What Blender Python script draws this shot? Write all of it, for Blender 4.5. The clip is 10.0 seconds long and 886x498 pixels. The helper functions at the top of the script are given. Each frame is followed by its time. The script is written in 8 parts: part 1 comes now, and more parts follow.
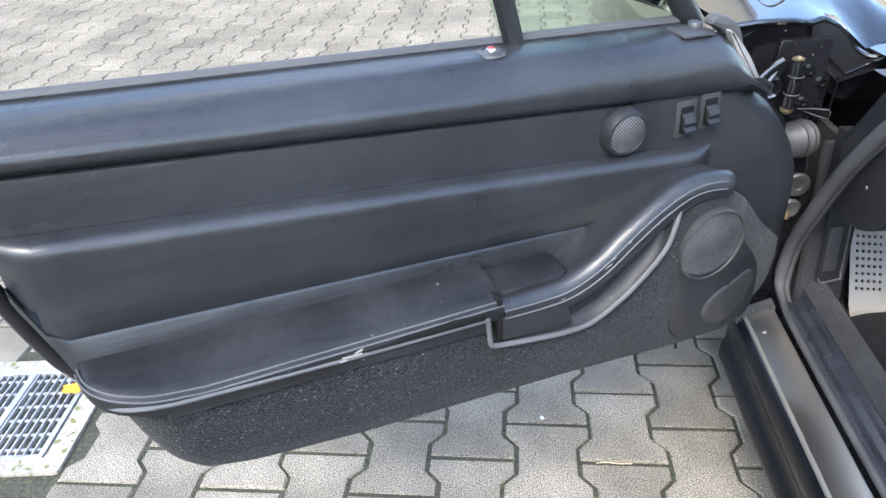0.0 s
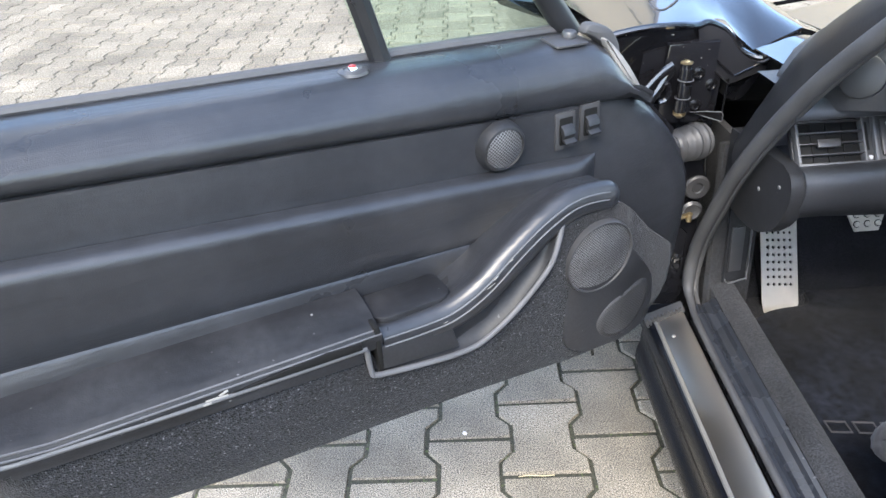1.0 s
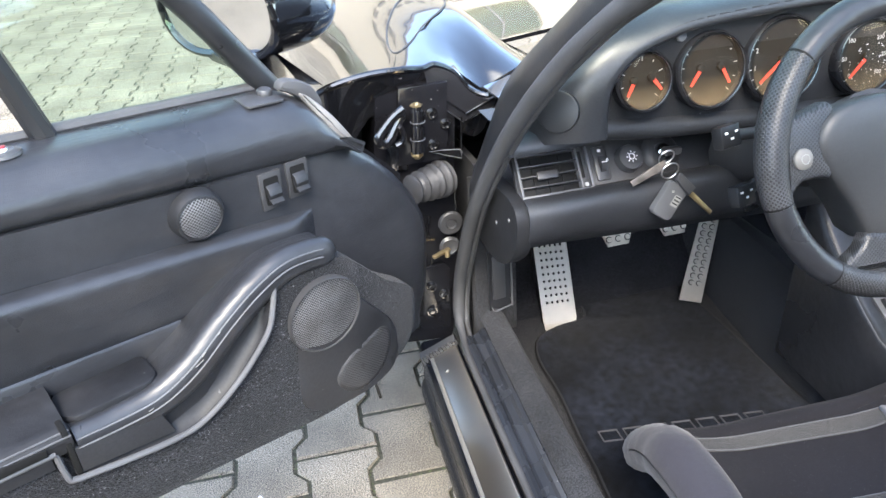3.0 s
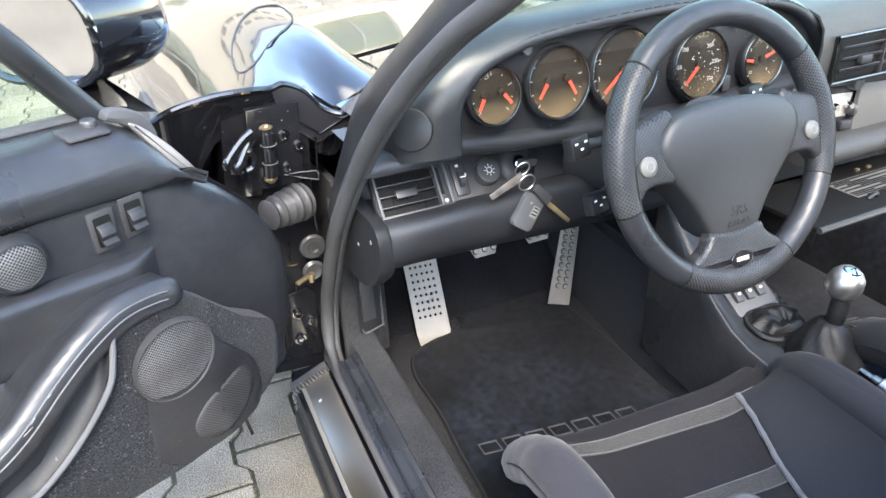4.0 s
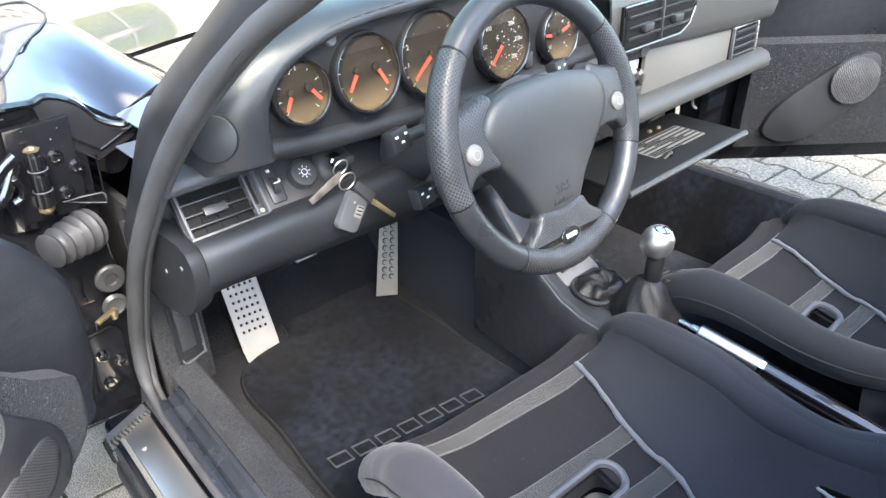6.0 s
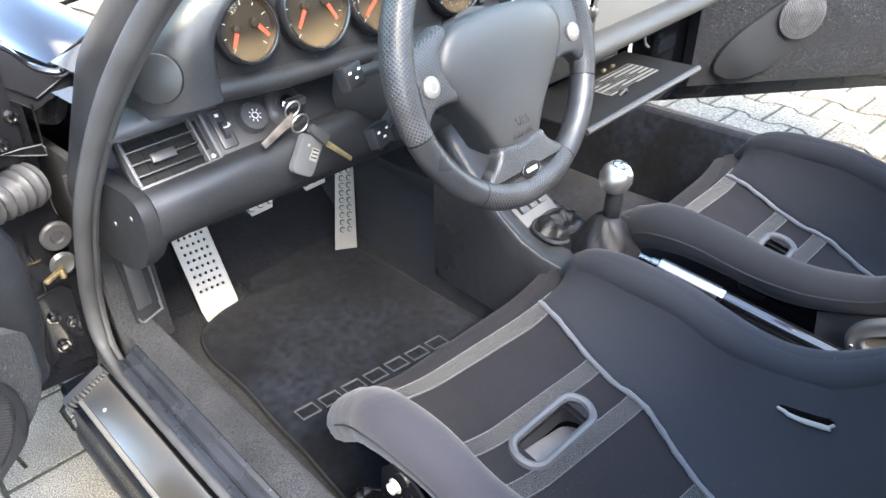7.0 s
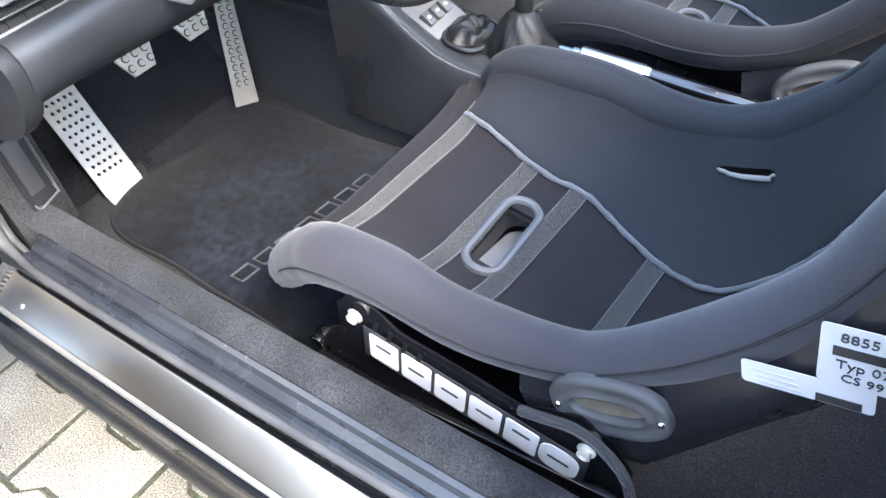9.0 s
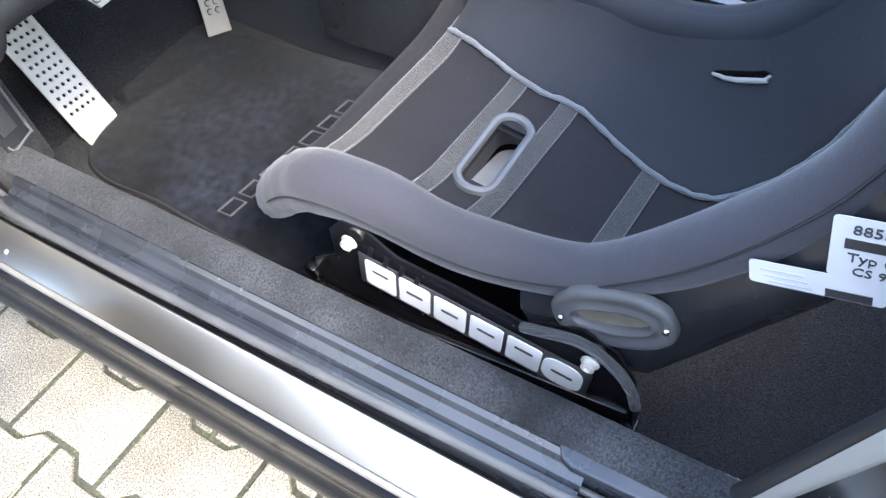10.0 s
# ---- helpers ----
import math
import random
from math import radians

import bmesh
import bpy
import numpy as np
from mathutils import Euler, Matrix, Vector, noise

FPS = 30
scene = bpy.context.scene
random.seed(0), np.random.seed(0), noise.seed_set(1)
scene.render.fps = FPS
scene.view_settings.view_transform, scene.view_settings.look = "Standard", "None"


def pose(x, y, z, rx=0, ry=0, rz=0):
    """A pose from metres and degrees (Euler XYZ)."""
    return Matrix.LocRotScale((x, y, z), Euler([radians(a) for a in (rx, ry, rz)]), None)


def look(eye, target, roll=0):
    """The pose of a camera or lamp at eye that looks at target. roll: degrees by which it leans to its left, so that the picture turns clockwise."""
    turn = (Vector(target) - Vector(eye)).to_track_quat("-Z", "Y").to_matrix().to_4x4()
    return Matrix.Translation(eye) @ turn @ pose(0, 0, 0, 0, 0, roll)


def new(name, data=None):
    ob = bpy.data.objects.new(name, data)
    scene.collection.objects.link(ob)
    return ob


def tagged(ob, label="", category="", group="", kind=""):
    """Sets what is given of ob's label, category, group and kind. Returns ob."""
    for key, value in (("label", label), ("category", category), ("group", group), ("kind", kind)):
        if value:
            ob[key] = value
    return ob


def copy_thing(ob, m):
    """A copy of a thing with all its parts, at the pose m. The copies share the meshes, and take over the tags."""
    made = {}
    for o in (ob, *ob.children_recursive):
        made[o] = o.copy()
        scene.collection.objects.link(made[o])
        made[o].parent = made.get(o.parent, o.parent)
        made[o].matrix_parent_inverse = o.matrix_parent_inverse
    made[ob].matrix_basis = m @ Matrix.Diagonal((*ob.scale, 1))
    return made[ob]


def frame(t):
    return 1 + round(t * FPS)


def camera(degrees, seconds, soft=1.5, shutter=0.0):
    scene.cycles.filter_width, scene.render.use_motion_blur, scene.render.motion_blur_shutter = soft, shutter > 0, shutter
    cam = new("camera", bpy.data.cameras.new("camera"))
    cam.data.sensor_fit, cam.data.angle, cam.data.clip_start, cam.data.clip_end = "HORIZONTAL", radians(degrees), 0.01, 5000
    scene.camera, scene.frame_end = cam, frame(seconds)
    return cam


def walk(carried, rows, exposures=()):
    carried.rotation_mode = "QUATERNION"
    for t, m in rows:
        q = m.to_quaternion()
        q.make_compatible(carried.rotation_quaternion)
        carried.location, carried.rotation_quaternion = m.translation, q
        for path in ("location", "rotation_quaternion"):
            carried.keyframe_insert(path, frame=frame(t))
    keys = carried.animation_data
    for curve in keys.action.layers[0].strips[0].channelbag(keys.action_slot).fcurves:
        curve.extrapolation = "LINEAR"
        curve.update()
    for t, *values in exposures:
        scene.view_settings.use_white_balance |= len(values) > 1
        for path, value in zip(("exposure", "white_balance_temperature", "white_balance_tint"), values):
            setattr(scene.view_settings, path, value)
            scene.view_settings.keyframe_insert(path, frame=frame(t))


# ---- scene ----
from mathutils.bvhtree import BVHTree

cam = camera(62.1, 10.0)
PATH = [
    (0, (0.091, 0.067, 1.128), (-0.018, 1.773, 0.089), -3.3),
    (0.5, (0.132, 0.09, 1.126), (0.075, 1.797, 0.086), -3.7),
    (1, (0.178, 0.106, 1.125), (0.194, 1.817, 0.091), -4.0),
    (1.5, (0.213, 0.114, 1.127), (0.314, 1.829, 0.103), -4.1),
    (2, (0.264, 0.117, 1.132), (0.455, 1.832, 0.12), -4.3),
    (2.5, (0.312, 0.117, 1.135), (0.598, 1.824, 0.132), -4.2),
    (2.7, (0.328, 0.118, 1.137), (0.659, 1.818, 0.135), -4.1),
    (3.8, (0.372, 0.139, 1.137), (1.03, 1.755, 0.163), -2.5),
    (4, (0.378, 0.147, 1.138), (1.101, 1.727, 0.147), -2.3),
    (4.5, (0.388, 0.172, 1.138), (1.256, 1.674, 0.143), -2.0),
    (5, (0.389, 0.197, 1.137), (1.387, 1.61, 0.133), -1.6),
    (5.5, (0.392, 0.214, 1.135), (1.473, 1.554, 0.116), -1.3),
    (5.7, (0.394, 0.221, 1.135), (1.498, 1.531, 0.103), -1.2),
    (6.8, (0.388, 0.222, 1.108), (1.567, 1.399, -0.002), -1.2),
    (7, (0.386, 0.223, 1.099), (1.564, 1.373, -0.037), -1.4),
    (7.5, (0.378, 0.229, 1.08), (1.561, 1.304, -0.122), -2.1),
    (8, (0.37, 0.237, 1.052), (1.553, 1.226, -0.222), -3.4),
    (8.5, (0.37, 0.243, 1.034), (1.532, 1.15, -0.318), -5.0),
    (9, (0.37, 0.25, 1.016), (1.495, 1.083, -0.412), -6.6),
    (9.5, (0.368, 0.259, 1.005), (1.445, 1.035, -0.491), -7.8),
    (10, (0.366, 0.262, 0.995), (1.386, 1.001, -0.559), -9.1),
]
walk(cam, [(t, look(eye, target, roll)) for t, eye, target, roll in PATH], [(0, 1.86, 6500, 9), (1.5, 2.06, 6780, 9), (2.5, 2.2, 6780, 9), (4.0, 2.40, 6930, 9), (5.5, 2.61, 6950, 9), (7.0, 2.97, 7080, 9), (8.0, 3.18, 6960, 9), (10.0, 3.16, 6800, 9)])

# ---- world, sun, exposure ----
world = bpy.data.worlds.new("daylight")
scene.world = world
world.use_nodes = True
wn, wl = world.node_tree.nodes, world.node_tree.links
wn.clear()
w_out = wn.new("ShaderNodeOutputWorld")
w_bg = wn.new("ShaderNodeBackground")
w_sky = wn.new("ShaderNodeTexSky")
w_sky.sky_type = "NISHITA"
w_sky.sun_disc = False
w_sky.sun_elevation = radians(48)
w_sky.sun_rotation = radians(198)
w_tc = wn.new("ShaderNodeTexCoord")
w_noise = wn.new("ShaderNodeTexNoise")
w_noise.inputs["Scale"].default_value = 2.2
w_noise.inputs["Detail"].default_value = 5
w_ramp = wn.new("ShaderNodeValToRGB")
w_ramp.color_ramp.elements[0].position = 0.57
w_ramp.color_ramp.elements[1].position = 0.75
w_mix = wn.new("ShaderNodeMixRGB")
w_mix.inputs[2].default_value = (9.5, 9.4, 9.1, 1)
w_map = wn.new("ShaderNodeMapping")
w_map.inputs["Location"].default_value = (3.1, 1.7, 0.4)
wl.new(w_tc.outputs["Generated"], w_map.inputs["Vector"])
wl.new(w_map.outputs[0], w_noise.inputs["Vector"])
wl.new(w_noise.outputs["Fac"], w_ramp.inputs["Fac"])
wl.new(w_ramp.outputs["Color"], w_mix.inputs[0])
wl.new(w_sky.outputs["Color"], w_mix.inputs[1])
wl.new(w_mix.outputs["Color"], w_bg.inputs["Color"])
w_bg.inputs["Strength"].default_value = 0.28
wl.new(w_bg.outputs["Background"], w_out.inputs["Surface"])

sun_data = bpy.data.lights.new("sun", "SUN")
sun_data.energy = 1.5
sun_data.angle = radians(20)
sun_data.color = (1.0, 0.945, 0.86)
sun = new("sun", sun_data)
SUN_AZ, SUN_EL = radians(198), radians(48)
sun.matrix_world = look((6 * math.sin(SUN_AZ), 6 * math.cos(SUN_AZ), 6 * math.tan(SUN_EL)), (0, 0, 0))


# ---- materials ----
def material(name, color, rough=0.6, metal=0.0, vary=0.15, scale=6.0, fine=0.0, fine_scale=300.0, bump=0.0,
             bump_scale=300.0, coat=0.0, sheen=0.0, cells=False, rough_vary=0.1, speck=None, per_object=0.0, island=0.0,
             wave=None, spec=0.5, crease=None):
    m = bpy.data.materials.new(name)
    m.use_nodes = True
    n, l = m.node_tree.nodes, m.node_tree.links
    b = n["Principled BSDF"]
    tc = n.new("ShaderNodeTexCoord")
    coarse = n.new("ShaderNodeTexNoise")
    coarse.inputs["Scale"].default_value = scale
    coarse.inputs["Detail"].default_value = 6
    l.new(tc.outputs["Object"], coarse.inputs["Vector"])
    fac = n.new("ShaderNodeMapRange")
    fac.inputs[1].default_value, fac.inputs[2].default_value = 0.3, 0.7
    fac.inputs[3].default_value, fac.inputs[4].default_value = 1 - vary, 1 + vary
    l.new(coarse.outputs["Fac"], fac.inputs[0])
    value = fac.outputs[0]

    def times(other):
        nonlocal value
        mul = n.new("ShaderNodeMath")
        mul.operation = "MULTIPLY"
        l.new(value, mul.inputs[0])
        l.new(other, mul.inputs[1])
        value = mul.outputs[0]

    def spread(source, lo, hi, a=0.3, z=0.7):
        mr = n.new("ShaderNodeMapRange")
        mr.inputs[1].default_value, mr.inputs[2].default_value = a, z
        mr.inputs[3].default_value, mr.inputs[4].default_value = lo, hi
        l.new(source, mr.inputs[0])
        return mr.outputs[0]

    if fine:
        fn = n.new("ShaderNodeTexNoise")
        fn.inputs["Scale"].default_value = fine_scale
        fn.inputs["Detail"].default_value = 3
        l.new(tc.outputs["Object"], fn.inputs["Vector"])
        times(spread(fn.outputs["Fac"], 1 - fine, 1 + fine))
    if per_object:
        oi = n.new("ShaderNodeObjectInfo")
        times(spread(oi.outputs["Random"], 1 - per_object, 1 + per_object, 0, 1))
    if island:
        gi = n.new("ShaderNodeNewGeometry")
        times(spread(gi.outputs["Random Per Island"], 1 - island, 1 + island, 0, 1))
    mixc = n.new("ShaderNodeVectorMath")
    mixc.operation = "SCALE"
    mixc.inputs[0].default_value = color
    l.new(value, mixc.inputs["Scale"])
    col = mixc.outputs[0]
    if speck:
        sc, amount, scol = speck
        sn = n.new("ShaderNodeTexNoise")
        sn.inputs["Scale"].default_value = sc
        sn.inputs["Detail"].default_value = 1
        l.new(tc.outputs["Object"], sn.inputs["Vector"])
        mx = n.new("ShaderNodeMixRGB")
        mx.inputs[2].default_value = (*scol, 1)
        l.new(spread(sn.outputs["Fac"], 0, 1, amount, amount + 0.06), mx.inputs[0])
        l.new(col, mx.inputs[1])
        col = mx.outputs[0]
    l.new(col, b.inputs["Base Color"])
    l.new(spread(coarse.outputs["Fac"], max(0.02, rough - rough_vary), min(1, rough + rough_vary)), b.inputs["Roughness"])
    b.inputs["Metallic"].default_value = metal
    b.inputs["Specular IOR Level"].default_value = spec
    b.inputs["Coat Weight"].default_value = coat
    b.inputs["Coat Roughness"].default_value = 0.03
    if sheen:
        b.inputs["Sheen Weight"].default_value = sheen
        b.inputs["Sheen Roughness"].default_value = 0.5
    if bump:
        if cells:
            tx = n.new("ShaderNodeTexVoronoi")
            height = tx.outputs["Distance"]
        elif wave:
            tx = n.new("ShaderNodeTexWave")
            tx.bands_direction = wave
            height = tx.outputs["Fac"]
        else:
            tx = n.new("ShaderNodeTexNoise")
            height = tx.outputs["Fac"]
        tx.inputs["Scale"].default_value = bump_scale
        l.new(tc.outputs["Object"], tx.inputs["Vector"])
        bp = n.new("ShaderNodeBump")
        bp.inputs["Strength"].default_value = bump
        bp.inputs["Distance"].default_value = 0.002
        l.new(height, bp.inputs["Height"])
        l.new(bp.outputs["Normal"], b.inputs["Normal"])
        if crease:
            cm, cn, cb = (n.new("ShaderNode" + k) for k in ("Mapping", "TexNoise", "Bump"))
            cm.inputs["Scale"].default_value = crease[:3]
            cn.inputs["Scale"].default_value = 1.0
            cn.inputs["Detail"].default_value = 4
            cb.inputs["Strength"].default_value = crease[3]
            cb.inputs["Distance"].default_value = 0.01
            l.new(tc.outputs["Object"], cm.inputs["Vector"])
            l.new(cm.outputs[0], cn.inputs["Vector"])
            l.new(cn.outputs["Fac"], cb.inputs["Height"])
            l.new(bp.outputs["Normal"], cb.inputs["Normal"])
            l.new(cb.outputs["Normal"], b.inputs["Normal"])
    return m


LEATHER = material("black_leather", (0.0200, 0.0210, 0.0240), 0.32, vary=0.3, scale=5, fine=0.15, fine_scale=60, bump=0.10, bump_scale=900, cells=True, rough_vary=0.08, spec=0.5, crease=(9, 60, 60, 0.14))
SUEDE = material("worn_pocket_vinyl", (0.0130, 0.0135, 0.0155), 0.55, vary=0.35, scale=9, fine=0.25, fine_scale=90, bump=0.1, bump_scale=600, speck=(140, 0.77, (0.16, 0.16, 0.16)), spec=0.3, crease=(16, 40, 40, 0.15))
CARPET = material("black_carpet", (0.0148, 0.0156, 0.0188), 0.95, vary=0.3, scale=12, fine=0.8, fine_scale=420, bump=1.0, bump_scale=600, sheen=0.10, speck=(520, 0.68, (0.055, 0.056, 0.062)), spec=0.15)
DOORPILE = material("door_carpet", (0.0130, 0.0135, 0.0155), 0.95, vary=0.3, scale=12, fine=1.0, fine_scale=420, bump=1.0, bump_scale=600, sheen=0.08, speck=(420, 0.70, (0.13, 0.13, 0.14)), spec=0.15)
DUSTY = material("dusty_sill_carpet", (0.0215, 0.0220, 0.0240), 0.95, vary=0.7, scale=9, fine=0.6, fine_scale=420, bump=0.7, bump_scale=600, sheen=0.05, speck=(520, 0.71, (0.06, 0.06, 0.06)), spec=0.15)
SATINMETAL = material("satin_metal", (0.62, 0.61, 0.59), 0.38, metal=1.0, vary=0.06, scale=20, rough_vary=0.05)
PILLAR = material("dusty_satin_black", (0.0145, 0.0152, 0.0170), 0.36, vary=0.25, scale=12, rough_vary=0.1, bump=0.05, bump_scale=300, spec=0.35)
SHELL = material("black_moulded_shell", (0.014, 0.014, 0.016), 0.24, vary=0.2, scale=8, rough_vary=0.08, spec=0.28)
DARKRIM = material("dark_bezel_metal", (0.22, 0.22, 0.22), 0.25, metal=1.0, vary=0.1)
RENDERED = material("cream_rendered_wall", (0.36, 0.32, 0.26), 0.9, vary=0.05, scale=0.6, fine=0.05, fine_scale=20, bump=0.2, bump_scale=40)
SIGN = material("dark_sign_paint", (0.05, 0.05, 0.055), 0.5, vary=0.1)
TILE = material("roof_sheet", (0.16, 0.12, 0.10), 0.8, vary=0.2, scale=2)
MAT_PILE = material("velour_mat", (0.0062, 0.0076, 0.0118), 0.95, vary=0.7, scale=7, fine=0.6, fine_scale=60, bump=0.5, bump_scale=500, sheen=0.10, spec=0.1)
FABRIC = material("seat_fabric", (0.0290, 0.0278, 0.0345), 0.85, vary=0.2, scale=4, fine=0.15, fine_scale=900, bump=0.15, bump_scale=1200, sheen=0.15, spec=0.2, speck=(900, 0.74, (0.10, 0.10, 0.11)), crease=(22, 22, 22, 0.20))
BASECLOTH = material("seat_base_cloth", (0.0145, 0.0135, 0.0155), 0.9, vary=0.25, scale=5, fine=0.2, fine_scale=700, bump=0.2, bump_scale=1400, sheen=0.05, spec=0.15, speck=(700, 0.75, (0.11, 0.11, 0.11)), crease=(14, 14, 14, 0.15))
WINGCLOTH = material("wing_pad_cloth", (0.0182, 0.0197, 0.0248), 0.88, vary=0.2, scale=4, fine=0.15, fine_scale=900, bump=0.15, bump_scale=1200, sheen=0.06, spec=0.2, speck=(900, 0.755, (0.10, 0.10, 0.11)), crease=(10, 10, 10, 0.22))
# darker copy of the wing cloth: cabin shade put into the colour
SHADECLOTH = material("shaded_seat_cloth", (0.0110, 0.0118, 0.0150), 0.88, vary=0.2, scale=4, fine=0.15, fine_scale=900, bump=0.15, bump_scale=1200, sheen=0.06, spec=0.2, speck=(900, 0.755, (0.10, 0.10, 0.11)), crease=(10, 10, 10, 0.22))
WEB = material("woven_webbing", (0.027, 0.028, 0.031), 0.8, vary=0.15, scale=12, fine=0.2, fine_scale=500, bump=0.9, bump_scale=160, wave="X", sheen=0.15, spec=0.2)
PIPING = material("grey_piping", (0.088, 0.092, 0.102), 0.75, vary=0.2, scale=30, bump=0.5, bump_scale=300, sheen=0.3)
PLASTIC = material("black_plastic", (0.030, 0.030, 0.032), 0.5, vary=0.2, scale=10, fine=0.1, bump=0.15, bump_scale=700)
DARKTRIM = material("dark_moulded_trim", (0.017, 0.0175, 0.0195), 0.5, vary=0.3, scale=9, fine=0.15, bump=0.08, bump_scale=400, spec=0.3, speck=(120, 0.78, (0.10, 0.10, 0.10)))
SOFT = material("soft_gaiter_leather", (0.010, 0.0105, 0.012), 0.48, vary=0.3, scale=30, fine=0.2, fine_scale=120, bump=0.25, bump_scale=500, cells=True, spec=0.3)
SATIN = material("satin_black_trim", (0.038, 0.038, 0.040), 0.36, vary=0.2, scale=10, rough_vary=0.08)
DASH = material("dash_vinyl", (0.0205, 0.0215, 0.0245), 0.35, vary=0.2, scale=6, fine=0.15, bump=0.12, bump_scale=800, cells=True)
# paler dash vinyl: daylight on the passenger side put into the colour
LITVINYL = material("lit_grey_vinyl", (0.047, 0.046, 0.044), 0.46, vary=0.12, scale=5, fine=0.15, bump=0.12, bump_scale=800, cells=True, crease=(12, 30, 30, 0.08))
BOSSVINYL = material("airbag_vinyl", (0.031, 0.032, 0.033), 0.42, vary=0.1, scale=5, fine=0.1, bump=0.12, bump_scale=900, cells=True)
RUBBER = material("black_rubber", (0.048, 0.048, 0.050), 0.6, vary=0.2, scale=20, bump=0.15, bump_scale=200)
GREYRUBBER = material("grey_bellows_rubber", (0.031, 0.031, 0.033), 0.55, vary=0.2, scale=30, bump=0.15, bump_scale=200)
PAINT = material("black_gloss_paint", (0.006, 0.006, 0.007), 0.16, vary=0.1, scale=4, coat=1.0, rough_vary=0.05)
JAMB = material("dusty_black_paint", (0.008, 0.008, 0.0095), 0.13, vary=0.3, scale=14, coat=0.05, spec=0.22, rough_vary=0.06, speck=(160, 0.76, (0.25, 0.24, 0.22)))
STEEL = material("polished_steel", (0.43, 0.395, 0.345), 0.37, metal=1.0, vary=0.08, scale=2.5, bump=0.15, bump_scale=14, rough_vary=0.05)
SILLTRIM = material("sill_trim_plastic", (0.020, 0.0225, 0.028), 0.27, vary=0.25, scale=12, rough_vary=0.08, spec=0.5, speck=(150, 0.77, (0.12, 0.12, 0.12)))
SLEEVE = material("brushed_sleeve", (0.36, 0.36, 0.36), 0.32, metal=1.0, vary=0.08, scale=20, rough_vary=0.05)
SILLPAINT = material("sill_black_paint", (0.006, 0.007, 0.010), 0.22, vary=0.2, scale=10, spec=0.12, rough_vary=0.05)
ALU = material("satin_aluminium", (0.60, 0.565, 0.50), 0.40, metal=0.45, vary=0.08, scale=20, rough_vary=0.08)
GALV = material("galvanised_steel", (0.33, 0.33, 0.33), 0.55, metal=0.45, vary=0.25, scale=30, speck=(60, 0.7, (0.15, 0.11, 0.08)))
CHROME = material("polished_chrome", (0.82, 0.82, 0.82), 0.09, metal=1.0, vary=0.05, rough_vary=0.03)
BRASS = material("zinc_yellow_bolt", (0.45, 0.35, 0.20), 0.35, metal=0.9, vary=0.25, scale=60)
SILVERTRIM = material("silver_grey_trim", (0.21, 0.205, 0.195), 0.58, vary=0.08, scale=8)
EDGE = material("grey_edging", (0.080, 0.081, 0.086), 0.5, vary=0.15, scale=15)
FOAM = material("pale_door_end_strip", (0.19, 0.18, 0.17), 0.7, vary=0.2, scale=25, bump=0.2)
RED = material("needle_red", (0.78, 0.06, 0.035), 0.4, vary=0.05)
WHITE = material("white_print", (0.8, 0.8, 0.8), 0.5, vary=0.05)
PAPER = material("printed_paper", (0.50, 0.49, 0.50), 0.5, vary=0.08, scale=20)
GREYPRINT = material("grey_print", (0.40, 0.40, 0.40), 0.6, vary=0.05)
EMBOSS = material("dark_emboss", (0.050, 0.050, 0.056), 0.8, vary=0.2, scale=30)
DIAL = material("dial_black", (0.008, 0.008, 0.008), 0.6, vary=0.1, spec=0.15)
VOID = material("unlit_hollow", (0.002, 0.002, 0.002), 0.9, vary=0.1, spec=0.05)
STRIP = material("matt_silver_strip", (0.125, 0.120, 0.110), 0.55, vary=0.08, scale=8, fine=0.05)
REDCAP = material("red_cap", (0.22, 0.03, 0.035), 0.3, vary=0.05)
STRAW = material("dry_straw", (0.42, 0.36, 0.22), 0.7, vary=0.2, scale=60)
LEAF = material("yellow_leaf", (0.75, 0.33, 0.02), 0.6, vary=0.2, scale=60)
CEMENT = material("concrete_ring", (0.27, 0.25, 0.21), 0.9, vary=0.2, scale=6, fine=0.3, fine_scale=90, bump=0.6, bump_scale=120, speck=(40, 0.62, (0.12, 0.13, 0.05)))
PAVER = material("concrete_paver", (0.188, 0.168, 0.135), 0.95, vary=0.35, scale=5, fine=0.8, fine_scale=400, bump=0.45, bump_scale=420, per_object=0.14, speck=(340, 0.59, (0.080, 0.076, 0.068)), spec=0.15)
PAVERS = material("concrete_pavers_far", (0.186, 0.163, 0.126), 0.95, vary=0.25, scale=2.2, fine=0.5, fine_scale=110, bump=0.5, bump_scale=200, island=0.14, speck=(150, 0.66, (0.08, 0.075, 0.066)), spec=0.15)
JOINT = material("joint_sand", (0.036, 0.036, 0.024), 0.95, vary=0.35, scale=9, fine=0.5, fine_scale=140, bump=0.8, bump_scale=150, speck=(90, 0.62, (0.06, 0.075, 0.03)))
OLDKEY = material("worn_dark_key", (0.11, 0.095, 0.085), 0.45, metal=0.3, vary=0.4, scale=60)
BROWN = material("shell_interior", (0.09, 0.075, 0.055), 0.7, vary=0.4, scale=40)


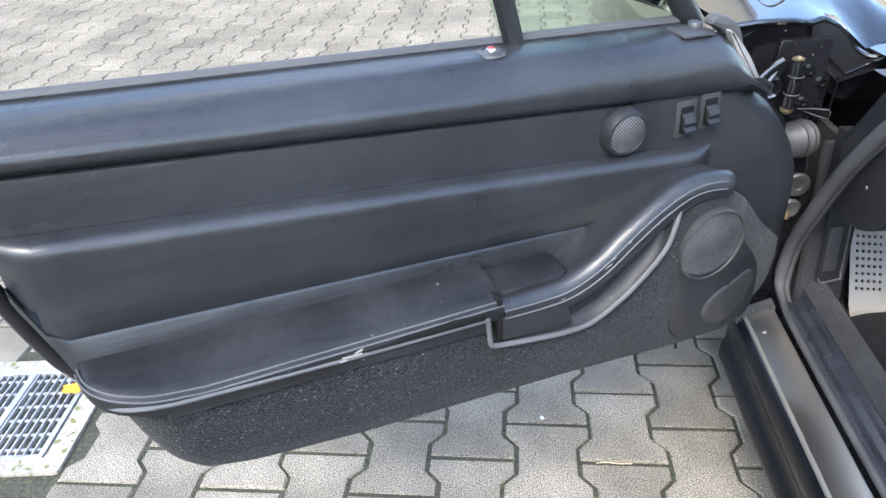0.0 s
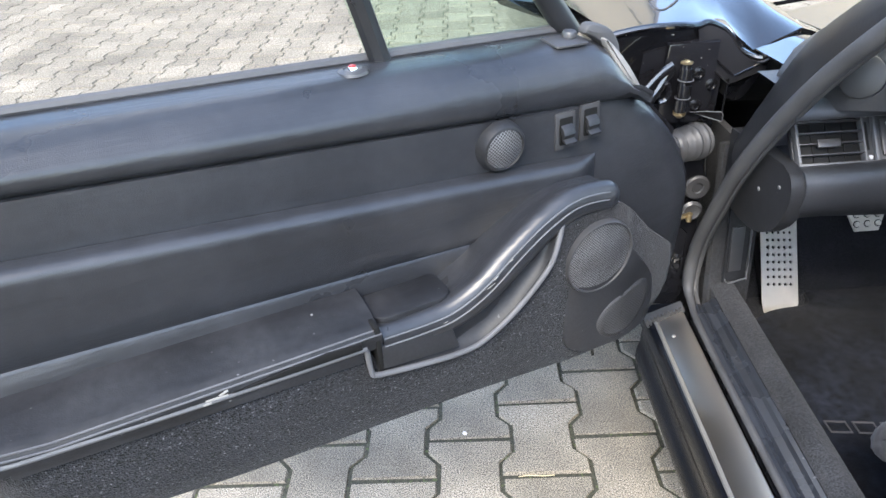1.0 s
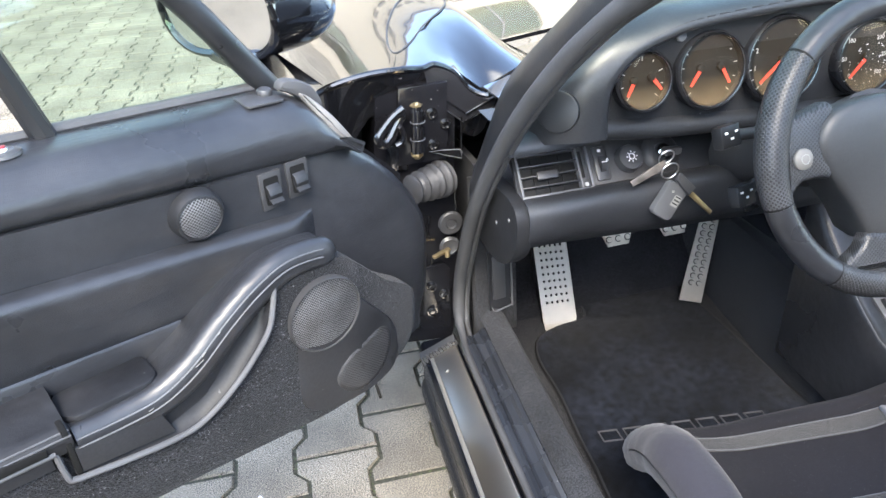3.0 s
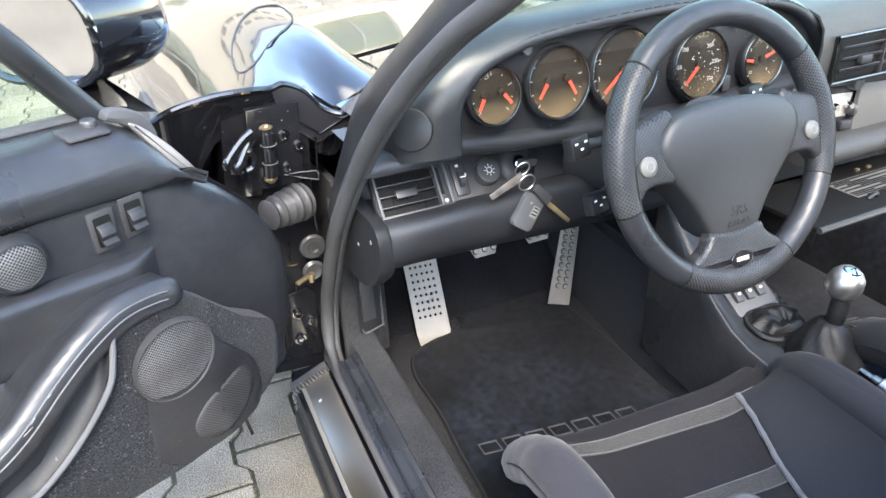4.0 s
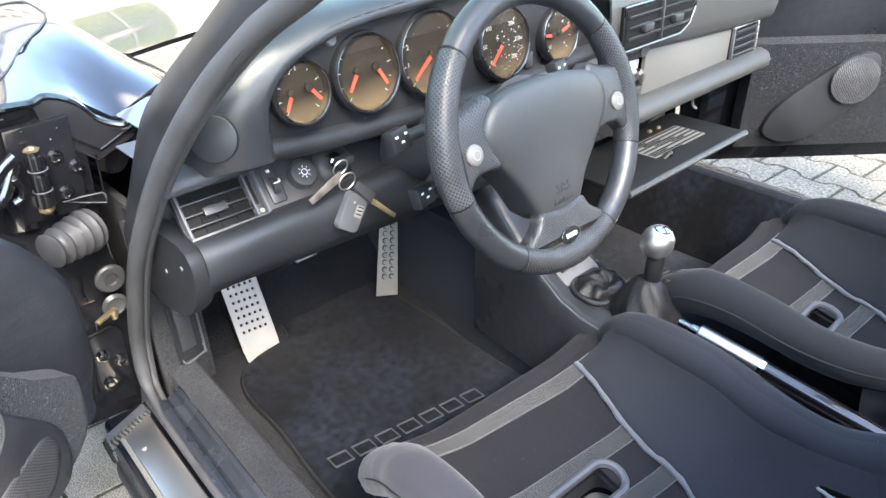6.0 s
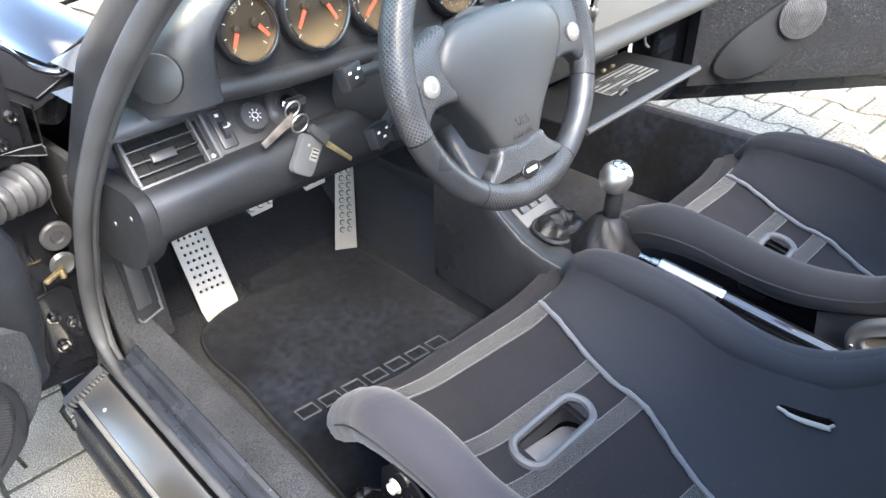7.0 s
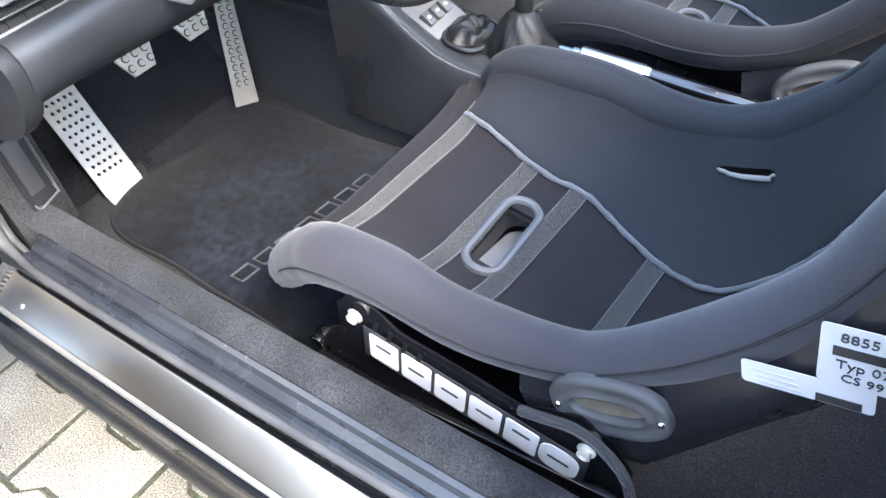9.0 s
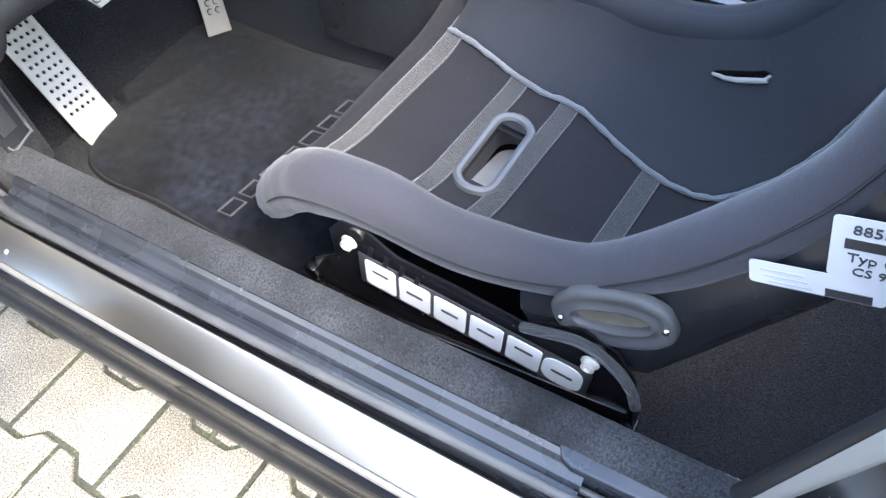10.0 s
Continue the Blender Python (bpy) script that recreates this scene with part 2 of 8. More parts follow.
def pattern_material(name, base, dot, scale, rough, edge=0.32, metal=0.0, source="Object"):
    """Small round holes in a regular net, laid out in the object's x-y plane or in its own flat map."""
    m = bpy.data.materials.new(name)
    m.use_nodes = True
    n, l = m.node_tree.nodes, m.node_tree.links
    b = n["Principled BSDF"]
    tc = n.new("ShaderNodeTexCoord")
    vo = n.new("ShaderNodeTexVoronoi")
    vo.voronoi_dimensions = "2D"
    turn = n.new("ShaderNodeMapping")
    turn.inputs["Rotation"].default_value = (0, 0, radians(45))
    vo.inputs["Scale"].default_value = scale
    vo.inputs["Randomness"].default_value = 0.0
    l.new(tc.outputs[source], turn.inputs["Vector"])
    l.new(turn.outputs[0], vo.inputs["Vector"])
    mr = n.new("ShaderNodeMapRange")
    mr.inputs[1].default_value, mr.inputs[2].default_value = edge, edge + 0.12
    l.new(vo.outputs["Distance"], mr.inputs[0])
    mx = n.new("ShaderNodeMixRGB")
    mx.inputs[1].default_value, mx.inputs[2].default_value = (*dot, 1), (*base, 1)
    l.new(mr.outputs[0], mx.inputs[0])
    ns = n.new("ShaderNodeTexNoise")
    ns.inputs["Scale"].default_value = 25
    ns.inputs["Detail"].default_value = 5
    l.new(tc.outputs["Object"], ns.inputs["Vector"])
    dust = n.new("ShaderNodeMapRange")
    dust.inputs[1].default_value, dust.inputs[2].default_value = 0.35, 0.7
    dust.inputs[3].default_value, dust.inputs[4].default_value = 0.75, 1.5
    l.new(ns.outputs["Fac"], dust.inputs[0])
    sc = n.new("ShaderNodeVectorMath")
    sc.operation = "SCALE"
    l.new(mx.outputs["Color"], sc.inputs[0])
    l.new(dust.outputs[0], sc.inputs["Scale"])
    l.new(sc.outputs[0], b.inputs["Base Color"])
    bp = n.new("ShaderNodeBump")
    bp.inputs["Strength"].default_value = 0.6
    bp.inputs["Distance"].default_value = 0.001
    l.new(mr.outputs[0], bp.inputs["Height"])
    l.new(bp.outputs["Normal"], b.inputs["Normal"])
    b.inputs["Roughness"].default_value = rough
    b.inputs["Metallic"].default_value = metal
    return m


GRILLE = pattern_material("speaker_mesh", (0.105, 0.105, 0.110), (0.004, 0.004, 0.004), 380, 0.42, edge=0.36)
TWEETER = pattern_material("tweeter_mesh", (0.120, 0.120, 0.126), (0.003, 0.003, 0.003), 340, 0.42, edge=0.34)
DARKGRILLE = pattern_material("dark_speaker_mesh", (0.028, 0.028, 0.030), (0.010, 0.010, 0.010), 330, 0.5, edge=0.30)
PERF = pattern_material("perforated_leather", (0.034, 0.035, 0.038), (0.005, 0.005, 0.005), 270, 0.38, edge=0.30, source="UV")


def glass(name, tint, rough=0.0, least=0.045, reflect_tint=None):
    m = bpy.data.materials.new(name)
    m.use_nodes = True
    n, l = m.node_tree.nodes, m.node_tree.links
    out = n["Material Output"]
    tr, gl, mx, lw, pw, am = (n.new("ShaderNode" + k) for k in ("BsdfTransparent", "BsdfGlossy", "MixShader", "LayerWeight", "Math", "Math"))
    tr.inputs["Color"].default_value = (*tint, 1)
    gl.inputs["Roughness"].default_value = rough
    lw.inputs["Blend"].default_value = 0.5
    pw.operation, am.operation = "POWER", "MULTIPLY_ADD"
    pw.inputs[1].default_value = 5.0
    am.inputs[1].default_value, am.inputs[2].default_value = 0.95, least
    l.new(lw.outputs["Facing"], pw.inputs[0])
    l.new(pw.outputs[0], am.inputs[0])
    l.new(am.outputs[0], mx.inputs[0])
    l.new(tr.outputs[0], mx.inputs[1])
    l.new(gl.outputs[0], mx.inputs[2])
    l.new(mx.outputs[0], out.inputs["Surface"])
    # tan diffuse mix: a painted reflection, strongest low on the lens
    if reflect_tint:
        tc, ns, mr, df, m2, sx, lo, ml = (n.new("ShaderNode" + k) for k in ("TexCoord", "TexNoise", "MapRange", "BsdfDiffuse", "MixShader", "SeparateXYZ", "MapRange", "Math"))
        df.inputs["Color"].default_value = (*reflect_tint, 1)
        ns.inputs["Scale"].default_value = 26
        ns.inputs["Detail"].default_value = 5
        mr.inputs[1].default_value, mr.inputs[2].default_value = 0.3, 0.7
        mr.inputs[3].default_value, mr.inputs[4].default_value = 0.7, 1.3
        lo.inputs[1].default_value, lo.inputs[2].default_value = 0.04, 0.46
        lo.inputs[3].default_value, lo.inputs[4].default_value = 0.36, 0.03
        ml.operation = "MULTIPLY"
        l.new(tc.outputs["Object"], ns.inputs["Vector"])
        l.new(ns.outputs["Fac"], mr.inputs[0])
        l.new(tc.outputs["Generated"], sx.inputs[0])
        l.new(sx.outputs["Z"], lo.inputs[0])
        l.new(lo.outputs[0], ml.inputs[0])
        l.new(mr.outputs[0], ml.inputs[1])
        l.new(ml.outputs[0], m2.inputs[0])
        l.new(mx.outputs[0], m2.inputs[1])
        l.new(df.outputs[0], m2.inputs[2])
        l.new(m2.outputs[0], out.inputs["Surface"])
    return m


GLASS = glass("green_tinted_glass", (0.86, 0.95, 0.89))
CLEAR = glass("tan_mirrored_lens", (0.92, 0.91, 0.88), 0.02, 0.035, (0.34, 0.235, 0.125))


# ---- mesh helpers ----
def finish(bm, angle=38):
    bmesh.ops.recalc_face_normals(bm, faces=bm.faces[:])
    for f in bm.faces:
        f.smooth = True
    lim = radians(angle)
    for e in bm.edges:
        if len(e.link_faces) == 2 and e.calc_face_angle(0) > lim:
            e.smooth = False
    return bm


def part(name, bm, mat, parent=None, label="", m=None, angle=38, flat=False):
    me = bpy.data.meshes.new(name)
    if not flat:
        finish(bm, angle)
    bm.to_mesh(me)
    bm.free()
    me.materials.append(mat)
    ob = new(name, me)
    if parent is not None:
        ob.parent = parent
    if m is not None:
        ob.matrix_basis = m
    if label:
        ob["label"] = label
    return ob


def thing(name, label, category, m=None, group="", kind=""):
    e = new(name)
    e.empty_display_size = 0.05
    if m is not None:
        e.matrix_basis = m
    return tagged(e, label, category, group, kind)


def spline(pts, n=6, closed=False):
    """Catmull-Rom through the points."""
    P = [np.array(p, float) for p in pts]
    out = []
    k = len(P)
    for i in range(k if closed else k - 1):
        a = P[(i - 1) % k] if closed or i else 2 * P[0] - P[1]
        b, c = P[i], P[(i + 1) % k]
        d = P[(i + 2) % k] if closed or i < k - 2 else 2 * P[-1] - P[-2]
        for j in range(n):
            t = j / n
            out.append(0.5 * (2 * b + (c - a) * t + (2 * a - 5 * b + 4 * c - d) * t * t + (3 * b - a - 3 * c + d) * t ** 3))
    if not closed:
        out.append(P[-1])
    return out


def loft(rows, closed=False, caps=False, bm=None):
    """A skin over rows of equally many points; closed: each row is a ring."""
    bm = bm or bmesh.new()
    V = [[bm.verts.new(tuple(map(float, p))) for p in r] for r in rows]
    for a, b in zip(V, V[1:]):
        k = len(a)
        for i in range(k if closed else k - 1):
            j = (i + 1) % k
            bm.faces.new((a[i], a[j], b[j], b[i]))
    if caps and closed:
        bm.faces.new(V[0][::-1])
        bm.faces.new(V[-1])
    return bm


def thick(bm, t):
    """Give an open skin a thickness."""
    bmesh.ops.recalc_face_normals(bm, faces=bm.faces[:])
    bmesh.ops.solidify(bm, geom=bm.faces[:], thickness=t)
    return bm


def tube(pts, r, seg=10, closed=False, bm=None, up=(0, 0, 1), squash=1.0):
    """A swept round bar. r: a radius or one for each point; squash: the radius across 'up' over that along it."""
    P = [Vector(p) for p in pts]
    k = len(P)
    R = r if hasattr(r, "__len__") else [r] * k
    rings = []
    ref = Vector(up)
    for i in range(k):
        a = P[(i - 1) % k] if closed or i else P[0]
        b = P[(i + 1) % k] if closed or i < k - 1 else P[-1]
        d = (b - a).normalized()
        side = d.cross(ref)
        if side.length < 1e-4:
            side = d.cross(Vector((1, 0, 0.01)))
        side.normalize()
        nrm = side.cross(d).normalized()
        rings.append([P[i] + (side * math.cos(w) * squash + nrm * math.sin(w)) * R[i] for w in (2 * math.pi * s / seg for s in range(seg))])
    if closed:
        rings.append(rings[0])
        bm = loft(rings, True, False, bm)
        bmesh.ops.remove_doubles(bm, verts=bm.verts[:], dist=1e-6)
        return bm
    return loft(rings, True, True, bm)


def slab(outline, depth, bevel=0.0, bm=None, m=None, seg=2):
    """An outline in the local x-y plane, raised by depth along z, its edges rounded."""
    own = bmesh.new()
    vs = [own.verts.new((x, y, 0)) for x, y in outline]
    f = own.faces.new(vs)
    ex = bmesh.ops.extrude_face_region(own, geom=[f])
    top = [v for v in ex["geom"] if isinstance(v, bmesh.types.BMVert)]
    bmesh.ops.translate(own, verts=top, vec=(0, 0, depth))
    if bevel:
        tops = set(top)
        edges = [e for e in own.edges if e.verts[0] in tops and e.verts[1] in tops]
        bmesh.ops.bevel(own, geom=edges, offset=bevel, segments=seg, affect="EDGES", profile=0.5)
    if m is not None:
        bmesh.ops.transform(own, matrix=m, verts=own.verts[:])
    return merge(bm, own)


def merge(bm, own):
    if bm is None:
        return own
    me = bpy.data.meshes.new("tmp")
    own.to_mesh(me)
    own.free()
    bm.from_mesh(me)
    bpy.data.meshes.remove(me)
    return bm


def box(sx, sy, sz, m=None, bevel=0.0, bm=None, seg=2):
    own = bmesh.new()
    bmesh.ops.create_cube(own, size=1)
    bmesh.ops.scale(own, vec=(sx, sy, sz), verts=own.verts[:])
    if bevel:
        bmesh.ops.bevel(own, geom=own.edges[:], offset=bevel, segments=seg, affect="EDGES", profile=0.5)
    if m is not None:
        bmesh.ops.transform(own, matrix=m, verts=own.verts[:])
    return merge(bm, own)


def turned(profile, seg=24, m=None, bm=None, ring=False):
    """A body turned round the local z axis from (radius, height) points; ring: its profile closes on itself."""
    own = bmesh.new()
    rows = [[(r * math.cos(a), r * math.sin(a), z) for a in (2 * math.pi * s / seg for s in range(seg))] for r, z in profile]
    if ring:
        rows.append(rows[0])
    loft(rows, True, not ring, own)
    if ring:
        bmesh.ops.remove_doubles(own, verts=own.verts[:], dist=1e-7)
    if m is not None:
        bmesh.ops.transform(own, matrix=m, verts=own.verts[:])
    return merge(bm, own)


def round_rect(w, h, r, n=4):
    out = []
    for cx, cy, a0 in ((w / 2 - r, h / 2 - r, 0), (-w / 2 + r, h / 2 - r, 90), (-w / 2 + r, -h / 2 + r, 180), (w / 2 - r, -h / 2 + r, 270)):
        for i in range(n + 1):
            a = radians(a0 + 90 * i / n)
            out.append((cx + r * math.cos(a), cy + r * math.sin(a)))
    return out


def oval(w, h, n=32):
    return [(w / 2 * math.cos(2 * math.pi * i / n), h / 2 * math.sin(2 * math.pi * i / n)) for i in range(n)]


def frame_at(o, x, y):
    """A pose with its origin at o, its x axis along x and its y axis near y."""
    X = Vector(x).normalized()
    Z = X.cross(Vector(y)).normalized()
    Y = Z.cross(X)
    return Matrix(((X.x, Y.x, Z.x, o[0]), (X.y, Y.y, Z.y, o[1]), (X.z, Y.z, Z.z, o[2]), (0, 0, 0, 1)))


def lettering(name, text, size, m, mat, parent, depth=0.0004, label=""):
    cu = bpy.data.curves.new(name, "FONT")
    cu.body, cu.size, cu.extrude = text, size, depth
    cu.resolution_u = 2
    cu.align_x, cu.align_y = "CENTER", "CENTER"
    tmp = new("tmp_text", cu)
    dg = bpy.context.evaluated_depsgraph_get()
    me = bpy.data.meshes.new_from_object(tmp.evaluated_get(dg))
    bpy.data.objects.remove(tmp)
    bpy.data.curves.remove(cu)
    me.materials.clear()
    me.materials.append(mat)
    ob = new(name, me)
    ob.parent = parent
    ob.matrix_basis = m
    if label:
        ob["label"] = label
    return ob


def lerp_table(table, x):
    if x <= table[0][0]:
        return table[0][1]
    for (a, u), (b, v) in zip(table, table[1:]):
        if x <= b:
            return u + (v - u) * (x - a) / (b - a)
    return table[-1][1]


# ---- ground ----
CX = 1.31          # the car's middle line
g = bmesh.new()
bmesh.ops.create_grid(g, x_segments=40, y_segments=40, size=400)
ground = part("ground", g, PAVERS, flat=True)
ground.location.z = -0.012
tagged(ground, "grey concrete yard reaching to the horizon", "ground", kind="structure")
g = bmesh.new()
bmesh.ops.create_grid(g, x_segments=8, y_segments=8, size=7)
bed = part("joint_bed", g, JOINT, flat=True)
bed.location = (1.0, 0.5, -0.0053)
tagged(bed, "sandy mossy joint bed under grey concrete pavers", "ground", kind="structure")


# ---- car body ----
car = thing("sports_car", "glossy black open sports car with both doors open", "car", pose(CX, 0, 0))
INV = Matrix.Translation((-CX, 0, 0))


def body(name, bm, mat, label="", both=False, angle=38, far=None):
    """A part of the car body given in world places; both: mirrored to the other side too."""
    bmesh.ops.transform(bm, matrix=INV, verts=bm.verts[:])
    ob = part(name, bm, mat, car, label, angle=angle)
    if both:
        me = ob.data.copy()
        me.transform(Matrix.Diagonal((-1, 1, 1, 1)))
        me.flip_normals()
        tw = new(name, me)
        tw.parent = car
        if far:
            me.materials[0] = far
        if label:
            tw["label"] = label
    return ob


def sweep_y(section, ys, lean=0.0, y0=1.1):
    """A section of (x, z) points swept along y; x drifts by lean per metre."""
    return loft([[(x + (y - y0) * lean, y, z) for x, z in section] for y in ys], True, True)


SILL_Y = [1.19, 1.0, 0.8, 0.6, 0.4, 0.2, 0.0]
LEAN = 0.040
# the plate slopes outwards; its bare rim stands over the painted sill
body("sill_plate", sweep_y([(0.5655, 0.2975), (0.566, 0.3005), (0.570, 0.3030), (0.602, 0.3195), (0.607, 0.3205), (0.609, 0.318), (0.609, 0.304), (0.570, 0.290)], [1.160] + SILL_Y[1:-1] + [0.1], 0.035), STEEL, "brushed steel sill plate", False, 25)
body("plate_rim", sweep_y([(0.5590, 0.292), (0.5585, 0.2985), (0.5600, 0.3005), (0.5650, 0.3012), (0.5653, 0.292)], [1.162] + SILL_Y[1:-1] + [0.1], 0.035), STRIP, "pale bare rim of the sill plate", False, 25)
body("outer_sill", sweep_y([(0.562, 0.296), (0.5585, 0.2965), (0.5535, 0.292), (0.5515, 0.285), (0.5510, 0.252), (0.5530, 0.247), (0.5550, 0.243), (0.5535, 0.208), (0.5505, 0.203), (0.5475, 0.190), (0.5465, 0.175), (0.5480, 0.162), (0.556, 0.148), (0.62, 0.14), (0.62, 0.296)], [1.22, 1.0, 0.8, 0.5, 0.2, -0.2, -0.45], 0.035), SILLPAINT, "glossy black painted sill", True, 40)
body("plate_screw", turned([(0.0036, 0.0), (0.0033, 0.0012), (0.0015, 0.0018)], 14, pose(0.5785, 1.108, 0.3072, 0, -27)), SILVERTRIM, "small pale rivet")
body("sill_trim", sweep_y([(0.622, 0.31), (0.624, 0.331), (0.630, 0.334), (0.636, 0.333), (0.639, 0.329), (0.642, 0.333), (0.652, 0.337), (0.656, 0.343), (0.662, 0.345), (0.668, 0.342), (0.668, 0.30), (0.622, 0.30)], [1.16, 1.0, 0.8, 0.6, 0.4, 0.33], LEAN), SILLTRIM, "ribbed black plastic sill trim", True, 30)
comb = [(0.036, 0.011), (-0.036, 0.011)]
for k in range(11):
    comb += [(-0.036 + 0.0066 * k + d, y) for d, y in ((0.0, -0.011), (0.0036, -0.011), (0.0036, -0.004), (0.0066, -0.004))]
bm = slab(comb, 0.014, 0.0, m=pose(0.583, 1.170, 0.302, 0, -25, -4))
body("toothed_strip", bm, RUBBER, "toothed black rubber strip", True)
sc = [(0.664, 0.30), (0.664, 0.345), (0.672, 0.353), (0.690, 0.357), (0.706, 0.350), (0.716, 0.330), (0.722, 0.28), (0.730, 0.20), (0.734, 0.12), (0.664, 0.12)]
# far side takes the darker mat pile: its shade is put into the colour
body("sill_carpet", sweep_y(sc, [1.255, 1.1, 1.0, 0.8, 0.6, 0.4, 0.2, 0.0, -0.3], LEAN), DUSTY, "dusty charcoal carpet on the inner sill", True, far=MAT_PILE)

# door seal round the opening: sill, front pillar
seal_pts = spline([(0.585, -0.1, 0.33), (0.598, 0.35, 0.329), (0.607, 0.75, 0.328), (0.618, 1.08, 0.328), (0.626, 1.165, 0.331), (0.631, 1.205, 0.352), (0.635, 1.203, 0.42),
                   (0.635, 1.165, 0.50), (0.636, 1.082, 0.638), (0.647, 0.972, 0.780), (0.661, 0.872, 0.884), (0.683, 0.790, 0.960), (0.697, 0.705, 1.014), (0.715, 0.650, 1.062), (0.75, 0.56, 1.14), (0.79, 0.44, 1.215), (0.80, 0.385, 1.245)], 6)
SEAL_R = [lerp_table([(0.329, 0.0060), (0.345, 0.0100), (0.37, 0.0115)], p[2]) for p in seal_pts]
body("door_seal", tube(seal_pts, SEAL_R, 10, up=(1, 0, 0)), RUBBER, "black rubber door seal", True)
lip = [(x + 0.014, y + 0.004, z - 0.004) for x, y, z in seal_pts]
body("seal_lip", tube(lip, [0.65 * r for r in SEAL_R], 8, up=(1, 0, 0)), RUBBER, "", True)

# windscreen pillar, outside the seal
pil = [(0.640, 1.13, 0.655), (0.644, 1.05, 0.765), (0.652, 0.985, 0.850), (0.671, 0.86, 0.950), (0.703, 0.74, 1.050), (0.78, 0.53, 1.20), (0.80, 0.40, 1.265)]
rows = []
for i, (x, y, z) in enumerate(spline(pil, 4)):
    rows.append([(x - 0.006, y - 0.030, z - 0.036), (x - 0.006, y - 0.016, z - 0.012), (x + 0.000, y - 0.005, z + 0.001), (x + 0.006, y + 0.002, z + 0.008), (x + 0.018, y + 0.002, z + 0.006), (x + 0.016, y - 0.004, z - 0.010), (x + 0.000, y - 0.024, z - 0.034)])
body("windscreen_pillar", loft(rows, True, True), PILLAR, "dusty satin black windscreen pillar", True, 50)

# hinge pillar: the painted post behind the open door's front edge
rows = []
for y in (1.225, 1.27, 1.34):
    rows.append([(x, y, z) for x, z in ((0.52, 0.30), (0.62, 0.29), (0.64, 0.40), (0.64, 0.60), (0.65, 0.78), (0.60, 0.79), (0.52, 0.775), (0.50, 0.6))])
body("hinge_post", loft(rows, True, True), JAMB, "dusty glossy black hinge post", True)
# stepped plates on the post
bm = slab([(0.545, 0.66), (0.63, 0.66), (0.632, 0.70), (0.635, 0.79), (0.555, 0.79)], 0.012, 0.004, m=frame_at((0, 1.224, 0), (1, 0, 0), (0, 0, 1)))
body("hinge_plate", bm, JAMB, "", True)
bm = slab([(0.552, 0.33), (0.618, 0.32), (0.622, 0.45), (0.61, 0.462), (0.565, 0.455)], 0.010, 0.003, m=frame_at((0, 1.224, 0), (1, 0, 0), (0, 0, 1)))
body("lower_hinge_plate", bm, JAMB, "", True)
for x, z in ((0.606, 0.742), (0.628, 0.722), (0.606, 0.690), (0.585, 0.42), (0.607, 0.40), (0.583, 0.365)):
    m = frame_at((x, 1.214, z), (1, 0, 0), (0, 0, 1))
    bm = turned([(0.010, 0), (0.010, 0.003), (0.0075, 0.003), (0.0075, 0.009), (0.005, 0.0095), (0.004, 0.006)], 12, m)
    body("hinge_bolt", bm, PAINT, "black hinge bolt")
for fold in ([(0.593, 0.556), (0.588, 0.53), (0.590, 0.512)], [(0.592, 0.474), (0.589, 0.44), (0.590, 0.420), (0.600, 0.409), (0.625, 0.398)], [(0.640, 0.600), (0.640, 0.575), (0.646, 0.543)]):
    body("stamped_fold", tube(spline([(x, 1.2225, z) for x, z in fold], 4), 0.0022, 8, up=(0, 1, 0)), PAINT)
# hinge knuckles and pins
bm = tube([(0.566, 1.185, 0.70), (0.571, 1.19, 0.775)], 0.0085, 10)
for z in (0.712, 0.735, 0.76):
    bm = tube([(0.5668 + (z - 0.7) * 0.07, 1.1852 + (z - 0.7) * 0.06, z - 0.009), (0.568 + (z - 0.7) * 0.07, 1.1862 + (z - 0.7) * 0.06, z + 0.009)], 0.0115, 10, bm=bm)
bmesh.ops.translate(bm, verts=bm.verts[:], vec=(0.006, 0, -0.010))
body("upper_hinge", bm, PAINT, "black door hinge")
for z in (0.716, 0.744):
    body("hinge_ring", tube([(0.5735 + (z - 0.7) * 0.07 + 0.0115 * math.cos(a), 1.1858 + 0.0118 * math.sin(a), z - 0.002) for a in (2 * math.pi * q / 20 for q in range(20))], 0.0007, 6, closed=True), EDGE, "worn ring on the hinge")
bm = turned([(0.010, 0), (0.010, 0.004), (0.0075, 0.006), (0.005, 0.009), (0.003, 0.010)], 12, pose(0.572, 1.185, 0.691, 180))
body("hinge_pin", bm, BRASS, "yellow zinc hinge pin")
bm = turned([(0.010, 0), (0.010, 0.002), (0.005, 0.003), (0.004, 0.005)], 6, pose(0.577, 1.19, 0.766))
body("hinge_pin", bm, BRASS, "yellow zinc hinge pin")
bm = tube(spline([(0.558, 1.192, 0.763), (0.540, 1.190, 0.752), (0.519, 1.186, 0.732), (0.513, 1.184, 0.722), (0.520, 1.186, 0.712), (0.532, 1.190, 0.718), (0.548, 1.195, 0.741), (0.558, 1.196, 0.756)], 5), 0.0052, 10, up=(0, 1, 0), squash=1.5)
body("hinge_arm", bm, PAINT, "glossy black bent hinge arm")
bm = tube(spline([(0.549, 1.186, 0.738), (0.553, 1.186, 0.724), (0.549, 1.186, 0.712), (0.539, 1.186, 0.708)], 5), 0.0045, 8, up=(0, 1, 0))
body("hinge_spring", bm, PAINT, "glossy black hook")
body("stop_bracket", slab([(0.520, 0.655), (0.562, 0.650), (0.566, 0.688), (0.530, 0.700)], 0.008, 0.003, m=frame_at((0, 1.222, 0), (1, 0, 0), (0, 0, 1))), PAINT)
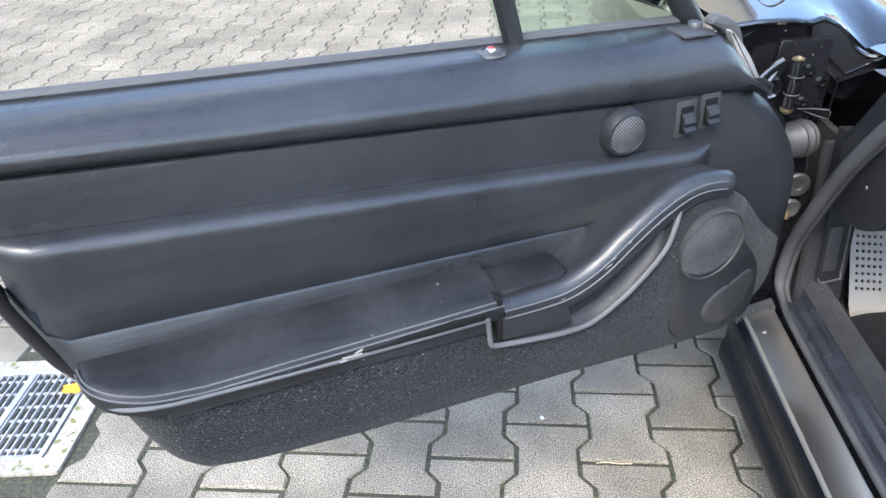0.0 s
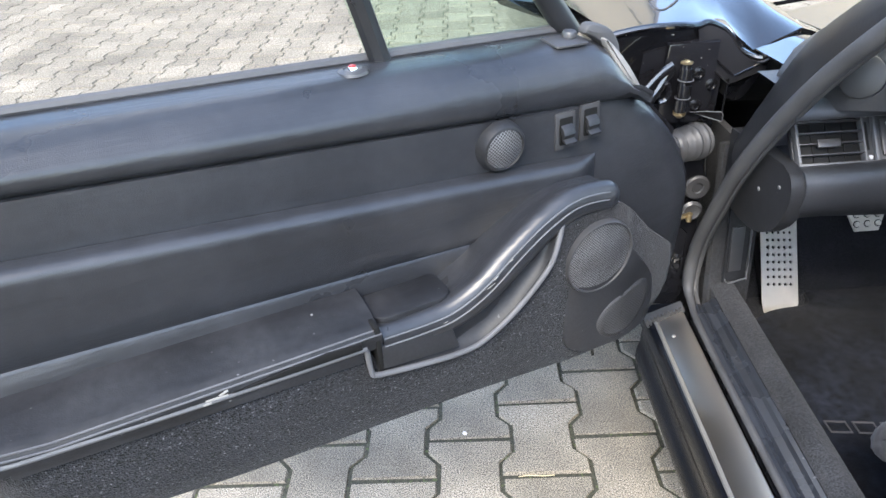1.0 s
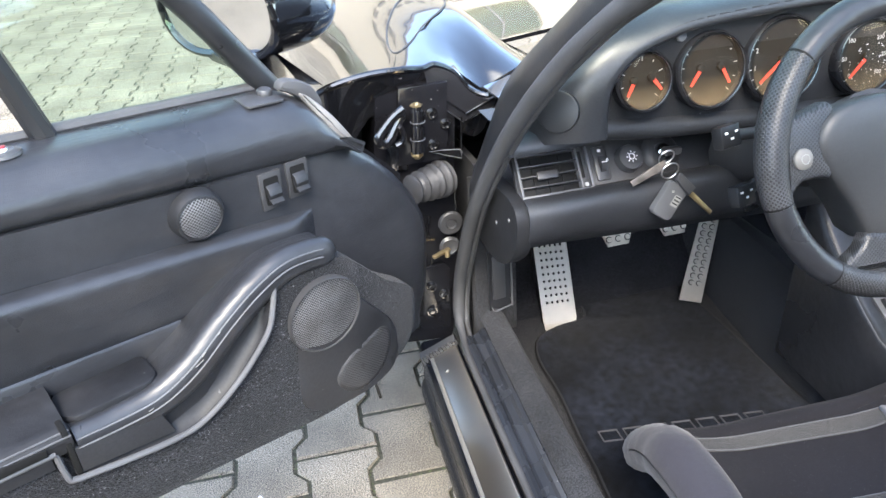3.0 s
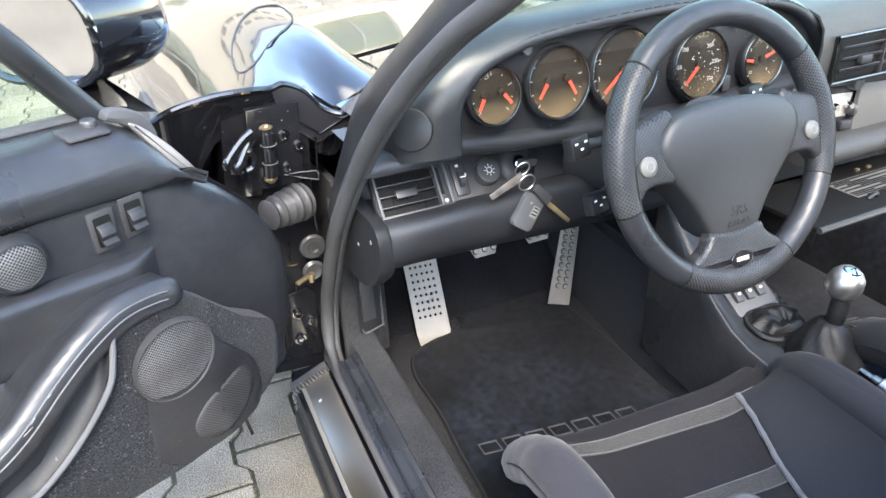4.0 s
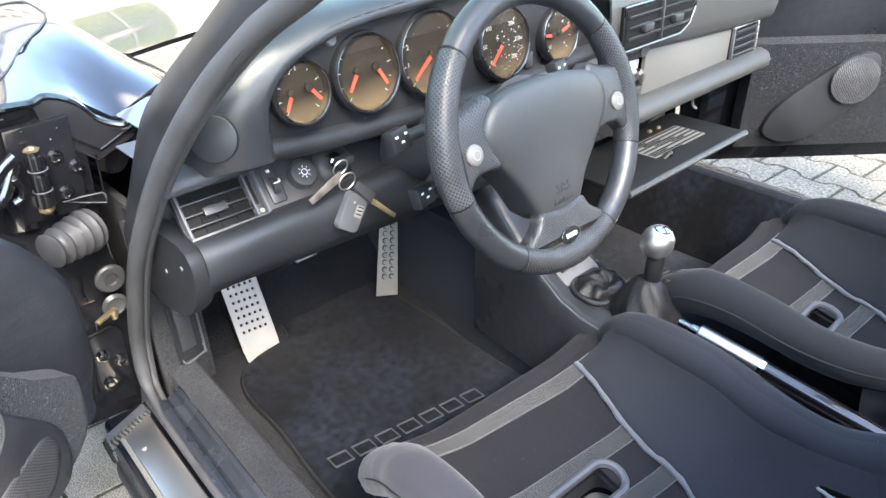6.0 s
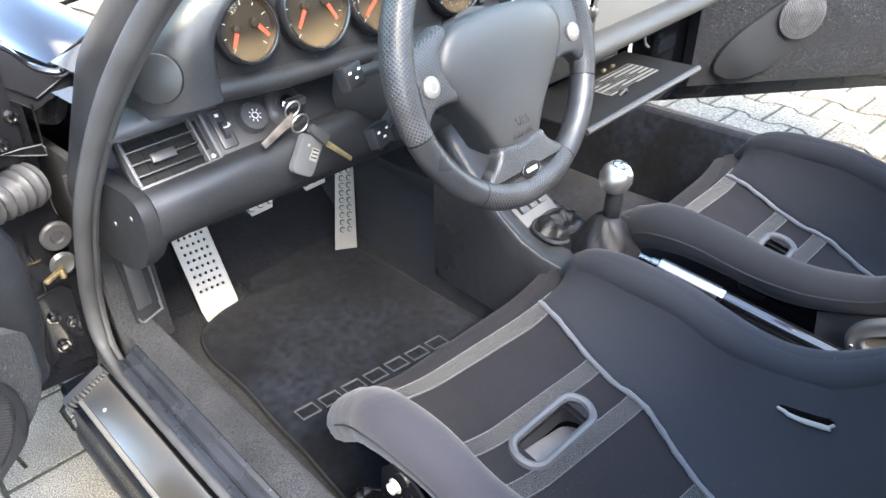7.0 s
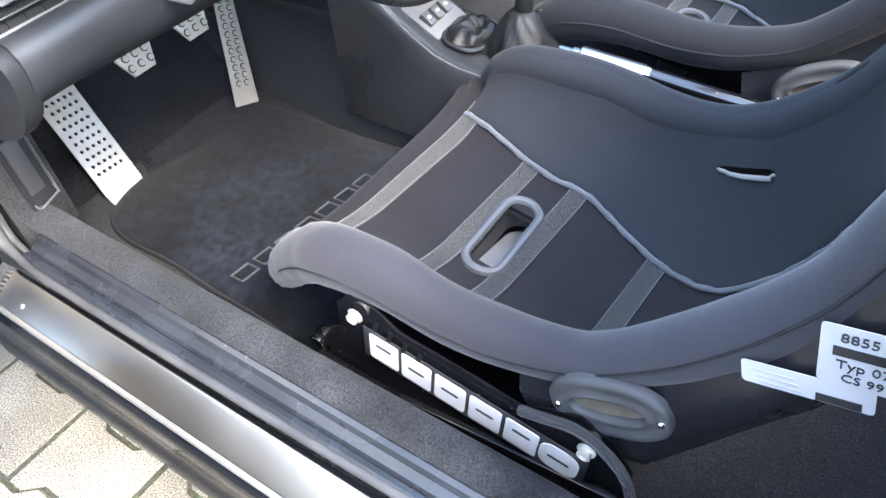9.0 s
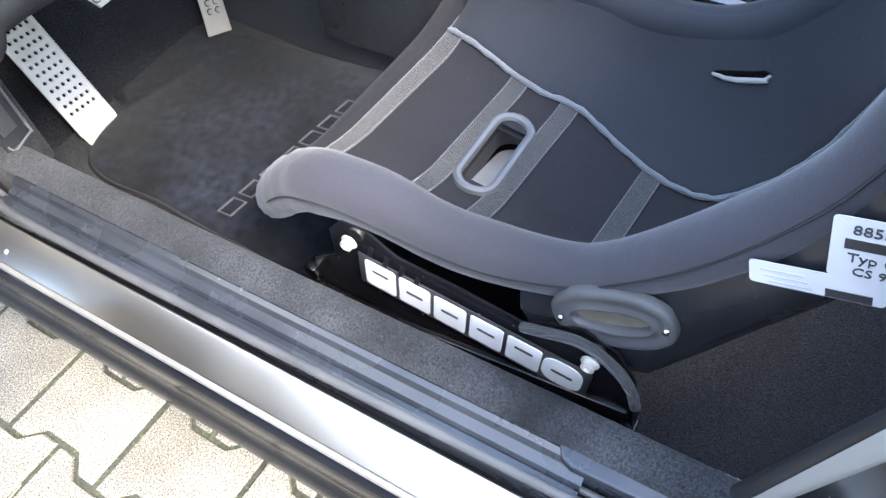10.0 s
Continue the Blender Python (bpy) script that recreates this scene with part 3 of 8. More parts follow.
# rubber bellows over the door cable
rows = []
for i in range(25):
    t = i / 24
    r = 0.020 + 0.010 * t + 0.0045 * math.sin(t * 5 * 2 * math.pi)
    c = Vector((0.556 + 0.066 * t, 1.178 + 0.035 * t, 0.632 - 0.004 * t))
    d = Vector((0.066, 0.035, -0.004)).normalized()
    s = d.cross(Vector((0, 0, 1))).normalized()
    u = s.cross(d)
    rows.append([c + (s * math.cos(a) + u * math.sin(a)) * r for a in (2 * math.pi * k / 18 for k in range(18))])
body("cable_bellows", loft(rows, True, True), GREYRUBBER, "grey ribbed rubber cable bellows", False, 80)
m = frame_at((0.627, 1.215, 0.541), (1, 0, 0), (0, 0, 1))
body("body_plug", turned([(0.022, 0), (0.022, 0.004), (0.019, 0.007), (0.010, 0.007), (0.008, 0.004), (0.004, 0.004)], 24, m), GREYRUBBER, "grey rubber grommet")
# door check strap
bm = box(0.036, 0.009, 0.005, pose(0.604, 1.200, 0.492, 0, -8, 20), 0.0015)
bm = tube([(0.614, 1.198, 0.484), (0.614, 1.198, 0.499)], 0.0045, 12, bm=bm)
body("check_strap", bm, BRASS, "yellow zinc door check strap")
bm = turned([(0.017, 0), (0.019, 0.004), (0.014, 0.008), (0.010, 0.006)], 16, frame_at((0.622, 1.214, 0.497), (1, 0, 0), (0, 0, 1)))
body("check_boss", bm, SATIN)
body("fender_tab", tube([(0.597, 1.205, 0.681), (0.624, 1.205, 0.680), (0.648, 1.205, 0.677), (0.651, 1.205, 0.672), (0.650, 1.205, 0.661), (0.622, 1.205, 0.671)], 0.0010, 6, closed=True), EDGE, "bare worn metal edge")
body("fender_tab_plate", slab([(0.597, 0.681), (0.648, 0.677), (0.650, 0.661), (0.622, 0.671)], 0.002, m=frame_at((0, 1.207, 0), (1, 0, 0), (0, 0, 1))), PAINT)
for fold in ([(0.611, 0.780), (0.640, 0.752), (0.664, 0.732), (0.706, 0.750)], [(0.656, 0.728), (0.6545, 0.700), (0.653, 0.674)]):
    body("stamped_fold", tube([(x, 1.216, z) for x, z in fold], 0.0016, 6, up=(0, 1, 0)), PAINT)


# fenders, bonnet and scuttle as one curved skin each
def crown(y):
    return lerp_table([(1.15, 0.812), (1.35, 0.832), (1.7, 0.838), (2.1, 0.82), (2.5, 0.775), (2.9, 0.69), (3.1, 0.60)], y)


def bonnet_z(r, y):
    base = lerp_table([(1.15, 0.815), (1.5, 0.795), (2.0, 0.74), (2.5, 0.665), (3.0, 0.56), (3.1, 0.5)], y)
    return base - 0.05 * (r / 0.5) ** 2


def half_width(y):
    return lerp_table([(1.15, 0.872), (1.25, 0.865), (1.4, 0.84), (1.7, 0.83), (2.1, 0.85), (2.6, 0.85), (2.9, 0.76), (3.1, 0.62)], y)


# raised lip where the fender meets the pillar
LIP = [(0.425, 1.222, 0.792), (0.455, 1.215, 0.807), (0.51, 1.214, 0.817), (0.565, 1.217, 0.817), (0.600, 1.226, 0.812), (0.621, 1.232, 0.814), (0.650, 1.232, 0.799), (0.673, 1.228, 0.770), (0.700, 1.220, 0.757), (0.718, 1.21, 0.768)]
lipp = spline(LIP, 5)


def fender_row(y):
    w = half_width(y)
    c, b = crown(y), bonnet_z(0.47, y)
    row = [(0.47, b)]
    for i in range(1, 8):
        t = i / 8
        row.append((0.47 + (w - 0.25 - 0.47) * t, b + (c - b) * (0.5 - 0.5 * math.cos(math.pi * t))))
    for i in range(0, 11):
        a = math.pi / 2 * i / 10
        row.append((w - 0.25 + 0.25 * math.sin(a), c - 0.24 * (1 - math.cos(a))))
    row += [(w + 0.004, c - 0.30), (w + 0.003, 0.42), (w - 0.01, 0.30), (w - 0.03, 0.17)]
    k = max(0.0, (1.50 - y) / 0.265) ** 2
    out = []
    for r, z in row:
        x = CX - r
        dip = 0.0
        if 0.40 < x < 0.85 and k:
            low = lerp_table([(p[0], p[2]) for p in LIP] + [(0.76, 0.785), (0.85, 0.83)], x)
            dip = max(0.0, z - low) * min(1.0, (x - 0.40) / 0.10, (0.85 - x) / 0.08)
        out.append((x, y, z - dip * k))
    return out


ys = [1.235, 1.26, 1.3, 1.36, 1.45, 1.55, 1.7, 1.9, 2.1, 2.3, 2.5, 2.7, 2.85, 3.0, 3.1]
body("front_fender", thick(loft([fender_row(y) for y in ys]), -0.006), PAINT, "glossy black front fender", True, 60)
bys = [1.50, 1.6, 1.75, 1.9, 2.1, 2.3, 2.5, 2.7, 2.9, 3.05]
bm = loft([[(CX - 0.464 + 0.928 * i / 16, y + (0.05 * ((i - 8) / 8) ** 2 if y == 1.50 else 0), bonnet_z(abs(-0.464 + 0.928 * i / 16), y) + 0.002) for i in range(17)] for y in bys])
body("bonnet", thick(bm, 0.008), PAINT, "glossy black bonnet", angle=60)
bm = loft([[(CX - 0.466 + 0.932 * i / 16, y, bonnet_z(abs(-0.466 + 0.932 * i / 16), y) - dz) for i in range(17)] for y, dz in ((1.22, -0.004), (1.3, 0.0), (1.4, 0.004), (1.495, 0.004))])
body("scuttle", thick(bm, 0.008), PAINT, "glossy black scuttle panel", angle=60)
body("fender_lip", tube(lipp, 0.005, 8, up=(0, 1, 0)), PAINT, "", True)
bm = loft([[(x, y + 0.004, z - 0.004) for x, y, z in lipp], [(x * 0.9 + 0.06, 1.26, z - 0.08) for x, y, z in lipp]])
body("fender_inner", thick(bm, 0.004), JAMB, "", True)
def fender_z(x, y):
    row = fender_row(y)
    for (xa, _, za), (xb, _, zb) in zip(row, row[1:]):
        if xb <= x <= xa:
            return za + (zb - za) * (x - xa) / (xb - xa)
    return row[0][2]


up_edge = [(min(x, 0.83), 1.240, fender_z(min(x, 0.83), 1.240) - 0.002) for x, y, z in lipp]
bm = loft([[(x, y, z + 0.002) for x, y, z in lipp], [(a[0], 0.5 * (a[1] + b[1]), 0.4 * a[2] + 0.6 * b[2]) for a, b in zip(lipp, up_edge)], up_edge])
body("fender_return", bm, PAINT, "glossy black folded fender edge", True, 60)
# folded flange below the lip's dip
top_ = [p for p in lipp if p[0] > 0.598]
low_ = [(lerp_table([(0.598, 0.604), (0.655, 0.660), (0.72, 0.716)], p[0]), 1.222, lerp_table([(0.598, 0.768), (0.655, 0.718), (0.72, 0.738)], p[0])) for p in top_]
body("fender_flange", thick(loft([[(x, y - 0.004, z - 0.004) for x, y, z in top_], [((a[0] + b[0]) / 2, 1.222, (a[2] + b[2]) / 2) for a, b in zip(top_, low_)], low_]), 0.003), SHELL, "black folded flange", True, 60)
# bright tube added as the highlight along the black flange
body("flange_edge", tube(low_, 0.0016, 6, up=(0, 1, 0)), SATINMETAL, "thin metal tube painting the flange's highlight", True)
# corner of the scuttle under the screen
bm = loft([[(x, y, fender_z(x, 1.245) + (1.245 - y) * 0.05 + 0.001) for x in np.linspace(0.700, 0.86, 9)] for y in (1.25, 1.21, 1.17, 1.13)])
body("scuttle_corner", thick(bm, 0.004), PAINT, "glossy black scuttle corner", True, 60)
# filler flap: its shut line on the fender
flap = [(0.590, 1.455), (0.610, 1.54), (0.648, 1.63), (0.696, 1.68), (0.732, 1.655), (0.728, 1.55), (0.700, 1.485), (0.655, 1.432), (0.605, 1.360), (0.584, 1.368)]
fl = [(x, y, fender_z(x, y) + 0.0072) for x, y in spline(flap, 5, closed=True)]
body("filler_flap", tube(fl, 0.0017, 6, closed=True), RUBBER, "dark shut line of the filler flap")
# headlamps
m = frame_at((CX - 0.68, 2.80, 0.665), (1, 0, 0), (0, -0.75, 0.65))
body("headlamp", turned([(0.10, -0.02), (0.10, 0.005), (0.085, 0.02), (0.05, 0.032), (0.01, 0.036)], 24, m), CHROME, "round headlamp", True)
# wheels
for wx in (0.545, 2 * CX - 0.545):
    for wy in (1.98, -0.29):
        wm = pose(wx - CX, wy, 0.312, 0, 90)
        wh = part("wheel", turned([(0.20, -0.09), (0.21, -0.08), (0.20, -0.03), (0.06, -0.02), (0.06, 0.02), (0.20, 0.03), (0.21, 0.08), (0.20, 0.09)], 32, wm), ALU, car, "five-spoke road wheel")
        part("tyre", turned([(0.20, -0.10), (0.27, -0.105), (0.305, -0.09), (0.312, -0.05), (0.312, 0.05), (0.305, 0.09), (0.27, 0.105), (0.20, 0.10)], 40, wm), RUBBER, wh, "black tyre")
# windscreen, roof, rear
edge_pts = [p for p in spline(pil, 2) if p[2] > 0.75 and p[2] < 1.2]
bm = loft([[(CX - (CX - x - 0.012) * -q if q else CX, y + 0.010 + 0.17 * (1 - q * q), z + 0.008 + 0.055 * (1 - q * q)) for q in np.linspace(-1, 1, 11)] for x, y, z in edge_pts])
ws = body("windscreen", thick(bm, 0.005), GLASS, "clear tinted windscreen", angle=80)
ws.visible_shadow = False
hdr = spline([(CX - 0.52, 0.40, 1.235), (CX - 0.3, 0.435, 1.25), (CX, 0.445, 1.255), (CX + 0.3, 0.435, 1.25), (CX + 0.52, 0.40, 1.235)], 5)
body("windscreen_header", tube(hdr, 0.028, 10, up=(0, 0, 1), squash=1.4), PAINT, "glossy black windscreen header")
bm = loft([[(CX + s * w, y, z - 0.05 * s * s) for s in (-1, -0.6, 0, 0.6, 1)] for y, z, w in ((-0.33, 0.90, 0.60), (-0.8, 0.95, 0.64), (-1.1, 0.92, 0.66), (-1.5, 0.84, 0.68), (-1.9, 0.68, 0.7), (-2.2, 0.3, 0.7))])
body("rear_deck", thick(bm, 0.02), PAINT, "black rear deck", angle=60)
qrow = []
for y, w in ((0.12, 0.805), (-0.1, 0.82), (-0.4, 0.86), (-0.8, 0.90), (-1.3, 0.90), (-1.7, 0.86), (-2.1, 0.72)):
    k = lerp_table([(-2.1, 0.7), (-1.3, 0.95), (0.12, 1.0)], y)
    qrow.append([(CX - w + 0.02, y, 0.16), (CX - w, y, 0.4), (CX - w, y, 0.62), (CX - w + 0.02, y, 0.80 * k), (CX - w + 0.12, y, 0.88 * k), (CX - w + 0.2, y, 0.89 * k), (CX - 0.60, y, 0.86 * k)])
body("rear_quarter", thick(loft(qrow), -0.02), PAINT, "glossy black rear quarter", True, 60)
# latch post behind the door opening, leaning back
def on_line(p, q, z):
    u = (z - p[2]) / (q[2] - p[2])
    return (p[0] + (q[0] - p[0]) * u, p[1] + (q[1] - p[1]) * u, z)


POST_SEAL = ((0.655, 0.211, 0.38), (0.625, 0.167, 0.592))
POST_EDGE = ((0.640, 0.196, 0.402), (0.605, 0.171, 0.612))
POST_FACE = ((0.640, 0.187, 0.411), (0.605, 0.165, 0.595))
rows_p, rows_f, rows_s = [], [], []
for z in np.linspace(0.30, 0.86, 9):
    a, b, c = (on_line(*e, z) for e in (POST_SEAL, POST_EDGE, POST_FACE))
    rows_p.append([(a[0] + 0.004, a[1] - 0.006, z), (b[0] + 0.003, b[1] - 0.006, z), (c[0] - 0.002, c[1] - 0.014, z), (c[0] - 0.03, c[1] - 0.05, z), (c[0] - 0.05, c[1] - 0.12, z), (0.72, -0.10, z), (0.73, a[1] - 0.09, z)])
    rows_f.append([(b[0] + 0.003, b[1], z), (b[0] - 0.001, b[1] - 0.004, z), (c[0] - 0.002, c[1], z), (c[0] - 0.001, c[1] - 0.003, z)])
    rows_s.append((0.5 * (a[0] + b[0]) + 0.004, 0.5 * (a[1] + b[1]) - 0.002, z))
body("latch_post", loft(rows_p, True, True), JAMB, "dusty glossy black latch post", True)
# pale colour here paints the pavers' reflection in the glossy post
body("latch_face", thick(loft(rows_f), 0.002), SILVERTRIM, "pale strip painting the reflection on the latch post", True, 60)
body("post_seal", tube(rows_s, 0.008, 10, up=(1, 0, 0)), DARKTRIM, "black rubber seal on the latch post", True)

# cabin floor, tunnel, bulkhead
fl_rows = [[(x, y, z) for x in (0.70, 0.9, 1.1, 1.31, 1.5, 1.7, 1.92)] for y, z in ((1.70, 0.48), (1.50, 0.22), (1.42, 0.145), (1.3, 0.135), (0.8, 0.135), (0.3, 0.14), (0.1, 0.16), (-0.1, 0.30), (-0.5, 0.33), (-0.8, 0.5), (-0.95, 0.9))]
body("floor_carpet", thick(loft(fl_rows), -0.02), CARPET, "black carpet over the cabin floor")
tun = [(1.235, 0.12), (1.245, 0.20), (1.258, 0.30), (1.275, 0.325), (1.31, 0.33), (1.345, 0.325), (1.362, 0.30), (1.375, 0.20), (1.385, 0.12)]
body("tunnel_carpet", loft([[(CX + (x - CX) * k, y, z * h + 0.12 * (1 - h)) for x, z in tun] for y, k, h in ((1.68, 0.30, 1.2), (1.42, 0.32, 1.15), (1.28, 0.45, 1.12), (1.12, 0.75, 1.1), (0.9, 0.9, 1.0), (0.5, 0.95, 0.95), (0.0, 1.1, 0.8), (-0.3, 1.3, 0.8))], True, True), CARPET, "black carpet over the centre tunnel")
bm = loft([[(x, y, z) for x in (0.62, 1.0, 1.62, 2.0)] for y, z in ((1.72, 0.13), (1.70, 0.5), (1.45, 0.68), (1.30, 0.73))])
body("bulkhead", thick(bm, -0.02), CARPET, "black carpet on the bulkhead")
kp = [(0.735, 1.21, 0.13), (0.735, 1.21, 0.34), (0.715, 1.225, 0.48), (0.70, 1.23, 0.62), (0.69, 1.70, 0.62), (0.735, 1.70, 0.13)]
bm = bmesh.new()
bm.faces.new([bm.verts.new(p) for p in kp])
bmesh.ops.recalc_face_normals(bm, faces=bm.faces[:])
body("kick_panel", thick(bm, 0.012), CARPET, "black carpet kick panel", True)
# carpeted wall below the dash end with the worn release recess
KM = frame_at((0.712, 1.207, 0.410), (1, 0.20, -0.06), (0.08, 0.16, 1))
bm = slab([(-0.050, -0.11), (0.036, -0.11), (0.038, 0.05), (0.036, 0.20), (-0.048, 0.20)], 0.014, 0.004, m=KM @ pose(0, 0, -0.0145))
body("kick_wall", bm, DUSTY, "dusty carpeted kick wall")
body("release_recess", slab(round_rect(0.046, 0.180, 0.004, 2), 0.0015, 0.0005, m=KM @ pose(0, 0.030, 0)), DARKTRIM, "worn black plastic release recess")
for q, w, mt in ((-0.0235, 0.003, DARKTRIM), (0.0235, 0.0022, EDGE)):
    body("recess_rail", box(w, 0.176, 0.006, KM @ pose(q, 0.030, 0.003), 0.001), mt)
body("release_tongue", box(0.026, 0.085, 0.004, KM @ pose(-0.003, 0.005, 0.003), 0.0015), SATIN, "black release tongue")
body("release_lever", tube([KM @ Vector(p) for p in ((-0.021, -0.050, 0.004), (-0.019, -0.058, 0.010), (0.020, -0.052, 0.010), (0.021, -0.040, 0.004))], 0.0017, 8), EDGE, "worn metal release lever")
# small cover at the sill's rear end
cov = [(0.617, 0.205), (0.619, 0.343), (0.623, 0.354), (0.634, 0.361), (0.658, 0.362), (0.665, 0.352), (0.668, 0.33), (0.676, 0.205)]
bm = slab(cov, 0.040, 0.003, m=pose(0, 0, 0.306), seg=3)
body("sill_end_cover", bm, SILLTRIM, "glossy black plastic sill end cover", True)


# ---- bucket seats ----
# centre line of the tub (y, z) from the front lip over the base and up the back
TUB = spline([(0.795, 0.325), (0.78, 0.343), (0.70, 0.335), (0.62, 0.318), (0.50, 0.295), (0.40, 0.282), (0.33, 0.283), (0.27, 0.305), (0.225, 0.36), (0.19, 0.45), (0.155, 0.58), (0.12, 0.72), (0.085, 0.86), (0.05, 1.0), (0.035, 1.08)], 5)
# upper line of the side bolsters (y, z)
BOL = spline([(0.828, 0.296), (0.808, 0.325), (0.768, 0.362), (0.722, 0.384), (0.65, 0.389), (0.56, 0.377), (0.49, 0.379), (0.435, 0.391), (0.388, 0.410), (0.345, 0.443), (0.299, 0.489), (0.258, 0.541), (0.226, 0.590), (0.204, 0.634), (0.184, 0.70), (0.165, 0.79), (0.145, 0.90), (0.115, 1.0)], 5)
BOLR = [lerp_table([(0, 0.022), (2, 0.028), (5, 0.032), (10, 0.036), (15, 0.040), (25, 0.034), (30, 0.033), (35, 0.030), (40, 0.0275), (45, 0.028), (50, 0.030), (55, 0.030), (60, 0.028), (65, 0.0265), (75, 0.029), (86, 0.036)], i) for i in range(len(BOL))]
# the same line on the tunnel side, where the wing is fuller
BOLT = spline([(0.790, 0.318), (0.768, 0.358), (0.738, 0.390), (0.698, 0.406), (0.64, 0.412), (0.57, 0.410), (0.47, 0.393), (0.40, 0.397), (0.34, 0.424), (0.283, 0.472), (0.250, 0.512), (0.222, 0.565), (0.202, 0.63), (0.184, 0.70), (0.165, 0.79), (0.145, 0.90), (0.115, 1.0)], 5)
BOLTR = [lerp_table([(0, 0.012), (5, 0.022), (10, 0.028), (15, 0.030), (75, 0.028), (81, 0.034)], i) for i in range(len(BOLT))]
HALF = 0.218
EDGES = {-1: (BOL, BOLR, -0.004), 1: (BOLT, BOLTR, 0.006)}     # by side: line, radii, how far out
NP, NA = len(TUB), 33


def tub_point(a, i, out=0.0):
    """A place on the tub: a from -1 (outer side) to 1 (tunnel side), i along the centre line; out: below or behind it."""
    i = max(0.0, min(NP - 1.001, i))
    k = int(i)
    t = i - k
    c = TUB[k] * (1 - t) + TUB[k + 1] * t
    d = TUB[min(k + 2, NP - 1)] - TUB[max(k - 1, 0)]
    d = d / np.linalg.norm(d)
    nrm = np.array([d[1], -d[0]])
    if nrm[1] < 0 and nrm[0] < 0:
        nrm = -nrm
    if nrm[1] < 0:
        nrm = nrm if nrm[0] > 0 else -nrm
    edge = EDGES[1 if a > 0 else -1][0]
    jb = min(range(len(edge)), key=lambda q: abs(float(np.dot(edge[q] - c, d))) + (1.0 if np.dot(edge[q] - c, nrm) < 0 else 0.0))
    rise = max(0.02, float(np.dot(edge[jb] - c, nrm))) + 0.005
    if a > 0:
        rise = 0.012 + (rise - 0.012) * max(0.0, min(1.0, (0.774 - c[0]) / 0.022))
    w = min(1.0, max(0.0, (abs(a) - 0.40) / 0.60))
    lift = (rise + 0.012) * (w ** 1.45)
    x = HALF * (a if abs(a) < 0.40 else math.copysign(0.40 + 0.60 * (1 - (1 - w) ** 1.25), a))
    q = c + nrm * (lift - out)
    return Vector((x + math.copysign(out * 0.9 * w, a), q[0], q[1]))


def strip_on_tub(i0, i1, a0, a1, lift, n=16, skew=0.0):
    top, low = [], []
    for k in range(n + 1):
        a = a0 + (a1 - a0) * k / n
        top.append([tub_point(a, i + skew * a, -lift) for i in np.linspace(i0, i1, 5)])
        low.append([tub_point(a, i + skew * a, 0.002) for i in np.linspace(i0, i1, 5)])
    rings = [t + l[::-1] for t, l in zip(top, low)]
    return loft(rings, True, True)


def along_tub(y):
    return min(range(NP), key=lambda k: abs(TUB[k][0] - y) + (1 if k < 5 or k > 42 else 0))


def along_fine(y):
    k = along_tub(y)
    best = min(np.linspace(max(5, k - 1.2), k + 1.2, 40), key=lambda q: abs((TUB[int(q)] * (1 - q % 1) + TUB[min(int(q) + 1, NP - 1)] * (q % 1))[0] - y))
    return float(best)


def wing_index(q):
    """The place on the tunnel-side roll that lies over place q of the centre line."""
    k = max(0, min(NP - 2, int(q)))
    c = TUB[k] * (1 - q + k) + TUB[k + 1] * (q - k)
    d = TUB[min(k + 2, NP - 1)] - TUB[max(k - 1, 0)]
    d = d / np.linalg.norm(d)
    return min(range(len(BOLT)), key=lambda n: abs(float(np.dot(BOLT[n] - c, d))) + (1.0 if BOLT[n][1] < c[1] and BOLT[n][0] < c[0] else 0.0))


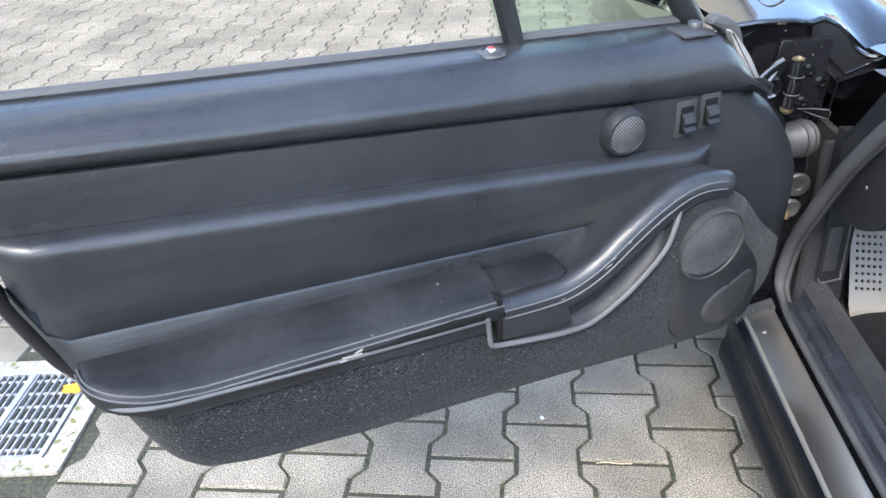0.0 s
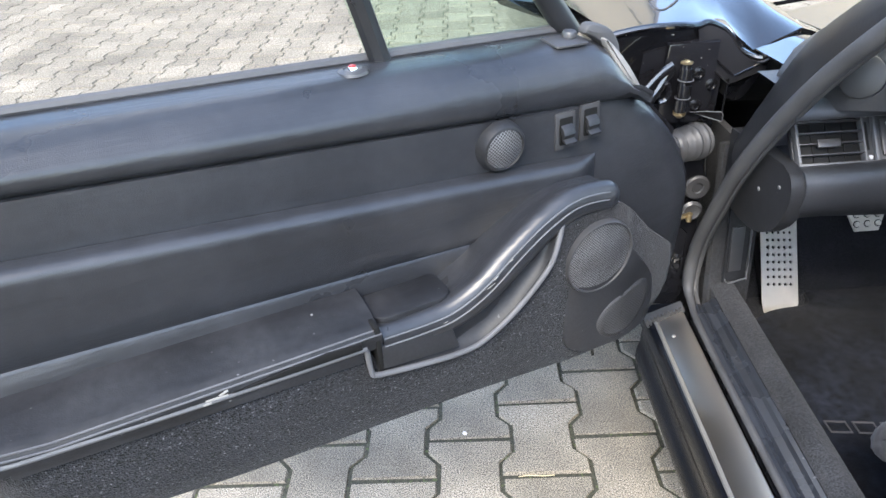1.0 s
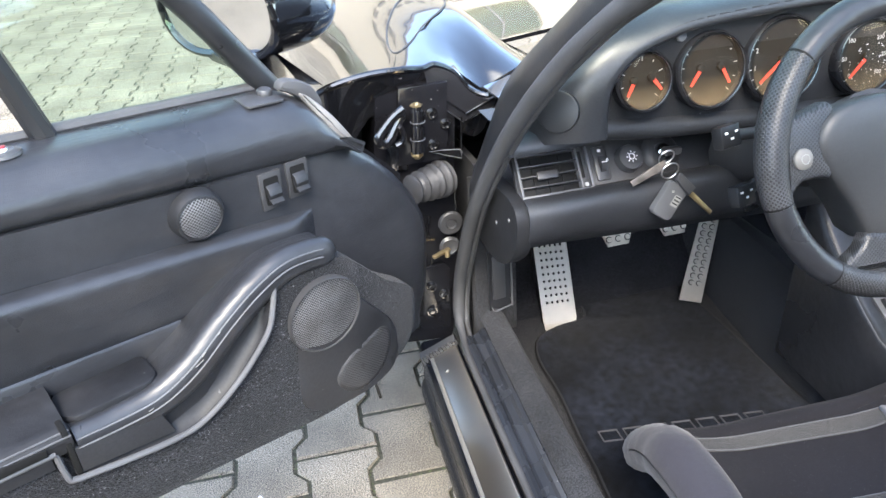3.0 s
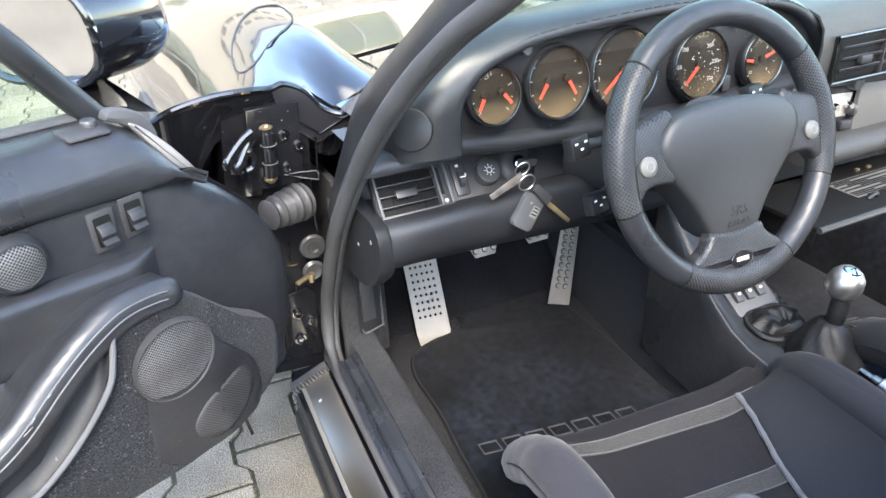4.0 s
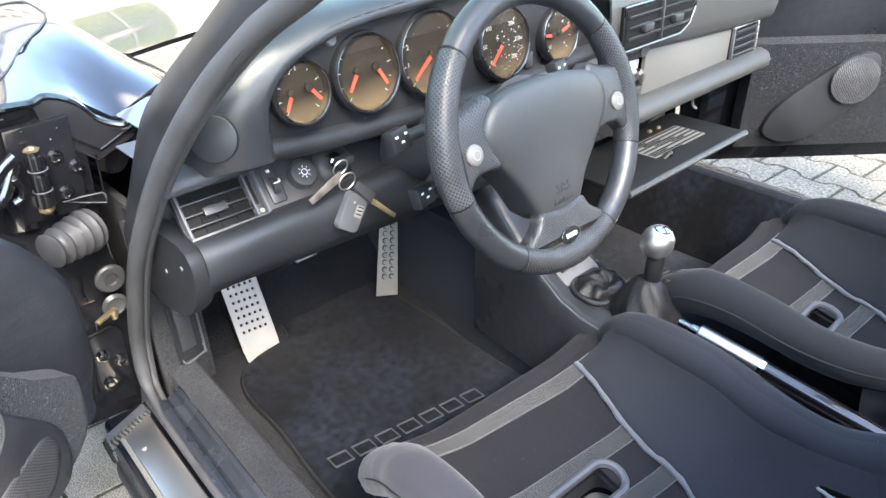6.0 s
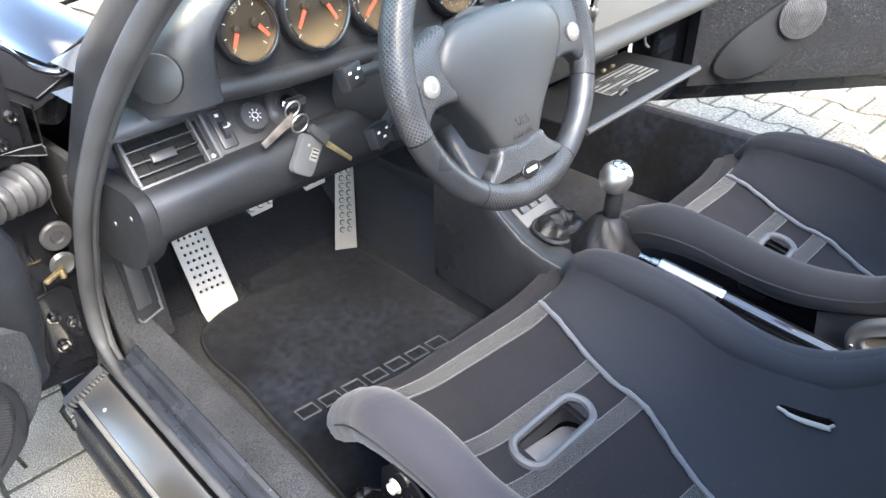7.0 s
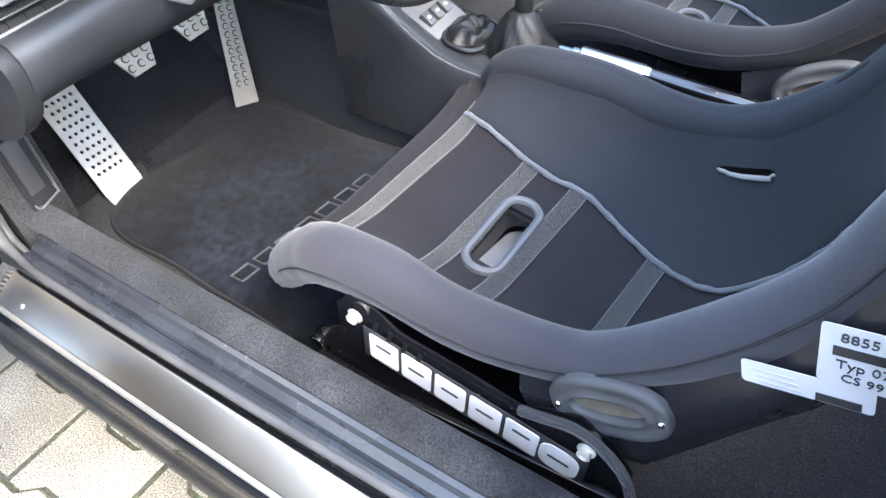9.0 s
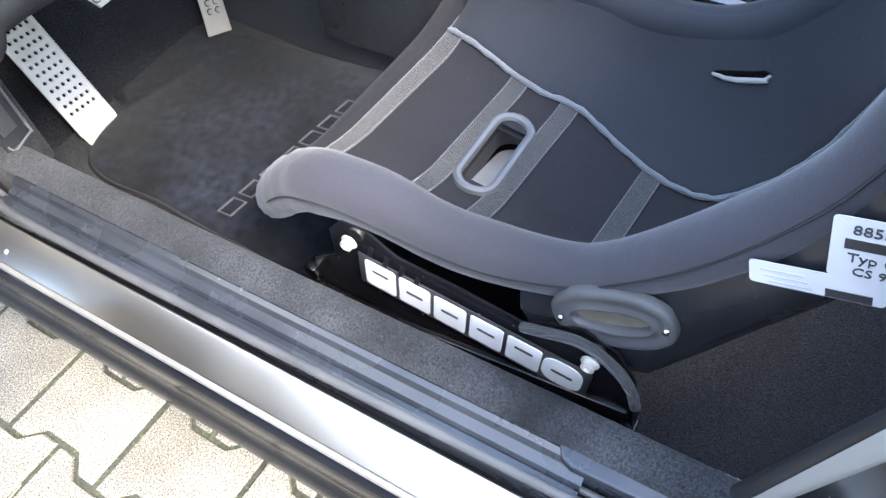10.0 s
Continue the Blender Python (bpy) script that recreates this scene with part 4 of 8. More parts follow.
def bucket_seat(m, label, near=FABRIC, wing_cloth=WINGCLOTH):
    seat = thing("bucket_seat", label, "car seat", m, "bucket seats")
    # inner cover with the strap hole left open
    bm = bmesh.new()
    top, low = ([[bm.verts.new(tub_point((0.98 - 8 * o) * (-1 + 2 * k / (NA - 1)), i, o)) for k in range(NA)] for i in np.linspace(0, NP - 1, NP)] for o in (0.0, 0.010))
    for grid in (top, low):
        for r0, r1 in zip(grid, grid[1:]):
            for k in range(NA - 1):
                q = (r0[k].co + r1[k + 1].co) / 2
                if abs(q.x + 0.026) < 0.052 and 0.579 < q.y < 0.619:
                    continue
                bm.faces.new((r0[k], r0[k + 1], r1[k + 1], r1[k]))
    part("inner_cover", bm, BASECLOTH, seat, "black stretch fabric", angle=70)
    bm = bmesh.new()
    grid = [[bm.verts.new(tub_point(0.88 * (-1 + 2 * k / (NA - 1)), i, 0.016)) for k in range(NA)] for i in np.linspace(2, NP - 1, NP - 2)]
    for r0, r1 in zip(grid, grid[1:]):
        for k in range(NA - 1):
            q = (r0[k].co + r1[k + 1].co) / 2
            if abs(q.x + 0.026) < 0.060 and 0.572 < q.y < 0.627:
                continue
            bm.faces.new((r0[k], r0[k + 1], r1[k + 1], r1[k]))
    part("shell", bm, SHELL, seat, "black moulded shell", angle=70)
    for side in (-1, 1):
        line, radii, out = EDGES[side]
        pts = [(side * (HALF + out), p[0], p[1]) for p in line]
        bm = tube(pts, radii, 16, up=(1, 0, 0), squash=1.0)
        bm.normal_update()
        for v in bm.verts:
            fade = max(0.0, min(1.0, (v.co.y - 0.70) / 0.06))
            v.co += v.normal * 0.0016 * fade * math.sin(420 * v.co.z + 130 * v.co.x + 90 * v.co.y) + v.normal * 0.0009 * math.sin(38 * v.co.y + 60 * v.co.z)
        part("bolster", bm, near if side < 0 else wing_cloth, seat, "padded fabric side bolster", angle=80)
        seam = [(side * (HALF + out + 1.0 * radii[k]), p[0] + 0.10 * radii[k], p[1] + 0.12 * radii[k]) for k, p in enumerate(line) if 6 < k < 74]
        part("bolster_seam", tube(seam, 0.0013, 6), DARKTRIM, seat)
    bm = tube([(a * HALF * 0.95, p.y, p.z) for a, p in ((a, tub_point(a * 0.75, 1.5)) for a in np.linspace(-1, 1, 17))], 0.02, 12)
    part("front_roll", bm, BASECLOTH, seat, "", angle=80)
    # webbing straps over the base
    for y, a0, a1 in ((0.761, -0.70, 0.72), (0.638, -0.68, 0.55), (0.558, -0.66, 0.50), (0.414, -0.55, 0.28)):
        i = along_fine(y)
        step = float(np.linalg.norm(TUB[int(i) + 1] - TUB[int(i)]))
        hw, skew = 0.0138 / step, 0.055 * HALF / step
        part("strap", strip_on_tub(i - hw, i + hw, a0, a1, 0.0022, skew=skew), WEB, seat, "ribbed black webbing")
        for d in (-hw * 0.97, hw * 0.97):
            part("stitching", tube([tub_point(a, i + d + skew * a, -0.003) for a in np.linspace(a0, a1, 20)], 0.0008, 5), PIPING, seat)
    # oval strap hole
    ring = []
    for k in range(28):
        an = 2 * math.pi * k / 28
        cx = 0.046 if math.cos(an) > 0 else -0.046
        X, Y = cx + 0.026 * math.cos(an) - 0.026, 0.599 + 0.026 * math.sin(an)
        Z = tub_point(X / HALF, along_fine(Y)).z
        ring.append((X, Y, Z + 0.002))
    part("hole_ring", tube(ring, 0.0066, 8, closed=True), EDGE, seat, "grey ribbed ring round the strap hole")
    bm = loft([[(x * 1.0, y, z - d) for x, y, z in ring] for d in (0.002, 0.05)], True)
    part("hole_wall", bm, PLASTIC, seat, "raw inner edge of the strap hole")
    # pale raised sheet: sunlight at the bottom of the hole put into its colour
    part("hole_bottom", slab([(x, y) for x, y, z in ring], 0.004, m=pose(0, 0, 0.262, 0, 12)), FOAM, seat, "pale sheet standing in for the sunlit bottom of the strap hole")
    # padded wing cover on the tunnel side, edged with grey piping
    wing = [(6.2, 0.60), (9.0, 0.55), (12.0, 0.505), (16.0, 0.465), (18.0, 0.472), (20.0, 0.42), (22.5, 0.315), (25.0, 0.237), (28.0, 0.203), (30.75, 0.225), (33.5, 0.335), (36.5, 0.42), (40.0, 0.45), (44.0, 0.475), (52.0, 0.50), (60.0, 0.52), (71.0, 0.55)]
    low_edge = spline([(q, a) for q, a in wing], 4)
    js = np.maximum.accumulate([wing_index(q) for q, a in low_edge]).astype(float)
    js = np.convolve(np.pad(js, 4, mode="edge"), np.ones(9) / 9, "valid")
    rows = []
    for q, a in low_edge:
        k = min(1.0, (q - 5.0) / 4.0)
        row = [tub_point(a + (0.975 - a) * u, q, -h * k) for u, h in ((0, -0.002), (0.0, 0.004), (0.015, 0.008), (0.06, 0.010), (0.15, 0.010), (0.3, 0.010), (0.45, 0.010), (0.6, 0.010), (0.7, 0.010))]
        j = js[len(rows)]
        n0 = min(int(j), len(BOLT) - 2)
        bc = BOLT[n0] * (1 - j + n0) + BOLT[n0 + 1] * (j - n0)
        t = BOLT[min(n0 + 2, len(BOLT) - 1)] - BOLT[max(n0 - 1, 0)]
        up = np.array([t[1], -t[0]]) / np.linalg.norm(t)
        up = up if up[1] > 0 else -up
        for w in (165, 140, 115, 90, 65, 40, 10):
            rr = BOLTR[n0] + 0.003
            row.append(Vector((HALF + 0.006 + rr * math.cos(radians(w)), bc[0] + up[0] * rr * math.sin(radians(w)), bc[1] + up[1] * rr * math.sin(radians(w)))))
        for _ in range(4):
            row = row[:5] + [(row[k - 1] + 2 * row[k] + row[k + 1]) / 4 for k in range(5, 12)] + row[12:]
        rows.append(row)
    pad = loft(rows)
    bmesh.ops.triangulate(pad, faces=pad.faces[:])
    surface = BVHTree.FromBMesh(pad)
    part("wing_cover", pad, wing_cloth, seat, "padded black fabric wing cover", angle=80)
    pip = [tub_point(a - 0.006, q, -0.0045) + Vector((0, 0, 0.0010 * math.sin(k * 1.9))) for k, (q, a) in enumerate(low_edge)]
    part("piping", tube(pip, [0.0040 + 0.0006 * math.sin(k * 2.3) for k in range(len(pip))], 8), PIPING, seat, "frayed grey piping")
    # belt slot: a near-black patch on the wing paints the hollow's shade
    def on_pad(u, v, lift):
        at, n_, _, _ = surface.find_nearest(tub_point(0.722 + 0.017 * v, 30.6 + 5.2 * u, -0.03))
        return at + (n_ if n_.x < 0 else -n_) * lift

    sl = round_rect(2.0, 2.0, 0.8, 6)
    bm = bmesh.new()
    rings = [[bm.verts.new(on_pad(k * u, k * v, h)) for u, v in sl] for k, h in ((1.0, 0.0005), (0.94, 0.0022), (0.8, 0.0026), (0.66, 0.0028), (0.52, 0.0028), (0.38, 0.0028), (0.24, 0.0028), (0.1, 0.0028))]
    for r0, r1 in zip(rings, rings[1:]):
        for k in range(len(r0)):
            bm.faces.new((r0[k - 1], r0[k], r1[k], r1[k - 1]))
    bm.faces.new(rings[-1])
    part("belt_slot", bm, VOID, seat, "belt slot with its shade painted black")
    low = sorted([p for p in sl if p[1] < -0.1], key=lambda p: p[0])
    part("slot_lip", tube([on_pad(u, v, 0.003) for u, v in low], [0.0022 + 0.0018 * (1 - u * u) for u, v in low], 8), SILVERTRIM, seat, "pale bare slot edge")
    # oval side openings in the shell, with a moulded collar and rivets
    for side in (-1, 1):
        X = side * (HALF + 0.027)
        def plate(k, a_, b_, x_):
            t = 2 * math.pi * k / 36
            u, v = a_ * math.copysign(abs(math.cos(t)) ** 0.8, math.cos(t)), b_ * math.copysign(abs(math.sin(t)) ** 0.9, math.sin(t))
            return (X + side * x_, 0.348 + u * 0.90 + v * 0.30, 0.396 - u * 0.42 + v * 0.92)

        rows = [[plate(k, a_, b_, x_) for k in range(36)] for a_, b_, x_ in ((0.067, 0.042, -0.006), (0.067, 0.042, 0.002), (0.064, 0.039, 0.0055), (0.058, 0.033, 0.0055), (0.054, 0.029, 0.0035), (0.048, 0.021, 0.0035), (0.045, 0.018, 0.006), (0.042, 0.015, 0.005), (0.040, 0.013, 0.0), (0.040, 0.013, -0.006))]
        part("slot_collar", loft(rows, True), RUBBER, seat, "moulded black rubber collar", angle=60)
        f = bmesh.new()
        f.faces.new([f.verts.new(plate(k, 0.041, 0.014, -0.004)) for k in range(36)])
        bmesh.ops.recalc_face_normals(f, faces=f.faces[:])
        part("side_opening", thick(f, 0.002), BROWN, seat, "worn opening edge")
        for yy, zz in ((0.398, 0.370), (0.296, 0.418)):
            part("rivet", turned([(0.004, 0), (0.004, 0.001), (0.0028, 0.003), (0.001, 0.0035)], 10, frame_at((X + side * 0.005, yy, zz), (0, 1, 0), (0, 0, side))), CHROME, seat)
        # steel side mount
        Xb = side * (HALF + 0.036)
        ol = [(0.735, 0.225), (0.742, 0.268), (0.70, 0.30), (0.695, 0.352), (0.672, 0.378), (0.635, 0.375), (0.60, 0.350), (0.52, 0.342), (0.44, 0.330), (0.41, 0.352), (0.372, 0.366), (0.335, 0.350), (0.312, 0.31), (0.306, 0.205), (0.34, 0.19)]
        bm = slab(ol, 0.004, 0.001, m=frame_at((Xb - side * 0.002, 0, 0), (0, 1, 0), (0, 0, 1)))
        part("side_mount", bm, JAMB, seat, "glossy black steel side mount")
        rail = box(0.03, 0.44, 0.022, pose(Xb - side * 0.01, 0.53, 0.214, -7), 0.003)
        part("slide_rail", rail, JAMB, seat, "black steel slide rail")
        part("slide_rail", box(0.042, 0.46, 0.014, pose(Xb - side * 0.008, 0.535, 0.185, -7), 0.002), JAMB, seat)
        part("foot_bracket", box(0.05, 0.05, 0.045, pose(Xb - side * 0.01, 0.33, 0.155), 0.004), JAMB, seat)
        part("foot_bracket", box(0.05, 0.06, 0.07, pose(Xb - side * 0.01, 0.73, 0.172), 0.004), JAMB, seat)
        part("rail_end", box(0.026, 0.02, 0.02, pose(Xb, 0.742, 0.252, -7), 0.003), DARKRIM, seat, "bare metal rail end")
        for yy, zz in ((0.661, 0.352), (0.360, 0.322)):
            bm = turned([(0.0105, 0), (0.0105, 0.002), (0.0072, 0.0025), (0.0078, 0.009), (0.005, 0.010), (0.003, 0.008)], 12, frame_at((Xb + side * 0.003, yy, zz), (0, 1, 0), (0, 0, side)))
            part("bolt", bm, ALU, seat, "silver mounting bolt")
        for yy in (0.632, 0.612, 0.592, 0.572):
            part("vent_slot", box(0.001, 0.006, 0.022, pose(Xb + side * 0.0034, yy, 0.352 - (0.64 - yy) * 0.35, 20), 0.0), DIAL, seat)
        # maker's strip: a row of plain white blocks on a dark label
        lab = frame_at((Xb + side * 0.0028, 0.508, 0.288), (0, side, side * 0.135), (0, -0.135, 1))
        part("label_strip", box(0.30, 0.062, 0.0012, lab, 0.0004), PLASTIC, seat, "dark maker's label")
        for k in range(6):
            w = 0.042 if k < 5 else 0.048
            bm = slab(round_rect(w, 0.049, 0.004 if k != 5 else 0.017, 5), 0.0012, m=lab @ pose((-0.119 + 0.0475 * k), 0.0, 0.0008))
            inner = slab(round_rect(w * 0.55, 0.005, 0.002, 3), 0.0013, m=lab @ pose((-0.119 + 0.0475 * k), 0.0 if k in (5, ) else (0.007 if k in (0, 4) else -0.0 + 0.001 * k), 0.0009))
            part("label_block", bm, WHITE, seat, "plain white printed block")
            part("label_block_gap", inner, PLASTIC, seat)
        cord = spline([(Xb + side * 0.006, 0.436, 0.338), (Xb + side * 0.011, 0.41, 0.354), (Xb + side * 0.013, 0.370, 0.368), (Xb + side * 0.013, 0.335, 0.352), (Xb + side * 0.010, 0.314, 0.318), (Xb + side * 0.006, 0.306, 0.278)], 6)
        part("release_cord", tube(cord, 0.006, 8), WEB, seat, "braided black cord")
    for side in (-1, 1):
        rows = []
        for yt, ztp, yb, zb in ((0.46, 0.385, 0.43, 0.285), (0.39, 0.414, 0.35, 0.272), (0.34, 0.453, 0.308, 0.290), (0.30, 0.498, 0.262, 0.372), (0.265, 0.548, 0.225, 0.440), (0.237, 0.597, 0.19, 0.50), (0.20, 0.70, 0.15, 0.60), (0.17, 0.80, 0.10, 0.75)):
            X = side * (HALF + 0.018)
            rows.append([(X - side * 0.016, yt, ztp - 0.004), (X + side * 0.006, yt * 0.6 + yb * 0.4, ztp * 0.6 + zb * 0.4), (X + side * 0.003, yt * 0.2 + yb * 0.8, ztp * 0.2 + zb * 0.8), (X - side * 0.012, yb, zb), (X - side * 0.06, yb - 0.012, zb - 0.008)])
        part("shell_side", thick(loft(rows), 0.004), SHELL, seat, "smooth black shell side", angle=60)
    # stickers on the shell's outer side
    X = -(HALF + 0.0290)
    for name, oy, oz, w, h, tilt in (("paper_label", 0.206, 0.547, 0.090, 0.024, 0.24), ("paper_label", 0.163, 0.598, 0.092, 0.058, 0.20)):
        lm = frame_at((X, oy, oz), (0, -1, tilt), (0, 0, 1))
        lb = part(name, slab(round_rect(w, h, 0.003, 2), 0.0008, m=lm), PAPER, seat, "white printed paper label")
        if h > 0.05:
            lettering("print", "8855", 0.012, lm @ pose(-0.022, 0.018, 0.0012), DASH, lb)
            part("print_bar", box(0.055, 0.009, 0.0008, lm @ pose(-0.010, 0.005, 0.001)), DASH, lb)
            lettering("print", "Typ 070", 0.012, lm @ pose(-0.015, -0.008, 0.0012), DASH, lb)
            lettering("print", "CS 997.00", 0.011, lm @ pose(-0.008, -0.021, 0.0012), DASH, lb)
        else:
            part("print_bar", box(0.03, 0.008, 0.0008, lm @ pose(0.022, -0.007, 0.001)), DASH, lb)
            for k in range(3):
                part("print_bar", box(0.03, 0.0022, 0.0008, lm @ pose(-0.022 + 0.003 * k, 0.004 - 0.006 * k, 0.001)), GREYPRINT, lb)
    return seat


bucket_seat(pose(1.003, 0.5, 0, 0, 0, -2.5) @ pose(0, -0.5, 0), "black fabric racing bucket seat beside the open driver's door")
# the passenger seat is less worn down at the edge next to the tunnel
EDGES[-1] = ([p + np.array([0.0, 0.034 if p[0] > 0.25 else 0.0]) for p in BOL], BOLR, -0.004)
bucket_seat(pose(1.606, 0.46, 0, 0, 0, 1.0) @ pose(0, -0.5, 0), "black fabric racing bucket seat on the passenger side", SHADECLOTH, SHADECLOTH)


# ---- driver's door, wide open ----
DO, DU, DN = Vector((0.384, 0.947, 0)), Vector((-0.9003, -0.4352, 0)), Vector((0.4352, -0.9003, 0))
DOOR_M = Matrix(((DU.x, DN.x, 0, DO.x), (DU.y, DN.y, 0, DO.y), (0, 0, 1, 0), (0, 0, 0, 1)))
# local: x from the hinge end to the latch end, y out of the inner trim, z up


def zt(s): return 0.876 + 0.056 * s
def z1(s): return 0.804 + 0.092 * s
def z2(s): return 0.736 + 0.103 * s


def bottom(s):
    return lerp_table([(-0.121, 0.50), (-0.112, 0.487), (-0.09, 0.479), (-0.03, 0.475), (0.06, 0.473), (0.234, 0.490), (0.51, 0.509), (0.632, 0.523), (0.679, 0.535), (0.709, 0.558), (0.734, 0.591), (0.747, 0.624), (0.757, 0.655)], s)


FRONT = [(0.49, -0.168), (0.53, -0.184), (0.565, -0.189), (0.62, -0.192), (0.65, -0.188), (0.69, -0.170), (0.728, -0.143), (0.765, -0.108), (0.785, -0.082), (0.82, -0.05), (0.885, 0.012)]


def carpet_depth(s):
    """How far the carpeted panel stands out of the trim: it bends back towards the hinge end."""
    return 0.062 if s >= 0 else 0.062 - 0.034 * (-s / 0.121) ** 1.3


def facing(d):
    """Turns an outline's x-y plane to the door's x-z plane, d out of the trim, raised outwards."""
    return Matrix(((1, 0, 0, 0), (0, 0, 1, d), (0, 1, 0, 0), (0, 0, 0, 1)))


def front_s(z):
    return lerp_table(FRONT, z)


def car_door(m, label):
    door = thing("car_door", label, "car door", INV @ m)
    door.parent = car
    # structural shell with the painted outer skin
    S = [-0.16, -0.05, 0.1, 0.3, 0.5, 0.62, 0.70, 0.757, 0.79, 0.815, 0.828]
    rows = []
    for s in S:
        e = max(0, (s - 0.72) / 0.14)
        lowz = max(0.335, bottom(s) - 0.12) if s < 0.75 else lerp_table([(0.757, 0.595), (0.79, 0.665), (0.815, 0.735), (0.828, 0.775)], s)
        topz = min(zt(s) - 0.016, 0.885 - max(0, -s) * 1.0)
        rows.append([(s, -0.03, topz), (s, -0.10, topz + 0.002), (s, -0.135, topz - 0.05), (s, -0.155, lowz + 0.52 * (topz - lowz)), (s, -0.150, lowz + 0.22 * (topz - lowz)), (s, -0.125, lowz + 0.01), (s, -0.10, lowz), (s, -0.045, lowz + 0.06), (s, -0.035, lowz + 0.10)])
    part("door_shell", loft(rows, True, True), PAINT, door, "glossy black painted door shell", angle=50)

    # upper trim roll
    rows = []
    for s in np.linspace(-0.080, 0.815, 48):
        a, b = zt(s), z1(s)
        if s < -0.012:
            a = lerp_table([(-0.088, 0.790), (-0.063, 0.816), (-0.041, 0.848), (-0.026, 0.864), (-0.012, zt(-0.012))], s)
            b = min(b, a - 0.012)
        h = a - b
        prof = [(-0.075, a - 0.004), (-0.068, a + 0.001), (-0.055, a + 0.001), (-0.035, a + 0.000), (-0.018, a - 0.005), (-0.005, a - min(0.016, 0.3 * h)), (0.003, a - min(0.030, 0.5 * h)), (0.006, b + 0.45 * h), (0.006, b + 0.25 * h), (0.004, b + 0.008), (-0.002, b + 0.001), (-0.02, b)]
        rows.append([(s, d, z) for d, z in prof])
    part("top_roll", thick(loft(rows), 0.004), LEATHER, door, "grained black leather top roll", angle=60)
    # weather strip at the glass
    part("glass_seal", tube([(s, -0.078, zt(s) + 0.002) for s in np.linspace(0.0, 0.86, 20)], 0.006, 8), RUBBER, door, "rubber glass seal")
    part("outer_seal", tube([(s, -0.096, zt(s) - 0.002) for s in np.linspace(0.0, 0.86, 20)], 0.0035, 8), SATIN, door)

    # middle band
    rows = []
    for s in np.linspace(-0.045, 0.812, 46):
        a, b = z1(s), z2(s)
        d0 = -0.002 - 0.012 * min(1.0, max(0, (0.03 - s) / 0.075)) ** 1.2
        rows.append([(s, d0 - 0.014, a + 0.002), (s, d0 + 0.001, a - 0.002), (s, d0 + 0.002, a - 0.3 * (a - b)), (s, d0 + 0.001, b + 0.012), (s, d0, b - 0.01)])
    part("upper_panel", thick(loft(rows), 0.004), LEATHER, door, "black leather panel", angle=60)

    # main panel below the stitched ridge
    rows = []
    for s in np.linspace(0.0, 0.80, 50):
        b = z2(s)
        k = min(1.0, max(0.0, (0.802 - s) / 0.03)) ** 0.5 * min(1.0, max(0.0, (s - 0.004) / 0.035)) ** 0.6
        lowz = 0.60 if s < 0.757 else lerp_table([(0.757, 0.60), (0.773, 0.663), (0.781, 0.693), (0.789, 0.723), (0.799, 0.752), (0.806, 0.774)], s)
        gz = 0.683 + 0.058 * (s - 0.342)
        if s > 0.76:
            gz = max(gz, lowz + 0.02)
        prof = [(0.0, b + 0.005), (0.013 * k, b + 0.0042), (0.0205 * k, b + 0.001), (0.0235 * k, b - 0.004), (0.0235 * k, b - 0.012), (0.018 * k, b - 0.040), (0.012 * k, b - 0.07), (0.011, gz + 0.004), (0.0075, gz), (0.010, gz - 0.003), (0.006, min(gz - 0.02, 0.655)), (0.004, lowz - 0.001)]
        rows.append([(s, d, max(z, lowz + 0.0004 * (12 - k_))) for k_, (d, z) in enumerate(prof)])
    part("door_edge_rubber", tube(spline([(0.832, -0.024, 0.80), (0.815, -0.024, 0.751), (0.801, -0.024, 0.706), (0.787, -0.024, 0.668), (0.774, -0.022, 0.648)], 4), 0.0095, 10), SHELL, door, "rounded black door edge")
    part("main_panel", thick(loft(rows), 0.004), LEATHER, door, "black leather panel with a raised ridge", angle=60)
    # padded front corner around the speaker and hinge end
    rows = []
    for z in np.linspace(0.47, 0.815, 28):
        f = front_s(z)
        rows.append([(f - 0.002, -0.06, z), (f, -0.030, z), (f + 0.012, -0.020, z), (f + 0.04, -0.012, z), (f + 0.08, -0.007, z), (max(0.02, f + 0.1), -0.005, z), (0.13, -0.006, z)])
    part("front_panel", thick(loft(rows), 0.004), LEATHER, door, "smooth black panel", angle=60)

    # storage pocket: lid, body, gap
    rim = [(s, 0.070, 0.652 + 0.018 * (s - 0.34)) for s in np.linspace(0.338, 0.66, 16)]
    rim += [tuple(p) for p in spline([(0.66, 0.070, 0.6578), (0.705, 0.0695, 0.664), (0.735, 0.064, 0.672), (0.753, 0.052, 0.677), (0.763, 0.034, 0.678), (0.768, 0.012, 0.676)], 4)[1:]]
    rows = []
    for (s, d, z) in rim:
        back = (s, 0.004, 0.668 + 0.03 * (s - 0.337))
        pts = [(back[0], back[1] + (d - back[1]) * q, back[2] + (z - back[2]) * q + 0.003 * math.sin(math.pi * q)) for q in (0, 0.3, 0.6, 0.85)]
        k = min(1.0, max(0.0, (s - 0.66) / 0.108)) ** 1.5 * math.pi / 2
        nx, ny = math.sin(k), math.cos(k)
        pts += [(s, d, z + 0.001), (s + nx * 0.005, d + ny * 0.005, z - 0.004), (s + nx * 0.006, d + ny * 0.006, z - 0.010), (s + nx * 0.003, d + ny * 0.003, z - 0.024), (s - nx * 0.02, d - ny * 0.02, z - 0.026)]
        rows.append(pts)
    part("pocket_lid", thick(loft(rows), 0.003), SUEDE, door, "scuffed black pocket lid with twin stitching", angle=50)
